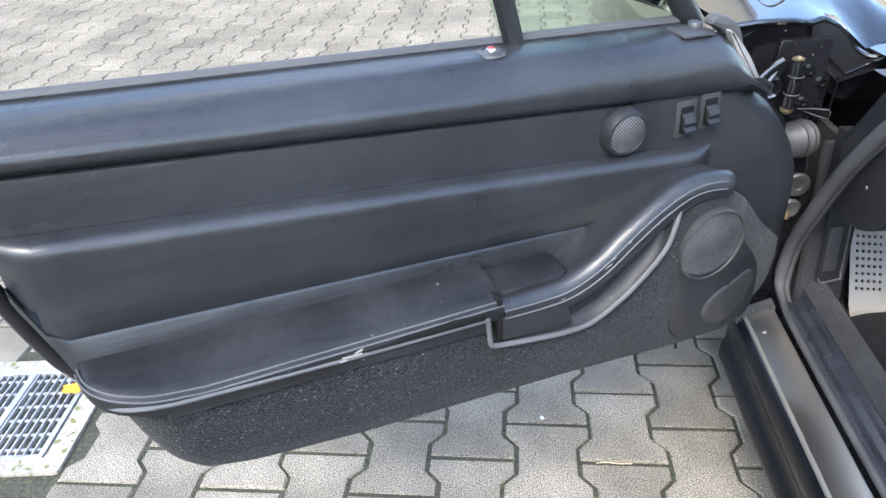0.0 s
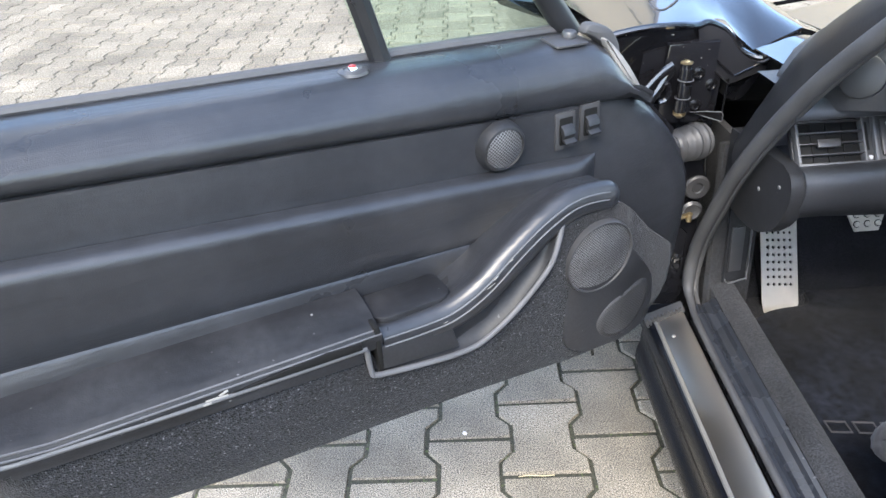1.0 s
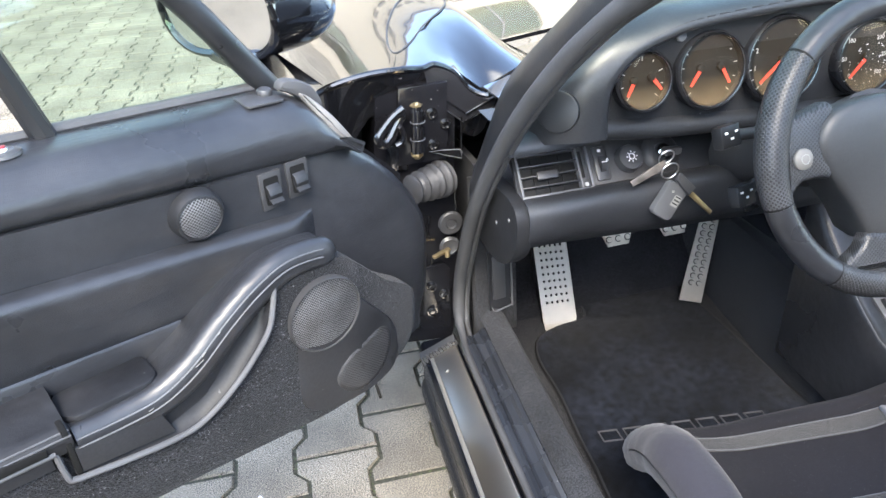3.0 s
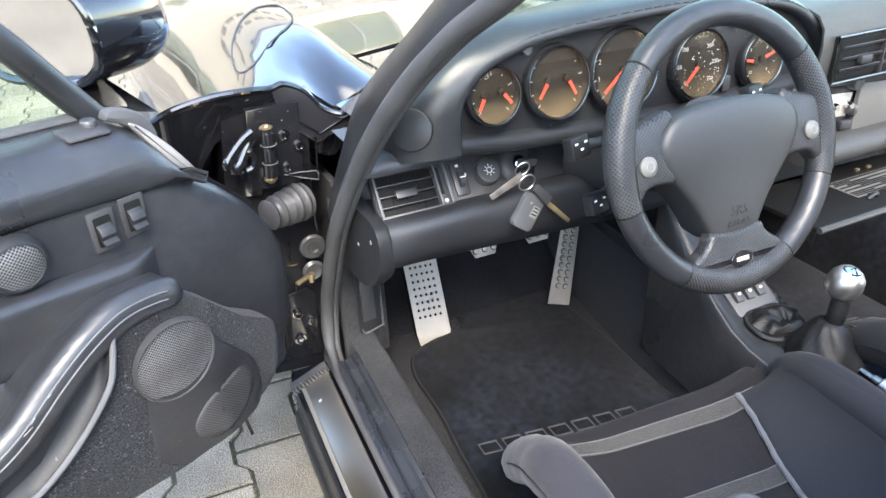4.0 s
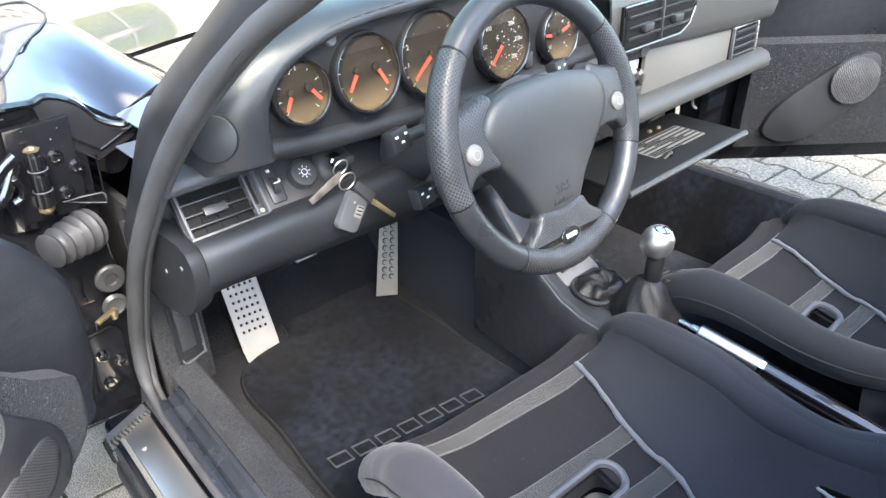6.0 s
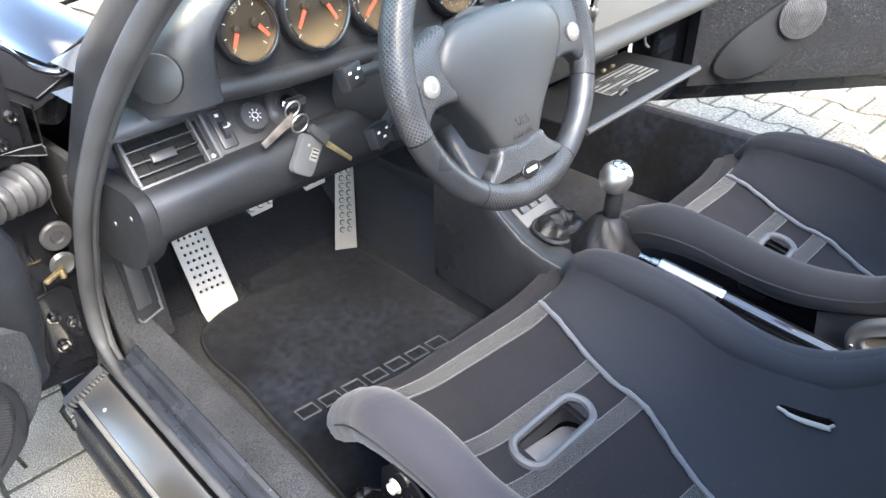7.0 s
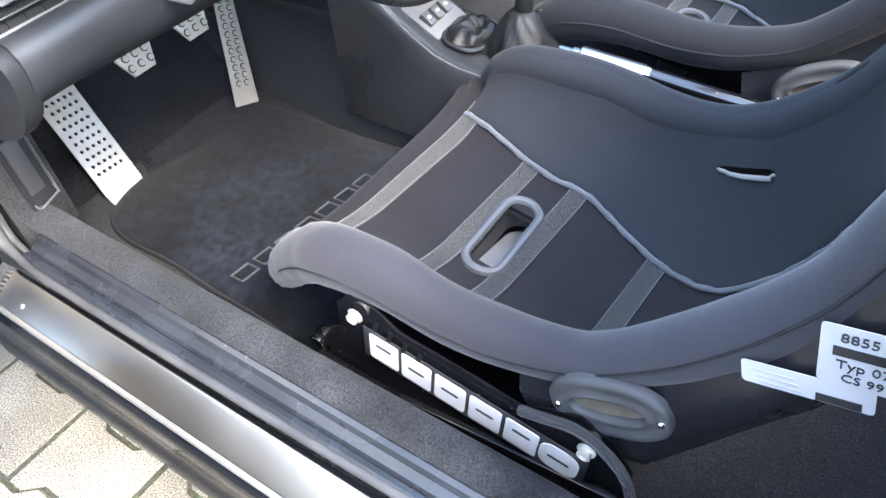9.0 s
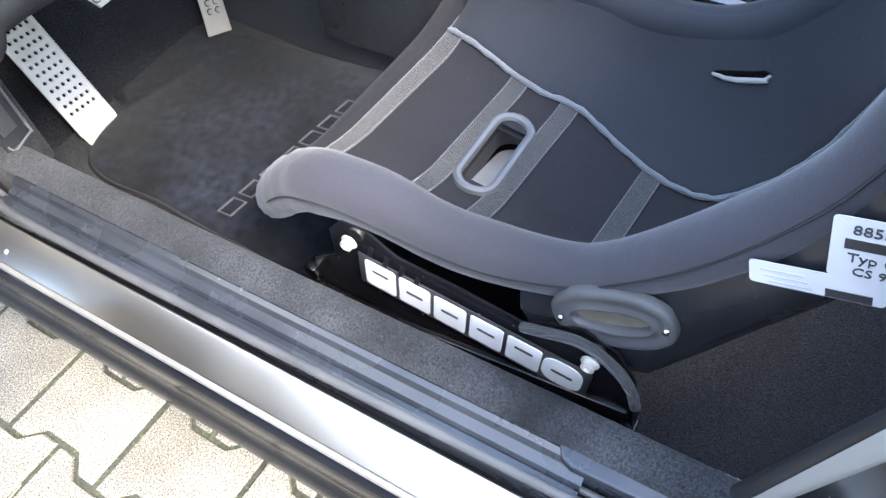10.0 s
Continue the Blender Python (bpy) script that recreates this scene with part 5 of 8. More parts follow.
    for off in (0.0, -0.007):
        st = []
        for s, d, z in rim:
            k = min(1.0, max(0.0, (s - 0.66) / 0.108)) ** 1.5 * math.pi / 2
            o = 0.0025 if off == 0.0 else 0.0055
            st.append((s + o * math.sin(k), d + o * math.cos(k), z + (0.0005 if off == 0.0 else -0.0045)))
        part("stitching", tube(st, 0.0011, 5), EDGE, door, "grey stitching")
    # lower carpeted panel and its grey edging strip
    rows = []
    SS = np.concatenate([[-0.1225], np.linspace(-0.121, 0.0, 14), np.linspace(0.03, 0.66, 30), np.linspace(0.67, 0.757, 14)])
    for s in SS:
        top = lerp_table([(-0.123, 0.578), (-0.116, 0.586), (-0.10, 0.600), (-0.064, 0.628), (-0.03, 0.665), (-0.015, 0.682), (0.012, 0.704), (0.03, 0.713), (0.09, 0.715), (0.098, 0.705), (0.108, 0.678), (0.122, 0.648), (0.165, 0.608), (0.212, 0.581), (0.25, 0.577), (0.30, 0.583), (0.35, 0.592), (0.355, 0.592), (0.356, 0.636), (0.53, 0.642), (0.64, 0.648), (0.71, 0.653), (0.757, 0.657)], s)
        lo = min(bottom(s), top - 0.004)
        e = max(0.0, (s - 0.68) / 0.077)
        d = 0.066 - 0.062 * e ** 2.2
        if s < 0.0:
            d = carpet_depth(s) - (0.03 if s < -0.1215 else 0.0)
        rows.append([(s, d - 0.03, top + 0.001), (s, d, top), (s, d + 0.002, top - 0.3 * (top - lo)), (s, d - 0.002, lo + 0.25 * (top - lo)), (s, d - 0.008, lo + 0.008), (s, d - 0.018, lo), (s, d - 0.09, lo + 0.006)])
    part("lower_carpet", thick(loft(rows), 0.003), DOORPILE, door, "charcoal carpeted lower panel", angle=70)
    edge = spline([(0.770, 0.012, 0.652), (0.762, 0.035, 0.655), (0.747, 0.058, 0.657), (0.728, 0.070, 0.656), (0.696, 0.0735, 0.6515), (0.64, 0.0735, 0.6475), (0.53, 0.0735, 0.641), (0.44, 0.0735, 0.637), (0.356, 0.0735, 0.634)], 6)
    part("edging_strip", tube(edge, 0.0034, 8), EDGE, door, "grey plastic edging")
    edge = spline([(0.356, 0.071, 0.632), (0.354, 0.073, 0.60), (0.349, 0.0735, 0.594), (0.33, 0.0735, 0.590), (0.30, 0.0735, 0.585), (0.25, 0.0735, 0.579), (0.212, 0.0735, 0.583), (0.165, 0.0735, 0.610), (0.122, 0.0735, 0.650), (0.108, 0.073, 0.680), (0.098, 0.070, 0.715)], 5)
    part("edging_strip", tube(edge, 0.0034, 8), EDGE, door, "grey plastic edging")
    # dark gap under the lid and the black lid panel under the armrest
    part("pocket_front", slab([(0.36, 0.615), (0.70, 0.632), (0.70, 0.650), (0.36, 0.640)], 0.028, 0.002, m=facing(0.045)), DARKTRIM, door)
    part("pocket_gap", slab([(0.362, 0.6375), (0.42, 0.6395), (0.50, 0.6435), (0.44, 0.6485), (0.40, 0.6495), (0.362, 0.6465)], 0.003, 0.001, m=facing(0.0755)), DIAL, door, "dark finger gap")
    part("latch_flap", slab([(0.346, 0.598), (0.244, 0.588), (0.253, 0.621), (0.342, 0.630)], 0.008, 0.003, m=facing(0.0665)), DARKTRIM, door, "black release flap")
    part("armrest_fill", slab([(0.345, 0.60), (0.345, 0.645), (0.25, 0.64), (0.20, 0.66), (0.15, 0.695), (0.11, 0.71), (0.11, 0.69), (0.2, 0.605), (0.25, 0.588)], 0.045, 0.004, m=facing(0.018)), DARKTRIM, door)

    # armrest and pull handle: one swept leather form
    path = spline([(0.335, 0.045, 0.635), (0.29, 0.046, 0.634), (0.25, 0.048, 0.638), (0.21, 0.050, 0.657), (0.165, 0.050, 0.690), (0.125, 0.048, 0.713), (0.085, 0.046, 0.727), (0.045, 0.045, 0.726), (0.008, 0.044, 0.716)], 6)
    rows = []
    for i, p in enumerate(path):
        t = i / (len(path) - 1)
        tall = 0.020 + 0.006 * math.sin(math.pi * t)
        back = 0.046 + 0.010 * math.sin(math.pi * t) * 0
        d = Vector(path[min(i + 1, len(path) - 1)]) - Vector(path[max(i - 1, 0)])
        d.normalize()
        up = Vector((-d.z, 0, d.x))
        if up.z < 0:
            up = -up
        c = Vector(p)
        ring = []
        for y, z in ((-back, 0.001), (-back * 0.45, 0.002), (-0.002, 0.0055), (0.010, 0.0105), (0.017, 0.0105), (0.024, 0.005), (0.0275, -0.004), (0.028, -0.016), (0.024, -tall), (0.004, -tall - 0.004), (-back, -tall)):
            end = 1.0 if t < 0.93 else max(0.25, math.sqrt(max(0.0, 1 - ((t - 0.93) / 0.07) ** 2)))
            ring.append(c + Vector((0, y * (0.5 + 0.5 * end), 0)) + up * ((z + 0.006) * end - 0.006))
        rows.append(ring)
    part("armrest", loft(rows, True, True), LEATHER, door, "worn black leather armrest and pull handle", angle=60)
    for dy, dz in ((0.0262, 0.0005), (0.0285, -0.008)):
        st = []
        for i, p in enumerate(path):
            d = (Vector(path[min(i + 1, len(path) - 1)]) - Vector(path[max(i - 1, 0)])).normalized()
            up = Vector((-d.z, 0, d.x)) if -d.z * 0 + d.x > 0 else Vector((d.z, 0, -d.x))
            if i < 0.93 * (len(path) - 1):
                st.append(Vector(p) + Vector((0, dy, 0)) + up * dz)
        part("stitching", tube(st, 0.0010, 5), EDGE, door)
    # dark scoop between the armrest and the grey edging
    rows = []
    for s in np.linspace(0.345, 0.104, 26):
        za = lerp_table([(0.03, 0.722), (0.085, 0.726), (0.125, 0.713), (0.165, 0.690), (0.21, 0.657), (0.25, 0.638), (0.29, 0.634), (0.345, 0.635)], s) - 0.021
        ze = min(za - 0.004, lerp_table([(0.098, 0.71), (0.108, 0.680), (0.122, 0.650), (0.165, 0.610), (0.212, 0.582), (0.25, 0.579), (0.30, 0.585), (0.35, 0.593)], s))
        h = za - ze
        rows.append([(s, 0.066, za), (s, 0.059, za - 0.3 * h), (s, 0.057, za - 0.65 * h), (s, 0.064, za - 0.93 * h), (s, 0.0715, ze)])
    part("armrest_scoop", thick(loft(rows), 0.002), DARKTRIM, door, "smooth black scoop under the armrest", angle=70)
    part("lid_split", box(0.006, 0.076, 0.058, pose(0.3425, 0.0375, 0.628), 0.001), DIAL, door, "dark split beside the pocket lid")
    for s0, d0_, z0, ln, an in ((0.203, 0.0790, 0.660, 0.020, 24), (0.196, 0.0788, 0.668, 0.012, 40), (0.262, 0.0770, 0.632, 0.010, 10), (0.175, 0.0785, 0.684, 0.008, 30)):
        part("scuff", box(ln * 0.55, 0.0006, 0.0011, pose(s0, d0_, z0, 0, an, 0), 0.0002), SILVERTRIM, door, "pale scuff in the leather")
    for s0, d0_, z0, ln, an in ((0.515, 0.0765, 0.6435, 0.022, -4), (0.508, 0.0768, 0.6470, 0.010, 20), (0.525, 0.0766, 0.6405, 0.008, 0)):
        part("scuff", box(ln, 0.0006, 0.0028, pose(s0, d0_, z0, 0, an, 0), 0.0003), SILVERTRIM, door, "pale chip in the pocket edge")
    # flat shelf by the pocket split
    sh = round_rect(0.10, 0.060, 0.018)
    part("shelf", slab(sh, 0.012, 0.004, m=pose(0.288, 0.028, 0.640, 0, 0, 0)), SUEDE, door, "scuffed vinyl shelf")
    # speaker pod with its mesh and a second, darker mesh below
    pod = [(0.090, 0.545), (0.089, 0.522), (0.078, 0.504), (0.05, 0.492), (0.01, 0.489), (-0.042, 0.490), (-0.063, 0.497), (-0.073, 0.518), (-0.070, 0.553), (-0.055, 0.581), (-0.022, 0.622), (-0.002, 0.650), (0.014, 0.678), (0.042, 0.690), (0.072, 0.677), (0.088, 0.645), (0.090, 0.60)]
    pod = [tuple(p) for p in spline(pod, 4, closed=True)]
    rows = []
    lo_s, hi_s = min(p[0] for p in pod), max(p[0] for p in pod)
    for k in range(29):
        s = lo_s + (hi_s - lo_s) * (0.5 - 0.4985 * math.cos(math.pi * k / 28))
        cut = [p[1] + (q[1] - p[1]) * (s - p[0]) / (q[0] - p[0]) for p, q in zip(pod, pod[1:] + pod[:1]) if (p[0] - s) * (q[0] - s) < 0]
        z0, z1_ = min(cut), max(cut)
        d = carpet_depth(s)
        h = min(0.007, 0.5 * (z1_ - z0)) * min(1.0, 0.25 + 4 * (k + 0.01) * (28.01 - k) / 784)
        rows.append([(s, d - 0.006, z0), (s, d + 0.3 * h, z0)] + [(s, d + h, z0 + 0.003 + (z1_ - z0 - 0.006) * u) for u in (0, 0.25, 0.5, 0.75, 1)] + [(s, d + 0.3 * h, z1_), (s, d - 0.006, z1_)])
    part("speaker_panel", loft(rows), DARKTRIM, door, "smooth black speaker panel", angle=50)
    sm = frame_at((0.042, 0.063, 0.638), (1, 0, 0), (0, 0.05, 1)) @ pose(0, 0, 0, 180)
    part("speaker_ring", turned([(0.0505, 0), (0.0505, 0.006), (0.0492, 0.010), (0.0478, 0.010), (0.0470, 0.007), (0.0470, 0)], 40, sm, ring=True), SATIN, door)
    sp = part("speaker_mesh", turned([(0.0475, 0.007), (0.035, 0.0095), (0.016, 0.011), (0.001, 0.0115)], 40), GRILLE, door, "round black metal speaker mesh", m=sm)
    bass = [(-0.012 + 0.86 * (p[0] + 0.012), 0.536 + 0.86 * (p[1] - 0.546)) for p in spline([(-0.066, 0.553), (-0.060, 0.577), (-0.040, 0.590), (-0.004, 0.584), (0.030, 0.570), (0.050, 0.546), (0.040, 0.518), (0.008, 0.502), (-0.030, 0.510), (-0.054, 0.528)], 3, closed=True)]
    bm = bmesh.new()
    cs_, cz_ = -0.012, 0.536
    rings_ = [[bm.verts.new((cs_ + (a_ - cs_) * k_, carpet_depth(cs_ + (a_ - cs_) * k_) + 0.0064 + h_, cz_ + (b_ - cz_) * k_)) for a_, b_ in bass] for k_, h_ in ((1.0, -0.003), (0.98, 0.0006), (0.75, 0.0010), (0.4, 0.0011), (0.03, 0.0011))]
    for ra_, rb_ in zip(rings_, rings_[1:]):
        for i_ in range(len(ra_)):
            bm.faces.new((ra_[i_], ra_[i_ - 1], rb_[i_ - 1], rb_[i_]))
    bm.faces.new(rings_[-1])
    bmesh.ops.transform(bm, matrix=facing(0).inverted(), verts=bm.verts[:])
    part("bass_mesh", bm, DARKGRILLE, door, "dusty dark lower speaker mesh", m=facing(0), angle=80)
    tw = frame_at((0.141, 0.004, 0.787), (1, 0, 0), (0, 0.10, 1)) @ pose(0, 0, 0, 180)
    part("tweeter_ring", turned([(0.0310, -0.004), (0.0295, 0.005), (0.0270, 0.010), (0.0245, 0.011), (0.0235, 0.009), (0.0235, -0.004)], 32, tw, ring=True), DARKTRIM, door)
    part("tweeter_mesh", turned([(0.024, 0.009), (0.018, 0.0115), (0.001, 0.013)], 32), TWEETER, door, "round black tweeter mesh", m=tw)
    # window switches
    for s0 in (0.048, 0.012):
        fm = frame_at((s0, -0.001, 0.784 + 0.1 * (0.03 - s0)), (1, 0, 0), (0.30, 0, 1)) @ pose(0, 0, 0, 180) @ pose(0, 0, 0, 0, 0, 180)
        sw = part("window_switch", slab(round_rect(0.029, 0.046, 0.002, 2), 0.0035, 0.0012, m=fm), PLASTIC, door, "black rocker switch in a bezel")
        part("switch_recess", slab(round_rect(0.019, 0.034, 0.002, 2), 0.0008, m=fm @ pose(0, 0, 0.0034)), DIAL, sw)
        rk = [(-0.0085, -0.004), (-0.004, 0.004), (0.003, 0.0065), (0.0085, 0.004), (0.0120, 0.0095), (0.0145, 0.0095), (0.0125, 0.001), (0.0, -0.002)]
        part("rocker", slab(rk, 0.016, 0.0008, m=fm @ pose(0.008, 0.001, 0.006) @ Matrix(((0, 0, -1, 0), (-1, 0, 0, 0), (0, 1, 0, 0), (0, 0, 0, 1)))), PILLAR, sw)
    # lock pin and mirror control plate
    part("lock_escutcheon", turned([(0.017, 0), (0.016, 0.003), (0.010, 0.005), (0.009, 0.004)], 24, pose(0.29, -0.042, zt(0.29) - 0.001)), SATIN, door)
    part("lock_pin", turned([(0.0045, 0.0), (0.0045, 0.002), (0.0055, 0.003), (0.0052, 0.006), (0.0045, 0.007)], 16, pose(0.29, -0.042, zt(0.29) - 0.001)), CHROME, door, "silver lock pin")
    part("lock_pin_band", turned([(0.0040, 0.0), (0.0040, 0.001), (0.003, 0.0018), (0.0008, 0.002)], 16, pose(0.29, -0.042, zt(0.29) + 0.006)), REDCAP, door, "red tip")
    pm = pose(0.026, -0.034, zt(0.026) - 0.0005, -6, -3, 0)
    mp = part("mirror_switch", slab(round_rect(0.046, 0.036, 0.002, 1), 0.0025, 0.001, m=pm), PLASTIC, door, "black mirror switch plate")
    part("joystick", turned([(0.009, 0), (0.009, 0.005), (0.0075, 0.007), (0.003, 0.007)], 20, pm @ pose(-0.012, -0.008, 0.002)), SATIN, door)
    # quarter pane, divider and window frame
    bar = [(0.244, -0.070, 0.880), (0.263, -0.072, 0.955), (0.284, -0.076, 1.03), (0.32, -0.09, 1.14)]
    part("window_divider", tube(bar, 0.0125, 8, up=(1, 0, 0), squash=1.0), PILLAR, door, "black window divider")
    fr = [(-0.012, -0.075, 0.872), (0.022, -0.078, 0.92), (0.068, -0.082, 0.985), (0.13, -0.09, 1.055), (0.23, -0.10, 1.13), (0.33, -0.10, 1.145)]
    part("window_frame", tube(spline(fr, 5), 0.0155, 10, up=(0, 1, 0)), PILLAR, door, "black window frame")
    gl = bmesh.new()
    gl.faces.new([gl.verts.new(p) for p in ((0.0, -0.082, 0.872), (0.252, -0.09, 0.884), (0.295, -0.092, 1.03), (0.325, -0.10, 1.13), (0.25, -0.10, 1.13), (0.13, -0.092, 1.05), (0.05, -0.086, 0.955))])
    bmesh.ops.recalc_face_normals(gl, faces=gl.faces[:])
    pane = part("quarter_pane", thick(gl, 0.003), GLASS, door, "green tinted fixed pane")
    pane.visible_shadow = False
    part("pane_seal", tube([(0.0, -0.082, 0.880), (0.125, -0.086, 0.886), (0.25, -0.088, 0.892)], 0.0045, 6), RUBBER, door)
    # rubber cap and pale strip at the door's front end
    cap = [tuple(p) for p in spline([(0.002, 0.884), (-0.004, 0.893), (-0.020, 0.891), (-0.038, 0.881), (-0.049, 0.865), (-0.052, 0.850), (-0.042, 0.846), (-0.028, 0.862), (-0.012, 0.876)], 3, closed=True)]
    part("corner_cap", slab(cap, 0.016, 0.005, m=facing(-0.040)), RUBBER, door, "dark rubber corner cap")
    st = [tuple(p) for p in spline([(-0.020, 0.874), (-0.032, 0.868), (-0.060, 0.837), (-0.085, 0.800), (-0.088, 0.787), (-0.076, 0.789), (-0.060, 0.808), (-0.040, 0.840)], 3, closed=True)]
    part("end_strip", slab(st, 0.010, 0.003, m=facing(-0.026)), FOAM, door, "pale worn end strip")
    # mirror on the outside of the front corner
    mo = frame_at((-0.03, -0.225, 0.948), (-0.37, 0.93, 0), (0.10, 0.04, 1))
    sh = []
    for k in range(9):
        t = k / 8
        f = math.sqrt(max(0.0, 1 - (t ** 3.6))) if k < 8 else 0.02
        sh.append([(x * (0.45 + 0.55 * f) + 0.012 * t, y * (0.35 + 0.65 * f) - 0.030 * t, -0.160 * t) for x, y in round_rect(0.20, 0.135, 0.058, 6)])
    bm = loft(sh, True, True)
    bmesh.ops.transform(bm, matrix=mo, verts=bm.verts[:])
    mir = part("mirror_housing", bm, PAINT, door, "glossy black mirror housing", angle=60)
    part("mirror_glass", slab(round_rect(0.180, 0.116, 0.050, 6), 0.002, m=mo @ pose(0, 0, 0.0015)), CHROME, mir, "mirror glass")
    part("mirror_rim", tube([mo @ Vector((x, y, 0.003)) for x, y in round_rect(0.192, 0.128, 0.055, 6)], 0.006, 8, closed=True), PAINT, mir, "glossy rim")
    part("mirror_foot", loft([[(-0.10, -0.10, 0.85), (-0.02, -0.10, 0.875), (-0.02, -0.13, 0.875), (-0.11, -0.13, 0.845)], [(-0.11, -0.25, 0.865), (-0.02, -0.25, 0.875), (-0.02, -0.28, 0.89), (-0.11, -0.28, 0.88)]], True, True), PAINT, door)
    return door


car_door(DOOR_M, "driver's door of black leather and carpet, wide open")


# ---- dashboard ----
dash = thing("dashboard", "black vinyl dashboard with five round instruments", "dashboard", pose(CX, 1.0, 0.7))
DINV = Matrix.Translation((-CX, -1.0, -0.7))


def dpart(name, bm, mat, label="", parent=None, angle=38):
    bmesh.ops.transform(bm, matrix=DINV, verts=bm.verts[:])
    return part(name, bm, mat, parent or dash, label, angle=angle)


BROW = [(0.778, 0.764), (0.777, 0.785), (0.778, 0.808), (0.784, 0.839), (0.815, 0.872), (0.86, 0.89), (0.911, 0.901), (1.044, 0.909), (1.146, 0.91), (1.269, 0.901), (1.341, 0.887), (1.392, 0.862), (1.428, 0.828), (1.443, 0.8), (1.448, 0.77)]
# instrument hood: from the stitched brow back to the screen, its outer end running down to the pillar
BP = spline(BROW, 3)
rows = []
for k, (x, z) in enumerate(BP):
    a, b = BP[max(k - 1, 0)], BP[min(k + 1, len(BP) - 1)]
    t = np.array([b[0] - a[0], b[1] - a[1]])
    nx, nz = -t[1] / np.linalg.norm(t), t[0] / np.linalg.norm(t)
    f = k / (len(BP) - 1)
    ex = lerp_table([(0, 0.665), (0.12, 0.672), (0.25, 0.70), (0.40, 0.88), (0.5, 1.02), (0.65, 1.25), (0.8, 1.40), (1, 1.44)], f)
    ey = 1.30 - 0.22 * ((ex - CX) / 0.66) ** 2
    ez = lerp_table([(0, 0.745), (0.12, 0.775), (0.25, 0.805), (0.40, 0.855), (0.65, 0.868), (0.85, 0.864), (1, 0.85)], f)
    L = Vector((x, 0.953, z))
    n = Vector((nx, 0, nz))
    E_ = Vector((ex, ey, ez))
    w = abs(nx) if f < 0.5 else 0.0
    c1 = L + n * (0.016 + 0.034 * w) + Vector((0, 0.045 - 0.030 * w, 0))
    rows.append([L + Vector((0, 0.028, 0)) - n * 0.008, L + Vector((0, 0.005, 0)) - n * 0.006, L, L + n * 0.007 + Vector((0, 0.004 - 0.003 * w, 0)), L + n * (0.013 + 0.010 * w) + Vector((0, 0.017 - 0.013 * w, 0)), c1,
                 c1.lerp(E_, 0.33) + Vector((0, -0.020 * w, 0.010 * min(1, 3 * f))), c1.lerp(E_, 0.66) + Vector((0, -0.018 * w, 0.008 * min(1, 3 * f))), E_])
dpart("instrument_hood", loft(rows), DASH, "grained black instrument hood", angle=130)
st = [(x, 0.9565, z + 0.0072) for x, z in spline(BROW, 6)][8:-8]
for k in range(0, len(st) - 1, 1):
    a, b = Vector(st[k]), Vector(st[k + 1])
    dpart("stitch", tube([a.lerp(b, 0.1), a.lerp(b, 0.75)], 0.0008, 5), DARKTRIM)
# rounded pad at the outer end of the dash, by the pillar
rows = []
for x in np.linspace(0.655, 0.79, 9):
    rows.append([(x, 1.12, 0.770), (x, 1.04, 0.772), (x, 1.005, 0.766), (x, 0.990, 0.755), (x, 0.990, 0.744), (x, 1.01, 0.735), (x, 1.08, 0.732)])
dpart("dash_corner", loft(rows), DASH, angle=60)
bm = slab(oval(0.056, 0.056, 28), 0.006, 0.003, m=frame_at((0.719, 0.972, 0.806), (0.75, -0.60, 0.05), (0.1, 0.25, 0.95)))
dpart("side_vent_pod", bm, PILLAR, "flat round demister cap")

# cluster face
face = [(x, z - 0.006) for x, z in spline(BROW, 3)] + [(1.42, 0.758), (1.30, 0.752), (1.15, 0.745), (1.0, 0.748), (0.85, 0.754), (0.80, 0.757)]
dpart("instrument_panel", slab(face, 0.02, 0.0, m=frame_at((0, 0.991, 0), (1, 0, 0), (0, 0, 1))), DARKTRIM, "grained black instrument panel")
rows = []
for x in np.linspace(0.775, 1.43, 22):
    zb = lerp_table([(0.775, 0.770), (0.85, 0.760), (1.0, 0.751), (1.15, 0.748), (1.43, 0.758)], x)
    rows.append([(x, 0.974, zb + 0.016), (x, 0.966, zb + 0.012), (x, 0.960, zb + 0.005), (x, 0.961, zb - 0.003), (x, 0.968, zb - 0.008), (x, 0.99, zb - 0.010), (x, 1.06, zb - 0.012)])
dpart("lower_brow", thick(loft(rows), 0.003), DARKTRIM, "rounded lower edge of the instrument panel", angle=60)


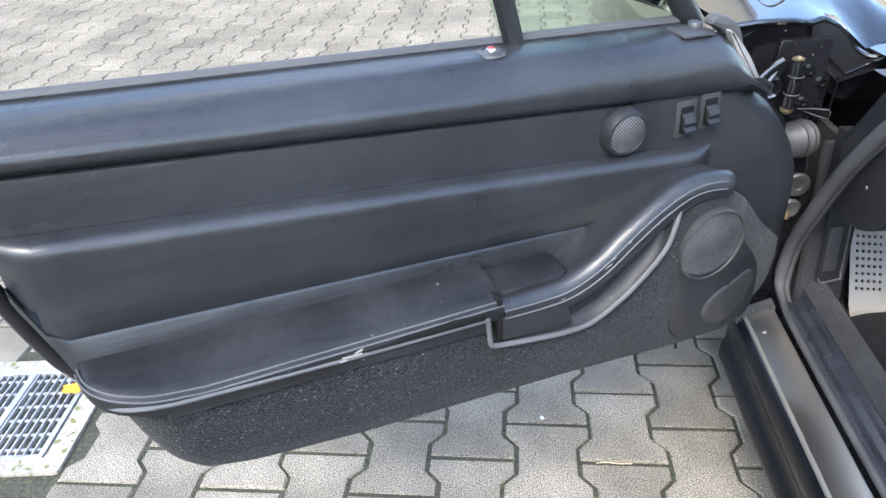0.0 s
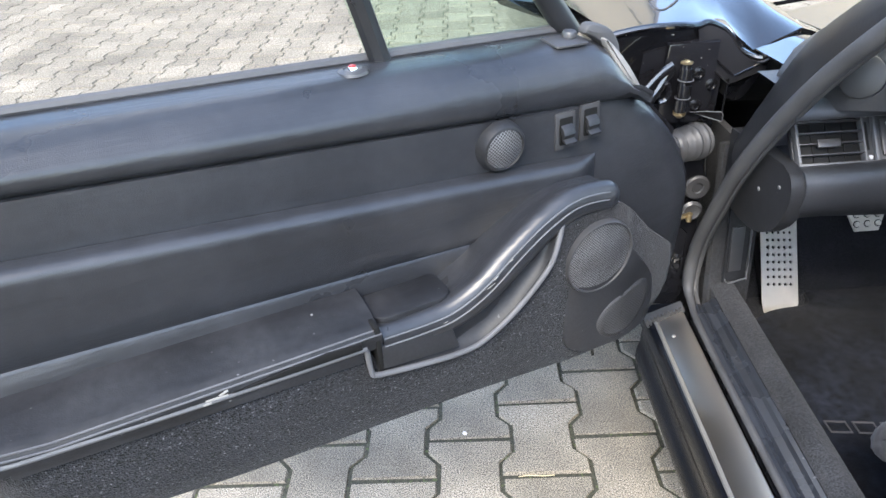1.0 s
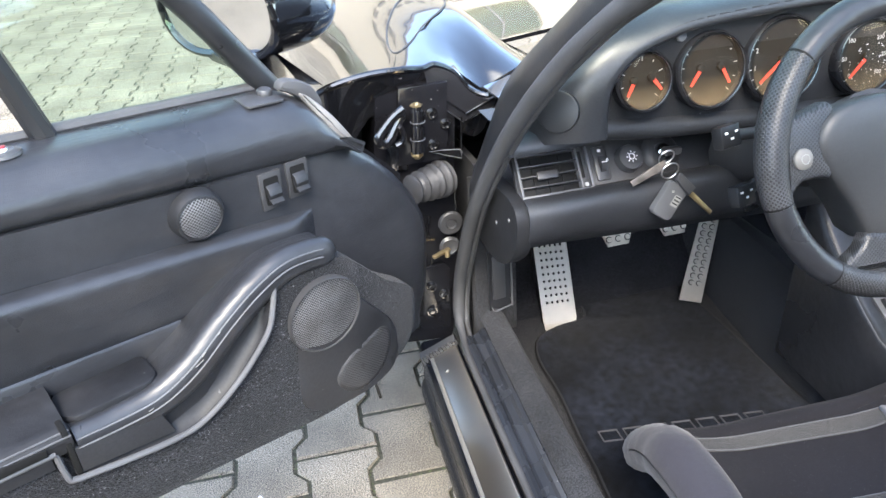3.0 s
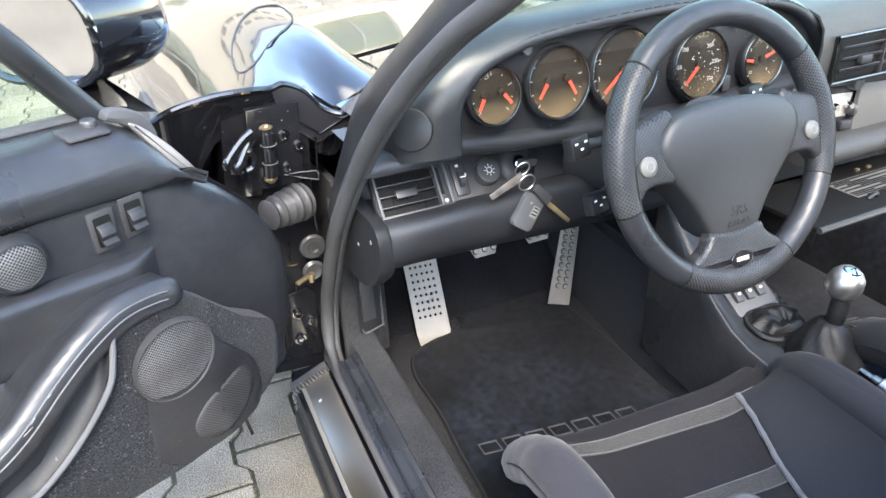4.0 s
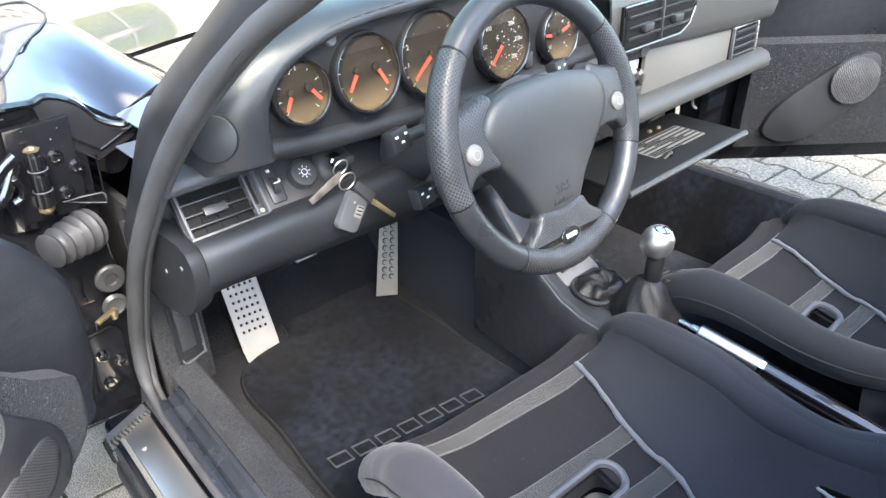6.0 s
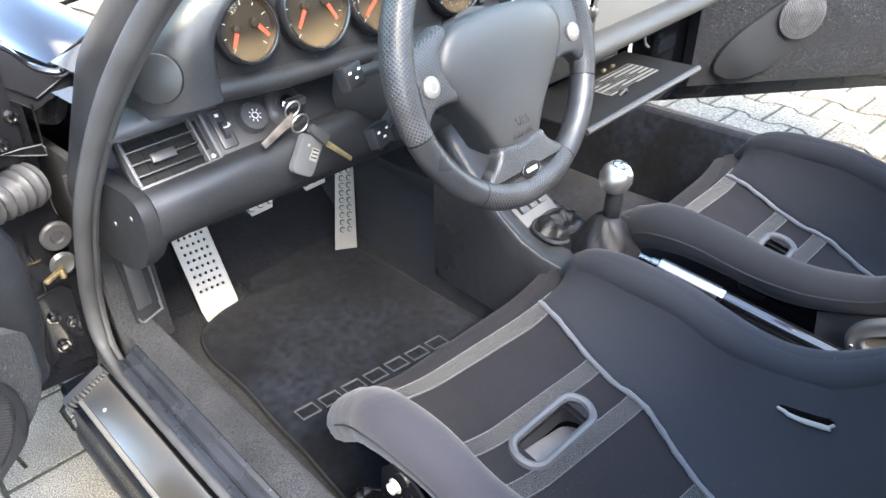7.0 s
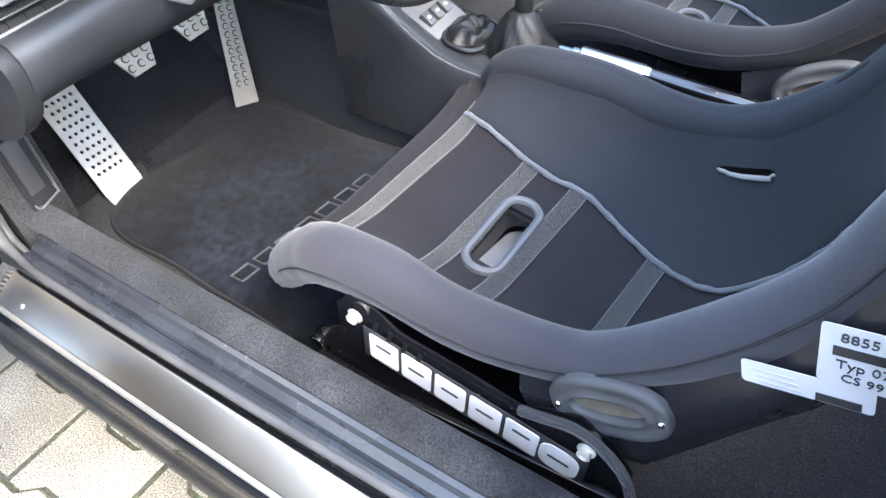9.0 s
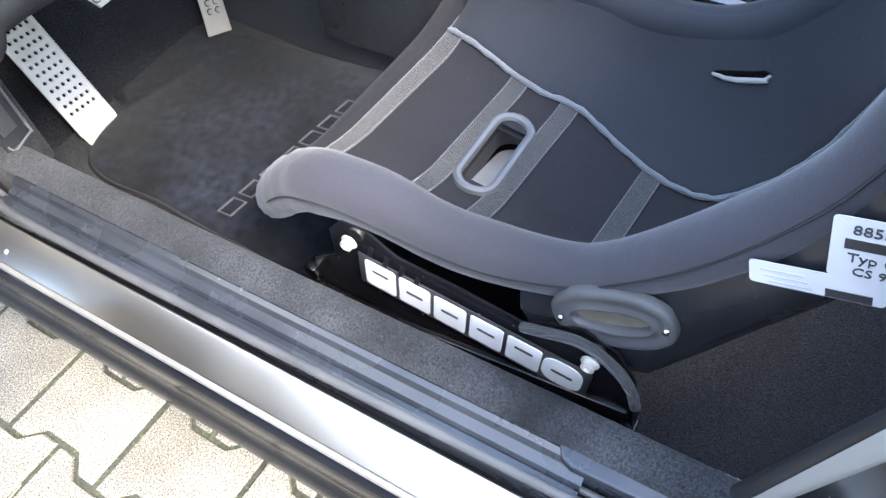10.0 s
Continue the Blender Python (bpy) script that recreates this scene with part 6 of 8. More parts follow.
def gauge(x, z, r, needles, digits, ticks):
    gm = frame_at((x, 0.9605, z), (1, 0, 0), (0, 0.17, 1))
    ga = part("gauge", turned([(r + 0.0045, -0.014), (r + 0.0045, 0.000), (r + 0.0035, 0.003), (r + 0.0015, 0.005), (r - 0.0005, 0.003), (r - 0.003, -0.006), (r - 0.003, -0.014)], 48, DINV @ gm, ring=True), SHELL, dash, "round black instrument with orange needles")
    part("rim", turned([(r + 0.0002, 0.0045), (r - 0.0004, 0.0053), (r - 0.0010, 0.0044), (r - 0.0004, 0.0035)], 48, DINV @ gm, ring=True), DARKRIM, ga)
    part("dial", turned([(r - 0.001, -0.009), (r - 0.001, -0.006), (0.0005, -0.006)], 40, DINV @ gm), DIAL, ga)
    gm = gm @ pose(0, 0, -0.002)
    for k in range(ticks):
        a = radians(225 - 270 * k / (ticks - 1))
        big = k % 2 == 0
        part("tick", box(0.0055 if big else 0.003, 0.0009, 0.0006, DINV @ gm @ pose((r - 0.008) * math.cos(a), (r - 0.008) * math.sin(a), -0.0034, 0, 0, math.degrees(a))), GREYPRINT, ga)
    for k, d in enumerate(digits):
        a = radians(225 - 270 * k / max(1, len(digits) - 1))
        lettering("numeral", d, r * 0.17, DINV @ gm @ pose((r - 0.016) * math.cos(a), (r - 0.016) * math.sin(a), -0.0036), GREYPRINT, ga, 0.0002)
    for nx, ny, ang, ln in needles:
        nm = DINV @ gm @ pose(nx, ny, 0.0005, 0, 0, ang)
        part("needle", slab([(-0.004, -0.0026), (ln, -0.0018), (ln, 0.0018), (-0.004, 0.0026)], 0.0014, m=nm), RED, ga, "orange red needle")
        part("needle_hub", turned([(0.0055, -0.004), (0.0055, 0.001), (0.004, 0.002)], 16, nm), DIAL, ga)
    ring = [(2 * math.pi * q / 40) for q in range(40)]
    dome = loft([[DINV @ gm @ pose(0, 0, 0.002, 4, 4) @ Vector((rr * math.cos(w), rr * math.sin(w), h)) for w in ring] for rr, h in ((r * 0.955, 0.0052), (r * 0.8, 0.0060), (r * 0.5, 0.0067), (r * 0.2, 0.0070), (0.0003, 0.0070))], True)
    for f in dome.faces:
        f.smooth = True
    ln = part("lens", dome, CLEAR, ga, "clear lens with a painted tan reflection", flat=True)
    ln.visible_shadow = False
    return ga


gauge(0.833, 0.834, 0.037, [(-0.013, 0.002, -118, 0.022), (0.012, 0.004, -52, 0.022)], [], 0 + 9)
gauge(0.931, 0.836, 0.048, [(-0.014, 0.004, -125, 0.027), (0.016, 0.004, -62, 0.027)], [], 11)
gauge(1.041, 0.836, 0.056, [(0.0, 0.0, -141, 0.044)], ["0", "1", "2", "3", "4", "5", "6", "7", "8"], 17)
speedo = gauge(1.181, 0.822, 0.050, [(0.0, 0.0, -136, 0.038)], ["0", "50", "100", "150", "200", "250", "300"], 13)
gauge(1.306, 0.810, 0.040, [(-0.012, 0.0, 170, 0.018), (0.004, 0.002, 18, 0.024)], ["12", "3", "6", "9"], 9)
rnd = random.Random(5)
bm = bmesh.new()
for k in range(46):
    a, d = rnd.uniform(0, 6.28), 0.040 * math.sqrt(rnd.random())
    box(rnd.uniform(0.0007, 0.0016), rnd.uniform(0.0007, 0.0014), 0.0003, frame_at((1.176 + 0.9 * d * math.cos(a), 0.9520, 0.815 + 0.75 * d * math.sin(a)), (1, 0, 0), (0, 0.17, 1)), bm=bm)
dpart("dust_specks", bm, PAPER, "pale dust specks", parent=speedo)
m = frame_at((0.886, 0.9705, 0.884), (1, 0, 0), (0, 0, 1))
dpart("dimmer_button", turned([(0.007, -0.004), (0.007, 0.003), (0.0055, 0.0045), (0.003, 0.0045)], 16, m), EDGE, "small grey button")
dpart("trip_button", turned([(0.005, -0.004), (0.005, 0.004), (0.003, 0.005)], 12, frame_at((1.243, 0.968, 0.872), (1, 0, 0), (0, 0, 1))), EDGE)
bm = box(0.014, 0.006, 0.024, pose(1.243, 0.966, 0.782), 0.002)
dpart("warning_switch", bm, SATIN, "small rocker switch")
# slanted switch strip under the hood
SM = frame_at((0.86, 1.040, 0.695), (1, 0, -0.012), (0, 0.62, 0.78))
dpart("switch_strip", box(0.38, 0.088, 0.012, SM @ pose(0.01, 0, -0.006), 0.004), DASH, "slanted black switch strip")
V = SM @ pose(-0.123, -0.005, 0.0)
ventp = dpart("air_vent", slab(round_rect(0.110, 0.078, 0.003, 2), 0.002, 0.0005, m=V), DIAL, "black slatted air vent")
for sx, sy, w, h in ((0, 0.037, 0.112, 0.004), (0, -0.037, 0.112, 0.004), (-0.054, 0, 0.004, 0.070), (0.054, 0, 0.004, 0.070), (0.038, 0, 0.003, 0.070)):
    dpart("vent_frame", box(w, h, 0.014, V @ pose(sx, sy, 0.007), 0.001), EDGE, parent=ventp)
dpart("vent_side", box(0.012, 0.068, 0.008, V @ pose(0.046, 0, 0.004), 0.001), PLASTIC, parent=ventp)
dpart("vent_wheel", tube([V @ Vector((0.044, q, 0.006)) for q in (-0.020, 0.020)], 0.0035, 8), DIAL, parent=ventp)
for k in range(4):
    dpart("vent_slat", box(0.090, 0.0020, 0.011, V @ pose(-0.008, -0.0225 + 0.0155 * k, 0.0075, 4), 0.0005), SATIN, parent=ventp)
for k in range(3):
    dpart("vent_fin", box(0.0014, 0.068, 0.002, V @ pose(-0.030 + 0.022 * k, 0, 0.003)), DIAL, parent=ventp)
dpart("vent_slider", box(0.032, 0.012, 0.005, V @ pose(-0.012, -0.008, 0.0135), 0.0015), SATIN, parent=ventp)
for sy in (0.030, -0.030):
    dpart("screw", turned([(0.0035, 0), (0.003, 0.0016), (0.001, 0.0016)], 10, V @ pose(0.0465, sy, 0.008)), GALV, parent=ventp)
# plate with the levelling wheel and the lamp switch
dpart("switch_plate", slab(round_rect(0.125, 0.080, 0.004, 2), 0.004, 0.001, m=SM @ pose(-0.002, -0.006, 0.0)), PLASTIC, "black switch plate")
lv = dpart("lamp_leveller", box(0.022, 0.052, 0.004, SM @ pose(-0.046, -0.007, 0.005), 0.003), SATIN, "lamp levelling wheel")
dpart("leveller_wheel", tube([SM @ Vector((-0.046 + q, -0.008, 0.004)) for q in (-0.004, 0.004)], 0.013, 20), PLASTIC, parent=lv)
dpart("leveller_mark", box(0.009, 0.0012, 0.0008, SM @ pose(-0.046, -0.008, 0.0175)), WHITE, parent=lv)
lettering("leveller_mark", "0", 0.007, DINV @ SM @ pose(-0.041, -0.006, 0.0176), WHITE, lv)
dpart("leveller_mark", box(0.005, 0.004, 0.0006, SM @ pose(-0.046, 0.012, 0.0072)), WHITE, parent=lv)
kb = dpart("lamp_switch", turned([(0.020, 0), (0.020, 0.012), (0.0185, 0.016), (0.012, 0.017), (0.010, 0.0165)], 28, SM @ pose(-0.003, -0.007, 0.003)), SATIN, "round lamp switch with a white sun mark")
for k in range(8):
    a = radians(45 * k)
    dpart("sun_ray", box(0.003, 0.0009, 0.0006, SM @ pose(-0.003 + 0.0075 * math.cos(a), -0.007 + 0.0075 * math.sin(a), 0.0205, 0, 0, 45 * k)), WHITE, parent=kb)
dpart("sun_mark", tube([SM @ Vector((-0.003 + 0.0042 * math.cos(a), -0.007 + 0.0042 * math.sin(a), 0.0203)) for a in (math.pi * k / 6 for k in range(12))], 0.0006, 5, closed=True), WHITE, parent=kb)
ig = dpart("ignition_lock", turned([(0.031, -0.006), (0.031, 0.004), (0.027, 0.009), (0.020, 0.012), (0.014, 0.012), (0.012, 0.008)], 32, SM @ pose(0.052, -0.004, 0.0)), PLASTIC, "round ignition lock surround")
dpart("lock_barrel", turned([(0.010, 0.008), (0.010, 0.016), (0.006, 0.017)], 20, SM @ pose(0.052, -0.004, 0.0)), CHROME, parent=ig)
dpart("fresh_air_knob", turned([(0.012, 0), (0.011, 0.012), (0.006, 0.014)], 16, frame_at((0.712, 1.062, 0.746), (1, 0, 0), (0, 0.6, 0.8))), SATIN, "small round knob")
# padded knee roll under the strip, closed by a flat end panel
rows = []
for x in np.linspace(0.68, 1.36, 18):
    e = lerp_table([(0.72, 0.0), (1.0, 0.014), (1.12, 0.020), (1.36, 0.020)], x)
    rows.append([(x, 1.10, 0.66), (x, 1.03, 0.662), (x, 1.004, 0.672), (x, 0.985, 0.670), (x, 0.974, 0.656), (x, 0.972, 0.640 - 0.3 * e), (x, 0.978, 0.62 - 0.7 * e), (x, 0.992, 0.597 - e), (x, 1.01, 0.592 - e), (x, 1.10, 0.60 - e), (x, 1.13, 0.63 - e)])
dpart("knee_roll", loft(rows, True, True), DASH, "padded black knee roll", angle=60)
endp = [(1.19, 0.655), (1.06, 0.668)] + [tuple(p) for p in spline([(1.01, 0.672), (0.986, 0.664), (0.976, 0.642), (0.982, 0.612), (1.0, 0.580), (1.03, 0.554), (1.07, 0.537), (1.12, 0.530)], 3)] + [(1.19, 0.535)]
bm = slab(endp, 0.03, 0.011, m=frame_at((0.662, 0, 0), (0, 1, 0), (0, 0, 1)))
ep = dpart("dash_end_panel", bm, DARKTRIM, "black dash end panel")
for yy, zz in ((1.068, 0.607), (1.010, 0.638)):
    dpart("screw", turned([(0.0035, 0), (0.003, 0.0015), (0.001, 0.0015)], 10, frame_at((0.662, yy, zz), (0, -1, 0), (0, 0, 1))), EDGE, parent=ep)
bm = slab([(1.13, 0.63), (1.19, 0.66), (1.19, 0.60), (1.14, 0.595), (1.10, 0.60)], 0.64, 0.004, m=frame_at((0.69, 0, 0), (0, 1, 0), (0, 0, 1)))
dpart("lower_dash", bm, PLASTIC)

# passenger side: upper pad, outlet, silver strip, lower roll
rows = []
for x in np.linspace(1.405, 2.0, 20):
    e = max(0.0, (x - 1.90) / 0.10)
    zl = lerp_table([(1.405, 0.748), (1.50, 0.741), (1.86, 0.716), (2.0, 0.712)], x)
    rows.append([(x, 1.30 - 0.22 * ((x - CX) / 0.66) ** 2, 0.862 - 0.03 * e), (x, 1.08, 0.878 - 0.03 * e), (x, 0.98, 0.874 - 0.03 * e), (x, 0.952, 0.866 - 0.03 * e), (x, 0.938, 0.848 - 0.03 * e), (x, 0.934, 0.82), (x, 0.936, zl + 0.032), (x, 0.940, zl + 0.010), (x, 0.948, zl), (x, 1.05, zl - 0.004)])
dpart("upper_pad", thick(loft(rows), 0.004), LITVINYL, "padded grey-black passenger dash top", angle=60)
OM = frame_at((1.535, 0.9335, 0.800), (1, 0, 0), (0, 0.03, 1))
ov = dpart("centre_vent", slab([(-0.105, -0.040), (0.07, -0.040), (0.098, -0.026), (0.112, 0.0), (0.112, 0.026), (0.098, 0.034), (-0.105, 0.034)], 0.006, 0.002, m=OM), DIAL, "wide black slatted air vent")
dpart("vent_frame", tube([OM @ Vector((x, y, 0.007)) for x, y in ((-0.105, -0.040), (0.07, -0.040), (0.098, -0.026), (0.112, 0.0), (0.112, 0.026), (0.098, 0.034), (-0.105, 0.034))], 0.0020, 8, closed=True), DARKRIM, parent=ov)
dpart("vent_well", slab([(-0.098, -0.033), (0.066, -0.033), (0.103, 0.0), (0.10, 0.027), (-0.098, 0.027)], 0.001, m=OM @ pose(0, 0, 0.006)), DIAL, parent=ov)
for k in range(3):
    dpart("vent_slat", box(0.19, 0.007, 0.002, OM @ pose(0, -0.02 + 0.018 * k, 0.010, 30), 0.001), SATIN, parent=ov)
for xx in (-0.045, 0.045):
    dpart("vent_slider", box(0.026, 0.014, 0.014, OM @ pose(xx, -0.006, 0.012), 0.003), PLASTIC, parent=ov)
dpart("vent_divider", box(0.004, 0.066, 0.010, OM @ pose(0, -0.003, 0.009), 0.001), SATIN, parent=ov)
dpart("dash_strip", slab([(1.550, 0.650), (1.86, 0.640), (1.86, 0.715), (1.550, 0.7385)], 0.008, 0.002, m=frame_at((0, 0.962, 0), (1, 0, 0), (0, 0, 1))), STRIP, "matt silver-grey trim strip")
RM = frame_at((1.907, 0.958, 0.680), (1, 0, 0), (0, 0.04, 1))
rv = dpart("air_vent", slab(round_rect(0.105, 0.078, 0.004, 2), 0.008, 0.002, m=RM), DIAL, "black slatted air vent")
for sx, sy, w, h in ((0, 0.036, 0.105, 0.006), (0, -0.036, 0.105, 0.006), (-0.049, 0, 0.006, 0.076), (0.049, 0, 0.006, 0.076)):
    dpart("vent_frame", box(w, h, 0.008, RM @ pose(sx, sy, 0.009), 0.001), SATINMETAL if sx > 0 or sy > 0 else EDGE, parent=rv)
dpart("vent_well", box(0.09, 0.066, 0.001, RM @ pose(0, 0, 0.0086)), DIAL, parent=rv)
for k in range(4):
    dpart("vent_slat", box(0.09, 0.009, 0.003, RM @ pose(0, -0.024 + 0.016 * k, 0.012, 30), 0.001), SATIN, parent=rv)
rows = []
for x in np.linspace(1.44, 1.985, 16):
    rows.append([(x, 1.02, 0.64), (x, 0.975, 0.649), (x, 0.944, 0.651), (x, 0.926, 0.645), (x, 0.918, 0.631), (x, 0.920, 0.617), (x, 0.934, 0.606), (x, 0.965, 0.602), (x, 1.02, 0.605)])
dpart("lower_roll", loft(rows, True, True), LITVINYL, "padded lower dash roll, its sheen painted pale", angle=60)
# centre switches beside the wheel
cp = dpart("centre_switch_panel", box(0.185, 0.02, 0.11, pose(1.455, 0.976, 0.690), 0.004), PLASTIC, "black heater control panel")
dpart("silver_face", box(0.170, 0.003, 0.042, pose(1.457, 0.9645, 0.704, 0, 5), 0.001), ALU, "satin silver face plate", parent=cp)
for k in range(5):
    dpart("chrome_knob", turned([(0.0065, 0), (0.0065, 0.010), (0.005, 0.014), (0.001, 0.0145)], 14, frame_at((1.388 + 0.036 * k, 0.963, 0.713 - 0.0035 * k), (1, 0, 0), (0, 0, 1))), CHROME, parent=cp)
for xx, zz in ((1.395, 0.744), (1.43, 0.741), (1.535, 0.662)):
    dpart("rocker", box(0.026, 0.012, 0.016, pose(xx, 0.960, zz), 0.003), SATIN, parent=cp)
dpart("corner_button", box(0.014, 0.018, 0.018, pose(1.542, 0.957, 0.689), 0.004), DARKRIM, parent=cp)
dpart("round_switch", turned([(0.0135, 0), (0.0135, 0.012), (0.012, 0.016), (0.009, 0.0165), (0.001, 0.015)], 22, frame_at((1.526, 0.958, 0.742), (1, 0, 0), (0, 0, 1))), SATIN, "round black heater switch", parent=cp)

# open glovebox: dark cavity and a lowered lid
gb = dpart("glovebox", slab([(1.36, 0.50), (1.86, 0.49), (1.86, 0.60), (1.36, 0.60)], 0.01, m=frame_at((0, 1.10, 0), (1, 0, 0), (0, 0, 1))), PLASTIC, "open glovebox")
LM = frame_at((1.53, 0.985, 0.558), (1, 0, 0), (0, -1, 0.04))
# near-black base carries the shade that lies on the lid
lid = dpart("glovebox_lid", box(0.38, 0.165, 0.010, LM @ pose(0, 0.0825, 0), 0.004), DIAL, "lowered glovebox lid", parent=gb)
dpart("lid_edge", tube([LM @ Vector((x, 0.166, -0.001)) for x in np.linspace(-0.19, 0.19, 8)], 0.0058, 8), SATIN, parent=gb)
dpart("lid_label", box(0.165, 0.066, 0.0008, LM @ pose(0.042, 0.084, -0.0056)), STRIP, "grey printed chart label", parent=gb)
for k in range(6):
    dpart("label_rule", box(0.160, 0.0036, 0.0006, LM @ pose(0.042, 0.056 + 0.011 * k, -0.0063)), DIAL, parent=gb)
    dpart("label_rule", box(0.040 + 0.012 * (k % 3), 0.0034, 0.0006, LM @ pose(-0.012 + 0.026 * (k % 4), 0.0615 + 0.011 * k, -0.0063)), DIAL, parent=gb)
dpart("lid_latch", tube(spline([LM @ Vector(p) for p in ((-0.03, 0.128, -0.006), (-0.018, 0.132, -0.014), (-0.006, 0.128, -0.006))], 4), 0.003, 6), SATIN, parent=gb)
for xx in (0.06, 0.09):
    dpart("lid_bumper", box(0.010, 0.006, 0.006, LM @ pose(xx, 0.035, -0.007), 0.001), BRASS, parent=gb)
dpart("loose_cable", tube(spline([(1.80, 1.03, 0.59), (1.815, 1.0, 0.575), (1.805, 0.985, 0.555), (1.83, 0.99, 0.54)], 5), 0.003, 6), SILVERTRIM, "pale loose cable", parent=gb)

# ---- column stalks ----
for (x0, y0, z0), (x1, y1, z1_), lab in (((0.985, 0.92, 0.755), (0.909, 0.88, 0.775), "lamp stalk"), ((1.0, 0.91, 0.69), (0.946, 0.88, 0.686), "wiper stalk"), ((1.12, 0.90, 0.775), (1.195, 0.87, 0.798), "wiper stalk")):
    a, b = Vector((x0, y0, z0)), Vector((x1, y1, z1_))
    stalk = dpart("column_stalk", tube([a, a.lerp(b, 0.9)], 0.008, 10), SATIN, "black column stalk with white symbols")
    dpart("stalk_paddle", box(0.034, 0.018, 0.029, Matrix.Translation(b) @ pose(0, 0, 0, -20, 0, 15), 0.003), PILLAR, parent=stalk)
    for k in range(3):
        dpart("symbol", box(0.0050, 0.0008, 0.0026, Matrix.Translation(b) @ pose(0, 0, 0, -20, 0, 15) @ pose(-0.009 + 0.009 * k, -0.0093, 0.005 - 0.008 * (k == 1))), WHITE, parent=stalk)
col = dpart("column_shroud", loft([[(1.06 + 0.05 * math.cos(a), 0.86, 0.735 + 0.05 * math.sin(a)) for a in (2 * math.pi * k / 16 for k in range(16))], [(1.05 + 0.065 * math.cos(a), 1.02, 0.69 + 0.065 * math.sin(a)) for a in (2 * math.pi * k / 16 for k in range(16))]], True, True), PLASTIC, "black steering column shroud")

# ---- steering wheel ----
wheel_pose = frame_at((1.070, 0.783, 0.773), (1, 0.02, 0.01), (0, math.sin(radians(20)), math.cos(radians(20)))) @ pose(0, 0, 0, 0, 0, -2)
wheel = thing("steering_wheel", "black leather three-spoke steering wheel with two silver horn buttons", "steering wheel", wheel_pose)
R, TR = 0.1685, 0.0172


def arc(a0, a1, n=24, r=R):
    return [(r * math.cos(radians(a)), r * math.sin(radians(a)), 0) for a in np.linspace(a0, a1, n)]


def rim_map(bm, start):
    """A flat map in metres: along the rim and round the grip, its seam at the back."""
    uv = bm.loops.layers.uv.new("flat")
    for f in bm.faces:
        for lp in f.loops:
            x, y, z = lp.vert.co
            along = (math.degrees(math.atan2(y, x)) - start + 40) % 360
            lp[uv].uv = (radians(along) * R, math.atan2(math.hypot(x, y) - R, z) * TR)
    return bm


def plane_map(bm):
    uv = bm.loops.layers.uv.new("flat")
    for f in bm.faces:
        for lp in f.loops:
            lp[uv].uv = (lp.vert.co.x + 0.7 * lp.vert.co.z, lp.vert.co.y + 0.7 * lp.vert.co.z)
    return bm


for a0, a1, mt, lb, fat in ((39.4, 136.6, LEATHER, "smooth black leather grip", 1.0), (137.4, 196.6, PERF, "perforated black leather grip", 1.12), (197.4, 236.6, LEATHER, "smooth black leather grip", 1.02), (237.4, 297.6, PERF, "perforated black leather grip", 1.06), (298.4, 338.6, LEATHER, "smooth black leather grip", 1.02), (339.4, 398.6, PERF, "perforated black leather grip", 1.12)):
    pts = arc(a0, a1)
    rr = [TR * (1 + (fat - 1) * math.sin(math.pi * k / 23)) for k in range(24)]
    part("rim_section", rim_map(tube(pts, rr, 20), a0), mt, wheel, lb, angle=80)
for a in (39, 137, 197, 237, 298, 339):
    part("rim_joint", tube(arc(a - 1.1, a + 1.1, 3), TR - 0.0003, 14), DIAL, wheel)
# boss: the soft airbag cover
half = [(0.0, 0.064), (0.045, 0.062), (0.082, 0.055), (0.103, 0.043), (0.114, 0.020), (0.106, -0.008), (0.084, -0.038), (0.060, -0.068), (0.046, -0.092), (0.036, -0.108), (0.018, -0.114)]
cover = half + [(0.0, -0.115)] + [(-x, y) for x, y in half[:0:-1]]
cover = [tuple(p) for p in spline(cover, 3, closed=True)]


def face_z(y):
    return 0.012 + 0.10 * y


rows = []
for sc_, h in ((0.92, -0.06), (1.0, -0.035), (1.008, -0.012), (1.0, -0.004), (0.975, 0.001), (0.90, 0.0035), (0.7, 0.006), (0.4, 0.0075), (0.08, 0.008)):
    rows.append([(x * sc_, (y + 0.02) * sc_ - 0.02, h + face_z((y + 0.02) * sc_ - 0.02)) for x, y in cover])
part("airbag_cover", loft(rows, True, True), BOSSVINYL, wheel, "smooth grained black airbag cover", angle=60)
TILT_ = math.degrees(math.atan(0.10))
lettering("embossed_word", "SRS", 0.019, pose(0.002, -0.078, face_z(-0.078) + 0.0066, TILT_), PLASTIC, wheel, 0.0008)
lettering("embossed_word", "AIRBAG", 0.011, pose(0.002, -0.094, face_z(-0.094) + 0.0053, TILT_), PLASTIC, wheel, 0.0008)
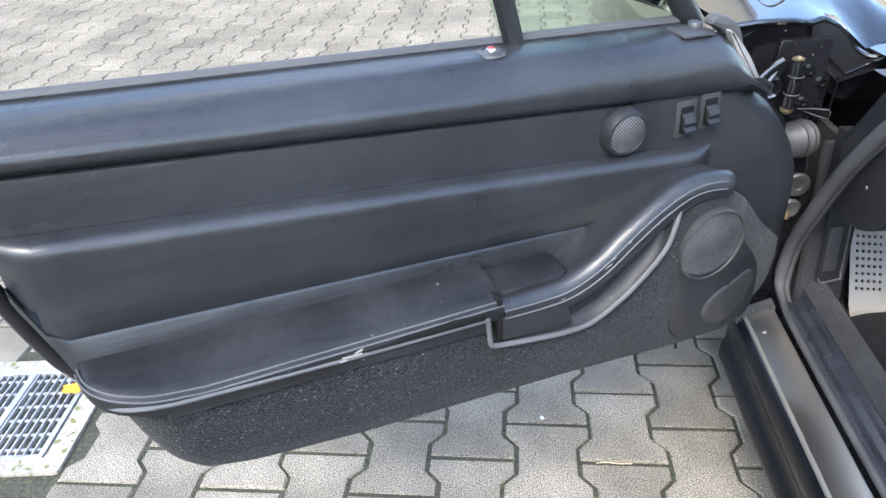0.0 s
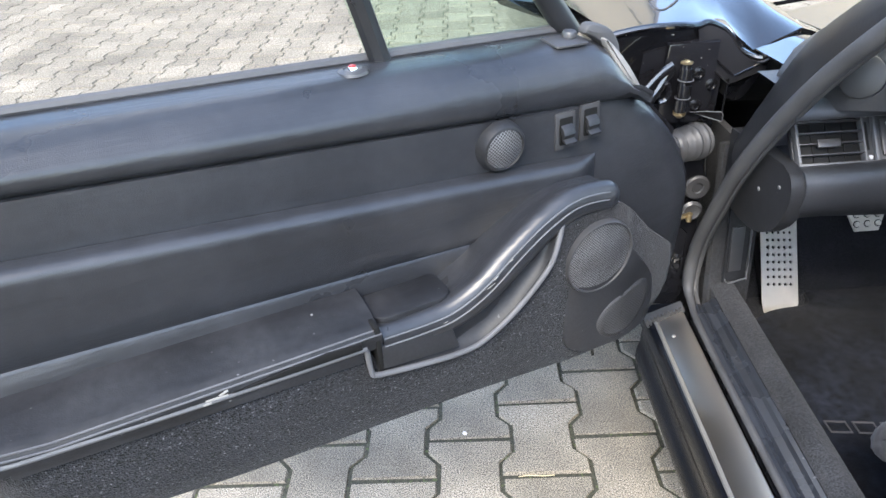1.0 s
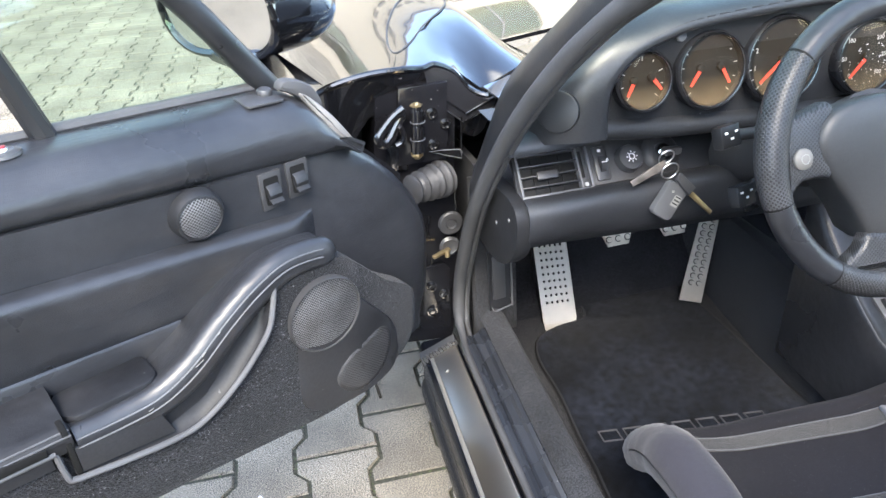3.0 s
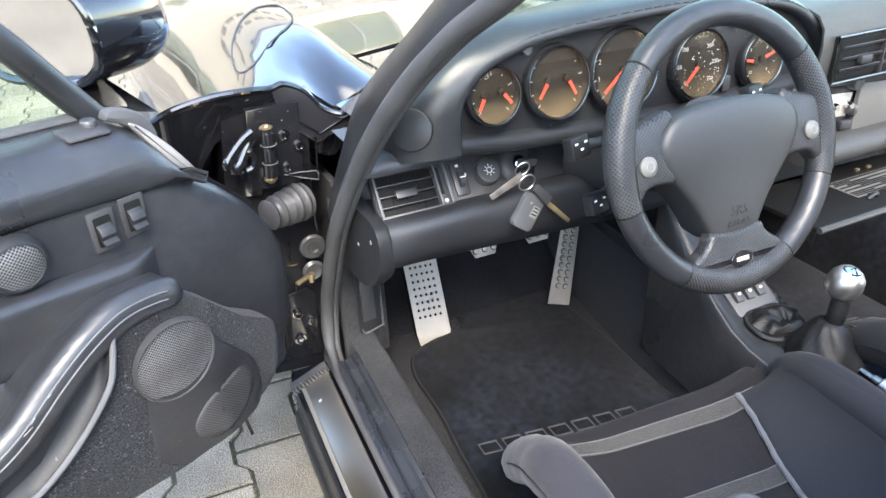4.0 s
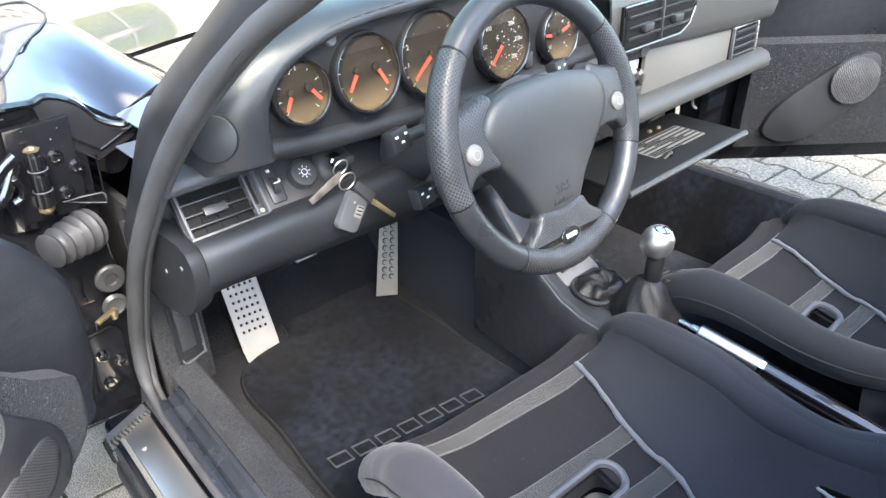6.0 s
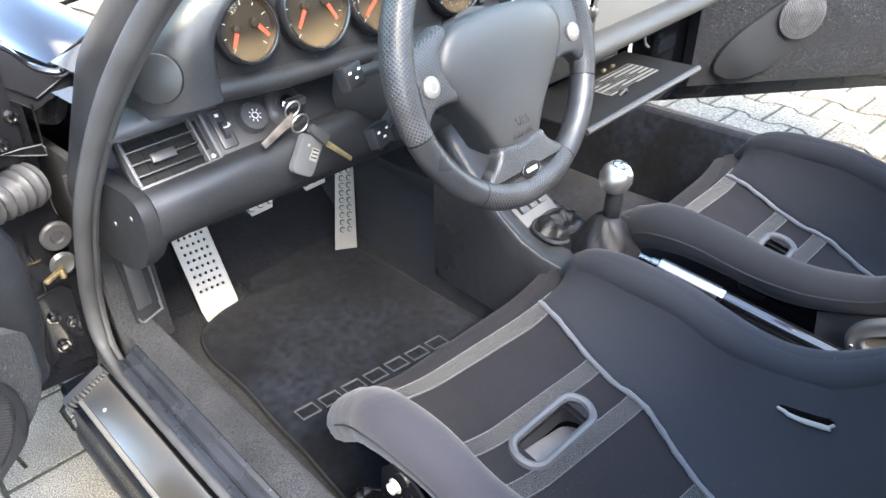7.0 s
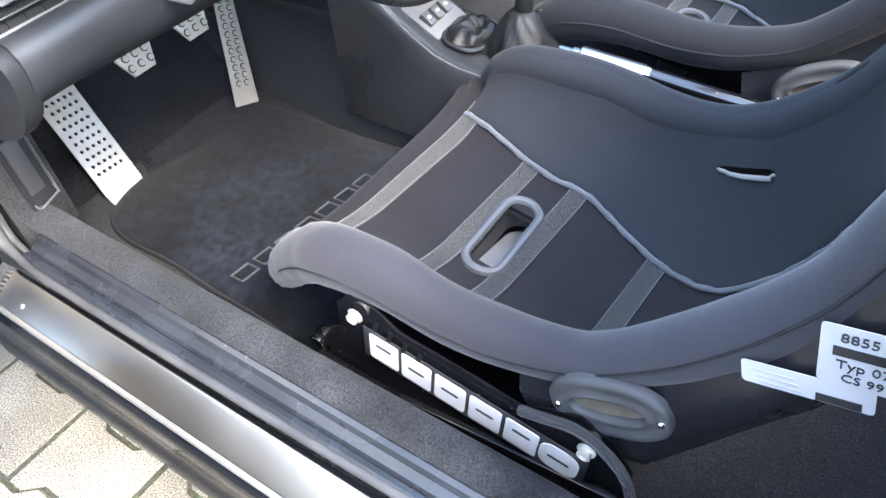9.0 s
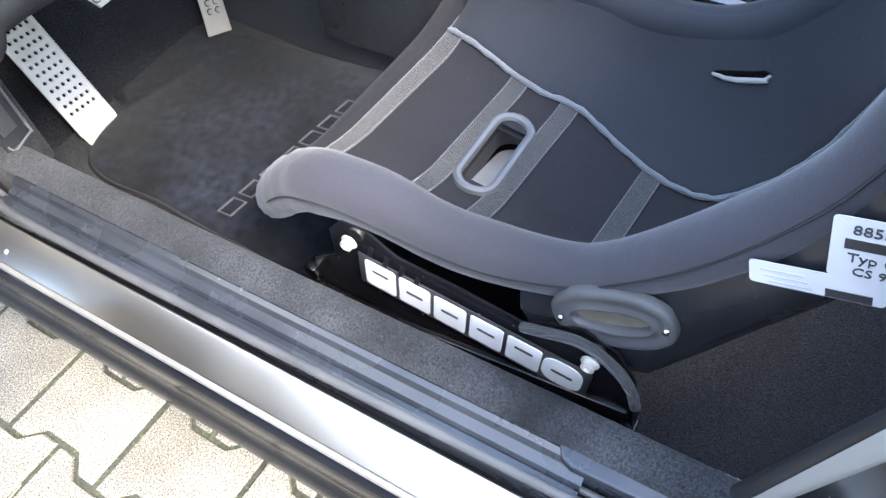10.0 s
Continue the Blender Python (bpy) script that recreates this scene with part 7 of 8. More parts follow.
# spokes
for sx in (-1, 1):
    o = [(sx * 0.088, 0.058), (sx * 0.118, 0.056), (sx * 0.146, 0.050), (sx * 0.160, 0.056), (sx * 0.170, 0.010), (sx * 0.160, -0.050), (sx * 0.148, -0.040), (sx * 0.134, -0.026), (sx * 0.110, -0.024), (sx * 0.092, -0.020)]
    o = [tuple(p) for p in spline(o, 3, closed=True)]
    sp_ = part("spoke", plane_map(slab(o, 0.024, 0.009, m=pose(0, 0, -0.012), seg=3)), PERF, wheel, "perforated leather spoke")
    part("horn_button", turned([(0.0125, 0), (0.0125, 0.003), (0.0105, 0.0052), (0.006, 0.006), (0.001, 0.006)], 24, pose(sx * 0.136, 0.002, 0.0115)), STRIP, sp_, "dull silver horn button")
    part("button_mark", tube([(sx * 0.136 + 0.0055 * math.cos(a), 0.002 + 0.0055 * math.sin(a), 0.0174) for a in (math.pi * k / 8 for k in range(16))], 0.0007, 5, closed=True), SILVERTRIM, sp_)
o = [(-0.040, -0.100), (-0.052, -0.116), (-0.078, -0.134), (-0.086, -0.146), (0, -0.176), (0.086, -0.146), (0.078, -0.134), (0.052, -0.116), (0.040, -0.100), (0, -0.104)]
o = [tuple(p) for p in spline(o, 4, closed=True)]
lowsp = part("spoke", plane_map(slab(o, 0.020, 0.008, m=pose(0, 0, -0.012), seg=3)), PERF, wheel, "perforated leather lower spoke")
part("oval_badge", slab(oval(0.036, 0.020), 0.003, 0.0008, m=pose(0, -0.142, 0.0075)), DIAL, lowsp, "black oval badge with a silver edge")
part("badge_edge", tube([(x, y - 0.142, 0.0102) for x, y in oval(0.036, 0.020, 28)], 0.0008, 6, closed=True), DARKRIM, lowsp)
part("badge_bar", box(0.021, 0.0055, 0.0008, pose(0, -0.142, 0.0107), 0.0003), PAPER, lowsp)
part("hub", loft([[(0.075 * k * math.cos(a), 0.075 * k * math.sin(a) - 0.005, z) for a in (2 * math.pi * q / 20 for q in range(20))] for k, z in ((1.0, -0.03), (0.9, -0.06), (0.65, -0.10))], True, True), PLASTIC, wheel)

# ---- keys hanging in the lock ----
keys = thing("car_keys", "bunch of keys with a grey remote fob hanging from the ignition", "keys", pose(0.905, 1.02, 0.705))
KI = Matrix.Translation((-0.905, -1.02, -0.705))


def kpart(name, bm, mat, label=""):
    bmesh.ops.transform(bm, matrix=KI, verts=bm.verts[:])
    return part(name, bm, mat, keys, label)


def flat_key(a, b, w0, w1, t, bm=None):
    """A flat bar from a to b, its broad side to the driver."""
    a, b = Vector(a), Vector(b)
    n = (b - a).length
    return slab([(0, -w0), (n, -w1), (n, w1), (0, w0)], t, t * 0.3, bm=bm, m=frame_at(a, b - a, Vector((0, -1, 0.4)).cross(b - a)))


kpart("ignition_key_blade", tube([(0.912, 1.034, 0.700), (0.904, 1.004, 0.711)], 0.003, 8), CHROME)
kpart("ignition_key_head", box(0.030, 0.014, 0.012, pose(0.908, 0.998, 0.711, 0, 6, 8), 0.004), SATIN, "black key head in the lock")
kpart("key_ring", tube([(0.8925 + 0.0115 * math.cos(a), 0.985 - 0.004 * math.sin(a), 0.7085 + 0.0115 * math.sin(a)) for a in (2 * math.pi * k / 20 for k in range(20))], 0.0012, 6, closed=True), SATINMETAL)
kpart("key_ring", tube([(0.8925 + 0.0130 * math.cos(a), 0.972 - 0.003 * math.sin(a), 0.6925 + 0.0130 * math.sin(a)) for a in (2 * math.pi * k / 22 for k in range(22))], 0.0012, 6, closed=True), SATINMETAL)
fm = frame_at((0.8885, 0.963, 0.6505), (1, 0.0, -0.62), (0.45, 0.1, 1)) @ pose(0, 0, -0.004, 0, 0, -4)
kpart("remote_fob", slab(round_rect(0.038, 0.054, 0.008, 4), 0.010, 0.003, m=fm), EDGE, "grey remote fob")
kpart("fob_label", box(0.013, 0.017, 0.0006, fm @ pose(0.008, 0.004, 0.0101)), SILVERTRIM)
for k in range(3):
    kpart("fob_print", box(0.010, 0.0018, 0.0004, fm @ pose(0.008, 0.0 + 0.005 * k, 0.0106)), DIAL)
kpart("fob_button", turned([(0.0022, 0), (0.002, 0.0012), (0.001, 0.0014)], 10, fm @ pose(-0.006, 0.014, 0.0098)), SILVERTRIM)
kpart("door_key", flat_key((0.886, 0.975, 0.704), (0.834, 0.975, 0.681), 0.006, 0.0045, 0.003), OLDKEY, "worn dark key")
kpart("key_grip", flat_key((0.898, 0.962, 0.688), (0.920, 0.958, 0.662), 0.006, 0.008, 0.006), SATIN, "black key grip")
kpart("key_blade", flat_key((0.918, 0.957, 0.660), (0.958, 0.957, 0.620), 0.0042, 0.0034, 0.0016), BRASS, "brass key blade")


# ---- pedals ----
def drilled_plate(w, h, t, nx, ny, x0, x1, y0, y1, r, corner=0.006):
    """A flat plate in x-y with a net of round holes."""
    bm = bmesh.new()
    cw, ch = (x1 - x0) / nx, (y1 - y0) / ny
    seg = 8
    for i in range(nx):
        for j in range(ny):
            cx, cy = x0 + cw * (i + 0.5), y0 + ch * (j + 0.5)
            outer = [(cx + cw / 2 * q[0], cy + ch / 2 * q[1]) for q in ((1, 0), (1, 1), (0, 1), (-1, 1), (-1, 0), (-1, -1), (0, -1), (1, -1))]
            inner = [(cx + r * math.cos(2 * math.pi * k / seg), cy + r * math.sin(2 * math.pi * k / seg)) for k in range(seg)]
            vo = [bm.verts.new((x, y, 0)) for x, y in outer]
            vi = [bm.verts.new((x, y, 0)) for x, y in inner]
            vd = [bm.verts.new((x, y, -t)) for x, y in inner]
            for k in range(seg):
                q = (k + 1) % seg
                bm.faces.new((vo[k], vo[q], vi[q], vi[k]))
                bm.faces.new((vi[k], vi[q], vd[q], vd[k]))
    for a, b, c, d in ((-w / 2, x0, -h / 2, h / 2), (x1, w / 2, -h / 2, h / 2), (x0, x1, -h / 2, y0), (x0, x1, y1, h / 2)):
        bm.faces.new([bm.verts.new(p) for p in ((a, c, 0), (b, c, 0), (b, d, 0), (a, d, 0))])
    bmesh.ops.remove_doubles(bm, verts=bm.verts[:], dist=1e-5)
    return bm


FP = frame_at((0.922, 1.450, 0.257), (1, 0.02, -0.10), (0.145, 0.55, 0.82))
foot_rest = thing("foot_rest", "pale drilled aluminium foot rest on the footwell carpet", "foot rest", FP)
part("foot_plate", drilled_plate(0.080, 0.26, 0.004, 5, 13, -0.032, 0.032, -0.092, 0.118, 0.0037), ALU, foot_rest, "drilled aluminium plate", flat=True)
part("foot_pad", slab(round_rect(0.0805, 0.261, 0.006, 3), 0.004, m=pose(0, 0, -0.0085)), DIAL, foot_rest)
part("plate_rim", tube([(x, y, -0.0005) for x, y in round_rect(0.080, 0.26, 0.006, 3)], 0.0016, 6, closed=True), ALU, foot_rest)
part("foot_curl", loft([[(x, y, z) for x in (-0.040, 0.040)] for y, z in ((-0.130, 0.0), (-0.140, 0.002), (-0.148, 0.008))]), ALU, foot_rest)
part("foot_support", box(0.05, 0.20, 0.05, pose(0, -0.01, -0.040), 0.006), PLASTIC, foot_rest)

GP = frame_at((1.2445, 1.363, 0.252), (1, -0.25, -0.25), (0.32, 0.27, 1.0))
gas = thing("accelerator_pedal", "tall ribbed aluminium accelerator pedal", "pedal", GP)
part("pedal_plate", slab([(-0.027, -0.100), (0.027, -0.100), (0.021, 0.12), (-0.021, 0.12)], 0.004, 0.0015, m=pose(0, 0, -0.002)), ALU, gas, "aluminium plate")
for j in range(11):
    for sx in (-0.009, 0.009):
        # dark disc paints the shadow round each stud
        part("stud_ring", turned([(0.0066, 0.0), (0.0066, 0.0008), (0.0005, 0.0008)], 12, pose(sx, -0.055 + 0.0165 * j, 0.002)), DARKTRIM, gas)
        part("tread_stud", turned([(0.0048, 0.0), (0.0048, 0.005), (0.0033, 0.0062)], 10, pose(sx, -0.055 + 0.0165 * j, 0.002)), ALU, gas)
part("pedal_arm", box(0.016, 0.03, 0.06, pose(0.0, 0.10, -0.035), 0.004), PLASTIC, gas)
for nm, x, lb in (("clutch_pedal", 0.987, "studded aluminium clutch pedal"), ("brake_pedal", 1.112, "studded aluminium brake pedal")):
    pp = frame_at((x, 1.29, 0.415), (1, 0, 0), (0, 0.45, 0.9))
    pd = thing(nm, lb, "pedal", pp)
    part("pedal_plate", slab([(-0.034, 0.030), (-0.036, 0.005), (-0.022, -0.030), (0.022, -0.030), (0.036, 0.005), (0.034, 0.030)], 0.006, 0.002), ALU, pd, "aluminium plate")
    for a in (-0.02, 0, 0.02):
        for b in (-0.016, 0.002, 0.02):
            # painted shadow disc under the stud, as on the accelerator
            part("stud_ring", turned([(0.0068, 0.0), (0.0068, 0.0008), (0.0005, 0.0008)], 12, pose(a, b, 0.006)), DARKTRIM, pd)
            part("tread_stud", turned([(0.005, 0.0), (0.005, 0.004), (0.0035, 0.0046)], 10, pose(a, b, 0.006)), ALU, pd)
    part("pedal_arm", tube(spline([(0, 0.0, -0.004), (0, 0.06, -0.05), (0, 0.20, -0.06), (0, 0.30, -0.03)], 4), 0.009, 8), PLASTIC, pd)

# ---- floor mats ----
MAT_O = [(0.785, 0.40), (0.80, 0.95), (0.818, 1.15), (0.820, 1.27), (0.845, 1.34), (0.90, 1.367), (0.975, 1.382), (1.01, 1.45), (1.19, 1.45), (1.24, 1.36), (1.246, 1.0), (1.240, 0.40)]


def floor_mat(m, label):
    mat_ = thing("floor_mat", label, "floor mat", m, "floor mats")
    o = [tuple(p) for p in spline([(x - 1.0, y - 1.0) for x, y in MAT_O], 4, closed=True)]
    part("mat_surface", slab(o, 0.012, 0.004), MAT_PILE, mat_, "worn black velour pile")
    part("mat_binding", tube([(x, y, 0.006) for x, y in o], 0.005, 6, closed=True), DARKTRIM, mat_, "bound edge")
    # plain embroidered blocks in a row
    for k in range(7):
        x = -0.138 + 0.0462 * k
        bar = [(x - 0.017, -0.013), (x + 0.017, -0.013), (x + 0.017, 0.013), (x - 0.017, 0.013)]
        pts = [(px - 0.005, py - 0.002 + px * -0.155, 0.0125) for px, py in bar]
        part("embroidered_block", tube(pts, 0.0022, 6, closed=True), EMBOSS, mat_, "plain embroidered outline block")
    return mat_


dm = floor_mat(pose(1.0, 1.0, 0.136), "worn black velour floor mat in the driver's footwell")
pm_ = copy_thing(dm, pose(1.63, 1.0, 0.136))
tagged(pm_, "black velour floor mat in the passenger footwell")
fix = thing("mat_fastener", "black ring fastener set in the floor mat", "fastener", pose(0.795, 0.795, 0.148))
part("ring", tube([(0.017 * math.cos(a), 0.011 * math.sin(a), 0.002) for a in (2 * math.pi * k / 20 for k in range(20))], 0.0026, 6, closed=True), CHROME, fix)
part("disc", turned([(0.013, 0), (0.012, 0.002), (0.002, 0.002)], 16), DIAL, fix)

# ---- centre console, gear lever, handbrake ----
con = thing("centre_console", "black centre console with three switches and a coin tray", "console", pose(1.31, 0.85, 0.36))
CI = Matrix.Translation((-1.31, -0.85, -0.36))


def cpart(name, bm, mat, label="", parent=None, angle=38):
    bmesh.ops.transform(bm, matrix=CI, verts=bm.verts[:])
    return part(name, bm, mat, parent or con, label, angle=angle)


# side profile of the console: from the dash down to the lever, swept across
ROWC = [(1.08, 0.56, 0.058), (1.02, 0.49, 0.06), (0.96, 0.435, 0.062), (0.91, 0.403, 0.066), (0.865, 0.383, 0.072), (0.82, 0.372, 0.074), (0.72, 0.362, 0.072), (0.62, 0.352, 0.062), (0.52, 0.345, 0.050), (0.40, 0.335, 0.046)]
rows = []
for y, z, w in ROWC:
    rows.append([(1.31 - w - 0.012, y, 0.20), (1.31 - w - 0.008, y, z - 0.05), (1.31 - w - 0.004, y, z - 0.012), (1.31 - w + 0.004, y, z - 0.002), (1.31 - w + 0.012, y, z), (1.31, y, z), (1.31 + w - 0.012, y, z), (1.31 + w - 0.004, y, z - 0.002), (1.31 + w + 0.004, y, z - 0.012), (1.31 + w + 0.012, y, 0.20)])
cpart("console_body", loft(rows, True, True), LEATHER, "stitched black console body", angle=60)
cpart("console_stitching", tube([(1.31 - w + 0.0005, y, z - 0.0035) for y, z, w in ROWC[1:7]], 0.0018, 5), EDGE)
SWM = frame_at((1.315, 0.913, 0.406), (1, 0, 0), (0, 0.86, 0.50))
swp = cpart("switch_panel", slab(round_rect(0.092, 0.082, 0.004, 2), 0.005, 0.0015, m=SWM), EDGE, "grey switch panel")
for k in range(3):
    cpart("rocker_switch", box(0.018, 0.026, 0.012, SWM @ pose(-0.027 + 0.025 * k, -0.004, 0.008, 8), 0.002), SATIN, parent=swp)
    cpart("switch_mark", box(0.006, 0.004, 0.0006, SWM @ pose(-0.027 + 0.025 * k, -0.004, 0.0143, 8)), WHITE, parent=swp)
TM = pose(1.318, 0.842, 0.383, 8)
cpart("tray_rim", tube([TM @ Vector((x, y, 0.002)) for x, y in round_rect(0.10, 0.075, 0.03, 5)], 0.0035, 8, closed=True), DASH, "worn tray rim")
cpart("coin_tray", slab(round_rect(0.098, 0.073, 0.03, 5), 0.002, m=TM), DIAL, "dark coin tray")

rows = []
for k in range(7):
    q = k / 6
    rows.append([TM @ Vector((0.046 * (1 - 0.8 * q) * math.cos(a) * (1 + 0.12 * math.sin(5 * a + 4 * q)) + 0.012 * q, 0.034 * (1 - 0.8 * q) * math.sin(a) * (1 + 0.15 * math.sin(4 * a - 3 * q)) - 0.008 * q, 0.004 + 0.012 * math.sin(math.pi * min(1, q * 1.1)) + 0.003 * math.sin(7 * a + 5 * q))) for a in (2 * math.pi * w / 32 for w in range(32))])
cpart("tray_gaiter", loft(rows, True), SOFT, "creased leather fold in the tray", angle=80)

lever = thing("gear_lever", "gear lever with a satin metal ball knob and leather gaiter", "gear lever", pose(1.322, 0.752, 0.352))
part("ball_knob", turned([(0.012, -0.026), (0.019, -0.022), (0.025, -0.013), (0.0275, 0.0), (0.025, 0.012), (0.019, 0.0205), (0.013, 0.0243)], 32, pose(0.006, -0.004, 0.161, 12, 4)), SATINMETAL, lever, "satin metal ball")
part("knob_cap", turned([(0.0135, 0.0240), (0.0125, 0.0262), (0.006, 0.0278), (0.001, 0.028)], 24, pose(0.006, -0.004, 0.161, 12, 4)), CHROME, lever, "polished cap")
part("shift_pattern", box(0.012, 0.0014, 0.0006, pose(0.006, -0.004, 0.161, 12, 4) @ pose(0, 0, 0.0284)), DIAL, lever)
part("lever_neck", turned([(0.0125, 0.075), (0.0145, 0.10), (0.015, 0.125), (0.012, 0.138)], 20, pose(0.003, -0.001, 0.0, 2, 2)), SOFT, lever, "leather-wrapped neck")
rows = []
for k in range(15):
    t = k / 14
    z = 0.005 + 0.085 * t
    base = 0.050 * (1 - t) ** 0.75 + 0.014
    rows.append([((base * (1 + 0.16 * math.sin(4 * a + 3 * t) * (1 - t) + 0.08 * math.sin(9 * a + 10 * t))) * math.cos(a) + 0.002, (base * 1.1 * (1 + 0.10 * math.sin(4 * a - 4 * t) * (1 - t))) * math.sin(a), z + 0.004 * math.sin(6 * a + 9 * t) * (1 - t)) for a in (2 * math.pi * q / 36 for q in range(36))])
part("gaiter", loft(rows, True, True), SOFT, lever, "creased black leather gaiter", angle=80)

hb = thing("handbrake_lever", "handbrake lever with a satin aluminium sleeve and glossy black bar", "handbrake", pose(1.30, 0.62, 0.37))
A, B, C = Vector((0.015, 0.024, 0.024)), Vector((0.025, -0.080, 0.010)), Vector((0.047, -0.35, -0.026))
part("grip_sleeve", tube([A, A.lerp(B, 0.02), A.lerp(B, 0.98), B], [0.0125, 0.0148, 0.0148, 0.0142], 20), SLEEVE, hb, "bright aluminium sleeve")
part("lever_bar", tube([B, B.lerp(C, 0.02), C], [0.0125, 0.0135, 0.013], 20), PAINT, hb, "glossy black lever bar")
part("sleeve_joint", tube([B + (A - B) * 0.03, B - (A - B) * 0.05], 0.0152, 20), CHROME, hb)
d = (A - B).normalized()
part("release_button", tube([A - d * 0.002, A + d * 0.012, A + d * 0.014, A + d * 0.034], [0.0115, 0.0105, 0.0075, 0.0065], 14), DARKRIM, hb, "release button")
part("lever_foot", box(0.03, 0.06, 0.06, pose(0.047, -0.34, -0.03), 0.005), PLASTIC, hb)
stub = thing("heater_lever", "short black lever beside the gear gaiter", "lever", pose(1.362, 0.72, 0.36))
part("lever_stub", tube([(0, 0, 0), (0.004, 0.01, 0.03), (0.012, 0.02, 0.062)], [0.006, 0.006, 0.0085], 10), SATIN, stub)

# ---- passenger door, open on the far side ----
pd_m = frame_at((2.00, 1.08, 0), (0.765, -0.644, 0), (0.644, 0.765, 0))
pdoor = thing("car_door", "passenger door of black leather and carpet, wide open", "car door", INV @ pd_m)
pdoor.parent = car
rows = []
for s in (0.0, 0.3, 0.6, 0.9, 1.0):
    rows.append([(s, 0.02, 0.34 + 0.1 * (s > 0.95)), (s, -0.02, 0.34 + 0.1 * (s > 0.95)), (s, -0.03, 0.6), (s, -0.02, 0.87), (s, 0.06, 0.89), (s, 0.12, 0.86), (s, 0.13, 0.6), (s, 0.10, 0.36 + 0.1 * (s > 0.95))])
part("door_shell", loft(rows, True, True), PAINT, pdoor, "glossy black door shell")
rows = []
for s in np.linspace(0.08, 0.97, 16):
    rows.append([(s, -0.03, 0.41), (s, -0.070, 0.395), (s, -0.082, 0.42), (s, -0.085, 0.60), (s, -0.075, 0.645), (s, -0.03, 0.65)])
part("lower_carpet", loft(rows, True, True), DOORPILE, pdoor, "charcoal carpeted lower panel")
rows = []
for s in np.linspace(0.0, 0.98, 16):
    rows.append([(s, -0.03, 0.64), (s, -0.038, 0.66), (s, -0.04, 0.75), (s, -0.05, 0.80), (s, -0.045, 0.86), (s, -0.02, 0.892), (s, 0.05, 0.894)])
part("upper_panel", thick(loft(rows), 0.004), LEATHER, pdoor, "black leather upper panel", angle=60)
pod = [tuple(p) for p in spline([(0.13, 0.44), (0.19, 0.415), (0.27, 0.44), (0.33, 0.50), (0.37, 0.57), (0.36, 0.62), (0.31, 0.62), (0.23, 0.57), (0.15, 0.50)], 4, closed=True)]
part("speaker_panel", slab(pod, 0.014, 0.004, m=frame_at((0, -0.083, 0), (1, 0, 0), (0, 0, 1))), DARKTRIM, pdoor, "smooth black speaker panel")
part("speaker_mesh", turned([(0.055, 0), (0.055, 0.010), (0.03, 0.013), (0.002, 0.014)], 32, frame_at((0.315, -0.095, 0.565), (1, 0, 0), (0, 0, 1))), GRILLE, pdoor, "round speaker mesh")
part("armrest", tube(spline([(0.40, -0.075, 0.74), (0.50, -0.085, 0.73), (0.58, -0.085, 0.68), (0.66, -0.08, 0.645), (0.95, -0.08, 0.65)], 5), 0.024, 12), LEATHER, pdoor, "black leather armrest")


# ---- cream building across the yard, ahead of the car ----
shop = thing("shop_building", "long cream rendered building with dark sign bars and windows", "building", pose(2, 17, 0))


def shop_wall():
    bm = bmesh.new()
    xs = [-13 + 26 * i / 12 for i in range(13)]
    zs = [0, 1.0, 2.6, 3.4, 6.4]
    for i in range(12):
        for j in range(4):
            if j == 1 and i % 2 == 1:
                continue
            a, b, c, d = xs[i], xs[i + 1], zs[j], zs[j + 1]
            box(b - a, 0.3, d - c, pose((a + b) / 2, 0.15, (c + d) / 2), bm=bm)
    return bm


part("wall", shop_wall(), RENDERED, shop, "cream rendered wall")
part("roof", box(26.6, 8.4, 0.25, pose(0, 4.0, 6.55), 0.03), TILE, shop, "flat brown roof edge")
part("side_wall", box(0.3, 7.5, 6.4, pose(-12.85, 4.06, 3.2)), RENDERED, shop)
part("side_wall", box(0.3, 7.5, 6.4, pose(12.85, 4.06, 3.2)), RENDERED, shop)
part("back_wall", box(25.4, 0.3, 6.4, pose(0, 7.66, 3.2)), RENDERED, shop)
for i in range(1, 12, 2):
    x = -13 + 26 * (i + 0.5) / 12
    wd = part("window", box(2.1, 0.06, 1.54, pose(x, 0.12, 1.8)), GLASS, shop, "plain shop window")
    part("window_frame", box(2.14, 0.05, 0.06, pose(x, 0.07, 2.56)), SILVERTRIM, wd)
    part("window_frame", box(0.06, 0.05, 1.5, pose(x, 0.07, 1.8)), SILVERTRIM, wd)
# plain bars where the sign's letters stand
for k, (w, h) in enumerate(((0.7, 0.8), (0.6, 0.8), (0.75, 0.8), (0.6, 0.8), (0.65, 0.8), (0.7, 0.8), (0.6, 0.8))):
    x = -3.4 + 0.95 * k
    part("sign_bar", box(w, 0.06, 0.16, pose(x, -0.034, 4.7), 0.01), SIGN, shop, "plain dark sign bar")
    part("sign_bar", box(w, 0.06, 0.16, pose(x, -0.034, 5.3), 0.01), SIGN, shop)


# ---- unseen low garages on the near side, added to darken the sill's reflections ----
garages = thing("garage_row", "unseen row of low dark grey garages, added for darker reflections", "building", pose(-11, 1, 0))
part("wall", box(6, 30, 3.6, pose(-3, 0, 1.8)), SIGN, garages, "dark slate-clad wall")
part("roof", box(6.6, 30.6, 0.2, pose(-3, 0, 3.7), 0.03), SIGN, garages, "dark flat roof edge")
for k in range(9):
    gd = part("garage_door", box(0.06, 2.5, 2.2, pose(0.034, -13.2 + 3.3 * k, 1.1), 0.01), EDGE, garages, "dark grey garage door")
    part("door_rail", box(0.03, 2.4, 0.05, pose(0.08, -13.2 + 3.3 * k, 1.1), 0.005), SIGN, gd)


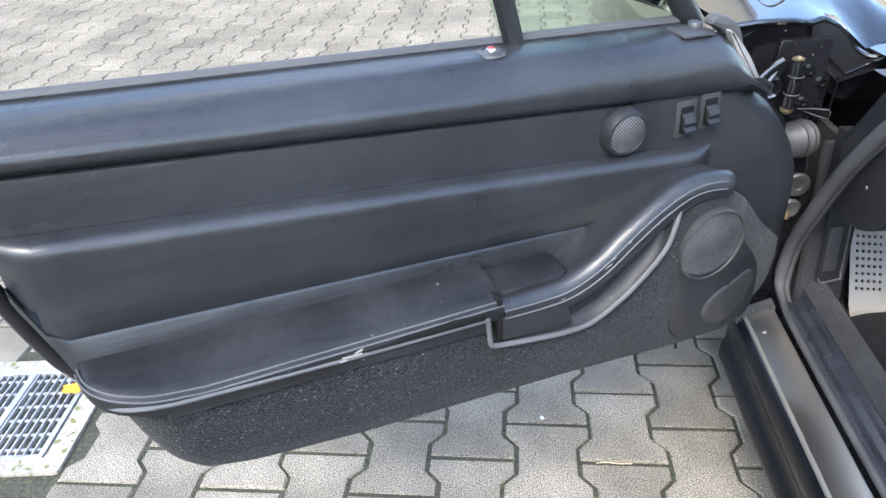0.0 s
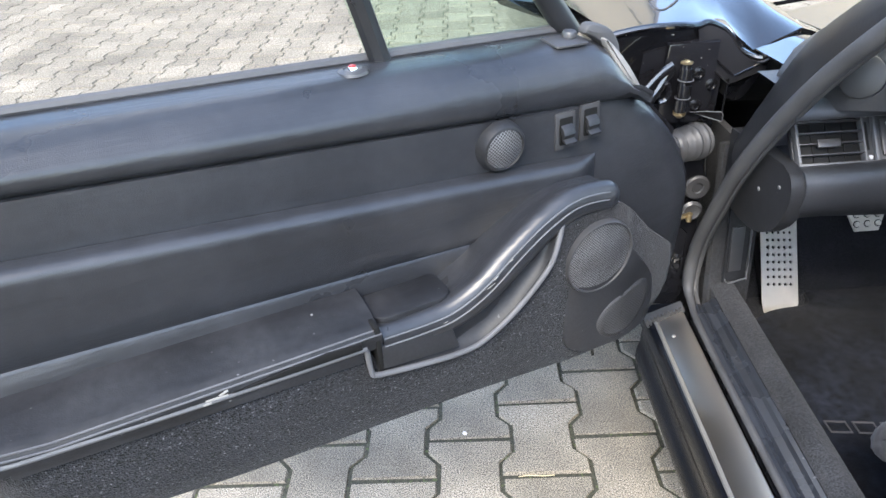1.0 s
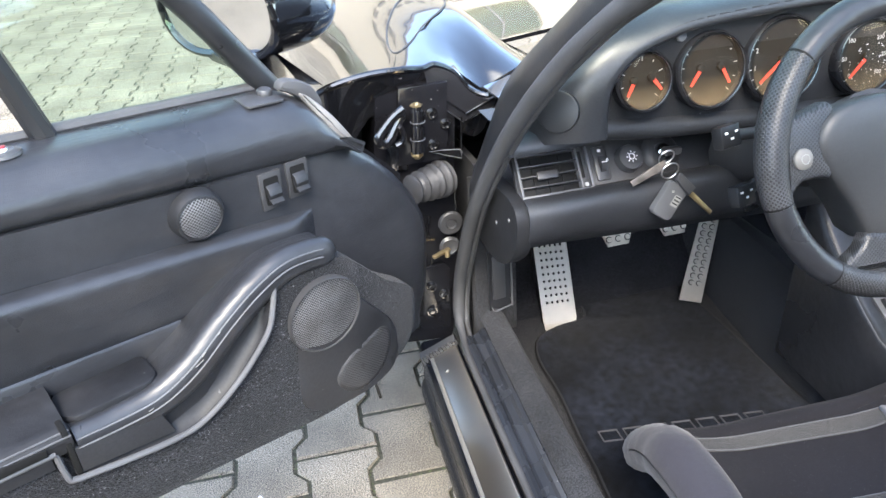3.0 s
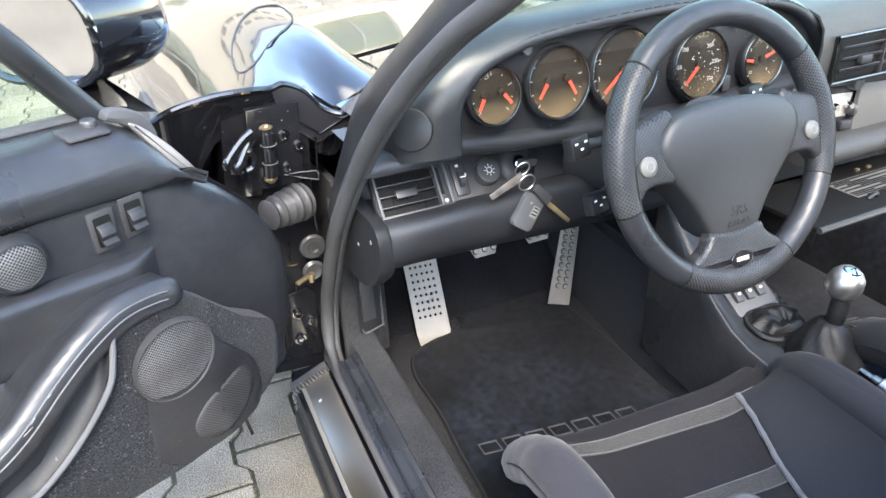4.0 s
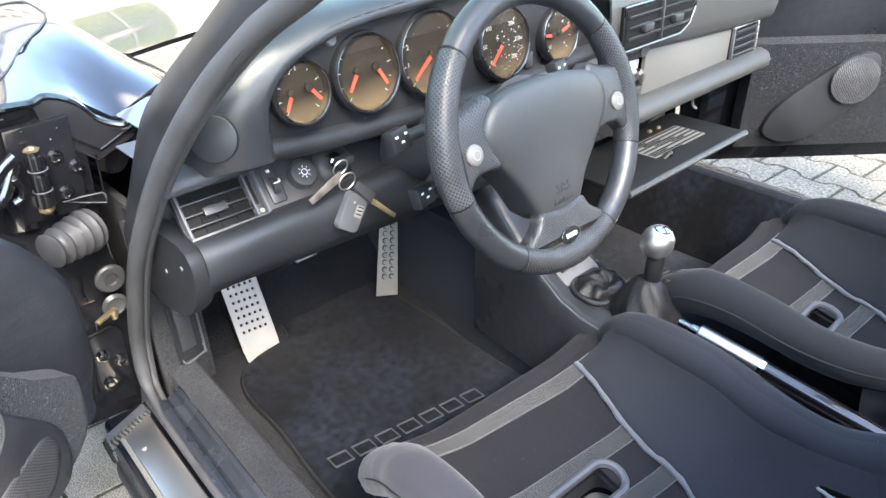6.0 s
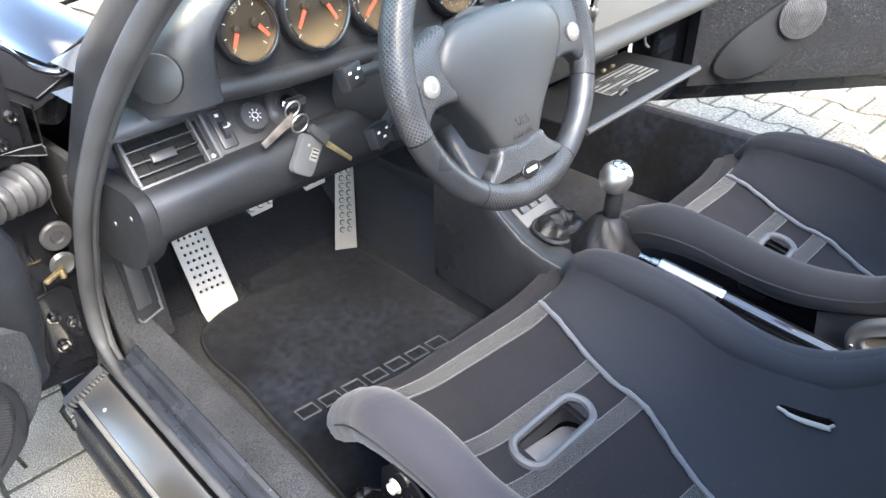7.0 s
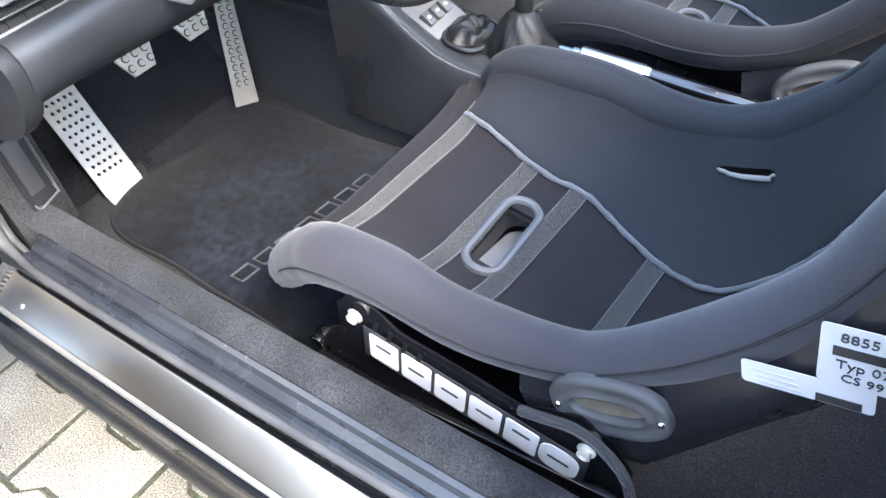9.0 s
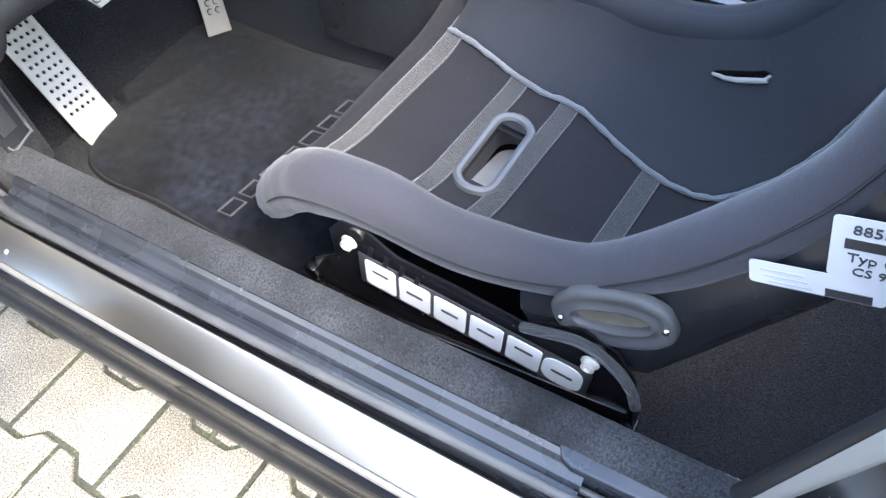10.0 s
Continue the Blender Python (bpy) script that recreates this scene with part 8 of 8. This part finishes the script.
# ---- street drain ----
drain = thing("drain_grate", "galvanised steel drain grate in a mossy concrete frame", "drain", pose(-1.04, 1.25, 0, 0, 0, 2))
bm = bmesh.new()
ring_o, ring_i = round_rect(0.50, 0.36, 0.01, 2), round_rect(0.41, 0.285, 0.01, 2)
vo, vi = [[bm.verts.new((x, y, z)) for x, y in r] for r, z in ((ring_o, 0.004), (ring_i, 0.004))]
vd = [bm.verts.new((x, y, -0.12)) for x, y in ring_i]
ve = [bm.verts.new((x, y, -0.02)) for x, y in ring_o]
for i in range(len(vo)):
    j = (i + 1) % len(vo)
    bm.faces.new((vo[i], vo[j], vi[j], vi[i]))
    bm.faces.new((vi[i], vi[j], vd[j], vd[i]))
    bm.faces.new((vo[j], vo[i], ve[i], ve[j]))
bm.faces.new(vd)
part("concrete_frame", bm, CEMENT, drain, "mossy concrete frame")
for sx, sy, w, d in ((0, 0.136, 0.40, 0.012), (0, -0.136, 0.40, 0.012), (0.194, 0, 0.012, 0.26), (-0.194, 0, 0.012, 0.26), (0.055, 0, 0.016, 0.26)):
    part("frame_bar", box(w, d, 0.028, pose(sx, sy, -0.008), 0.002), GALV, drain)
for i in range(6):
    part("cross_bar", box(0.376, 0.006, 0.02, pose(0, -0.11 + 0.044 * i, -0.010), 0.001), GALV, drain)
for i in range(21):
    x = -0.178 + 0.0175 * i
    if abs(x - 0.055) < 0.012:
        continue
    part("slat", box(0.004, 0.26, 0.024, pose(x, 0, -0.008), 0.001), GALV, drain)

leaf = bmesh.new()
pts = [leaf.verts.new((0.026 * math.cos(a) * (1 + 0.25 * math.cos(5 * a)), 0.018 * math.sin(a) * (1 + 0.2 * math.cos(5 * a)), 0.004 * math.cos(2 * a))) for a in (2 * math.pi * i / 20 for i in range(20))]
leaf.faces.new(pts)
lf = part("fallen_leaf", thick(leaf, 0.001), LEAF, m=pose(-0.862, 1.326, 0.0125, 0, 0, 20))
tagged(lf, "bright yellow fallen leaf on the drain grate", "leaf")


# ---- litter on the pavers ----
crumb = bmesh.new()
bmesh.ops.create_icosphere(crumb, subdivisions=2, radius=0.005)
for v in crumb.verts:
    v.co *= 1 + 0.35 * noise.noise(v.co * 300)
    v.co.z *= 0.55
cr = part("paper_crumb", crumb, PAPER, m=pose(0.207, 1.217, 0.0035, 0, 0, 30))
tagged(cr, "small white paper crumb lying on a paver", "litter")
twig = part("straw", tube(spline([(0, 0, 0.0022), (0.020, 0.0015, 0.003), (0.045, -0.001, 0.0028), (0.069, 0.0, 0.0022)], 4), 0.0011, 6), STRAW, m=pose(0.303, 1.092, 0.0, 0, 0, -2))
tagged(twig, "dry yellow grass straw lying on pavers", "litter")

# ---- interlocking pavers ----
PITCH, LENGTH, TURN_P = 0.15, 0.2, radians(-3.2)
ORIGIN = Vector((0.06, 1.111, 0))


def paver_outline():
    w0, w1, j = 0.0855, 0.0585, 0.0045
    h = LENGTH / 2 - j
    right = [(w0, -h), (w0, -0.066), (w1, -0.037), (w1, 0.037), (w0, 0.066), (w0, h)]
    return right + [(-x, y) for x, y in right[::-1]]


OUT = paver_outline()
IN = [(x * 0.955, y * 0.972) for x, y in OUT]
paver_mesh = None


def paver_faces(dz, tx, ty, c, cs, sn, verts, faces):
    k = len(OUT)
    base = len(verts)
    for ring, z in ((IN, 0.0), (OUT, -0.006), (OUT, -0.02)):
        for x, y in ring:
            verts.append((c[0] + x * cs - y * sn, c[1] + x * sn + y * cs, z + dz + tx * x + ty * y))
    faces.append(tuple(range(base, base + k)))
    for a in (0, k):
        for i in range(k):
            j = (i + 1) % k
            faces.append((base + a + i, base + a + k + i, base + a + k + j, base + a + j))


pavement = thing("pavement", "pavement of grey interlocking concrete pavers with sandy joints", "pavement", kind="structure")
vs, fs = [], []
paver_faces(0, 0, 0, (0, 0), 1, 0, vs, fs)
paver_mesh = bpy.data.meshes.new("paver")
paver_mesh.from_pydata(vs, [], fs)
paver_mesh.materials.append(PAVER)
rng = random.Random(7)
far_v, far_f = [], []
cs, sn = math.cos(TURN_P), math.sin(TURN_P)
cells = []
for i in range(-60, 61):
    for j in range(-42, 50):
        u, v = i * PITCH, j * LENGTH + (LENGTH / 2 if i % 2 == 0 else 0)
        x, y = ORIGIN.x + u * cs - v * sn, ORIGIN.y + u * sn + v * cs
        if not (-6.5 < x < 8 and -4.5 < y < 9.5):
            continue
        if abs(x + 1.04) < 0.27 and abs(y - 1.25) < 0.21:
            continue
        if 0.75 < x < 1.9 and -2 < y < 2.6:
            continue
        cells.append((x, y))
cells.sort(key=lambda p: (p[0] - 0.15) ** 2 + (p[1] - 1.15) ** 2)
for count, (x, y) in enumerate(cells):
    dz, tx, ty = rng.uniform(-0.002, 0.0015), rng.uniform(-0.008, 0.008), rng.uniform(-0.008, 0.008)
    if count < 300:
        ob = new("paver", paver_mesh)
        ob.parent = pavement
        ob.matrix_basis = pose(x, y, dz, math.degrees(ty), math.degrees(-tx), math.degrees(TURN_P) + rng.uniform(-0.6, 0.6) + (180 if rng.random() < 0.5 else 0))
    else:
        paver_faces(dz, tx, ty, (x, y), cs, sn, far_v, far_f)
me = bpy.data.meshes.new("pavers_beyond")
me.from_pydata(far_v, [], far_f)
me.materials.append(PAVERS)
rest = new("pavers_beyond", me)
rest.parent = pavement
tagged(rest, "weathered grey pavers farther off", kind="stuff")
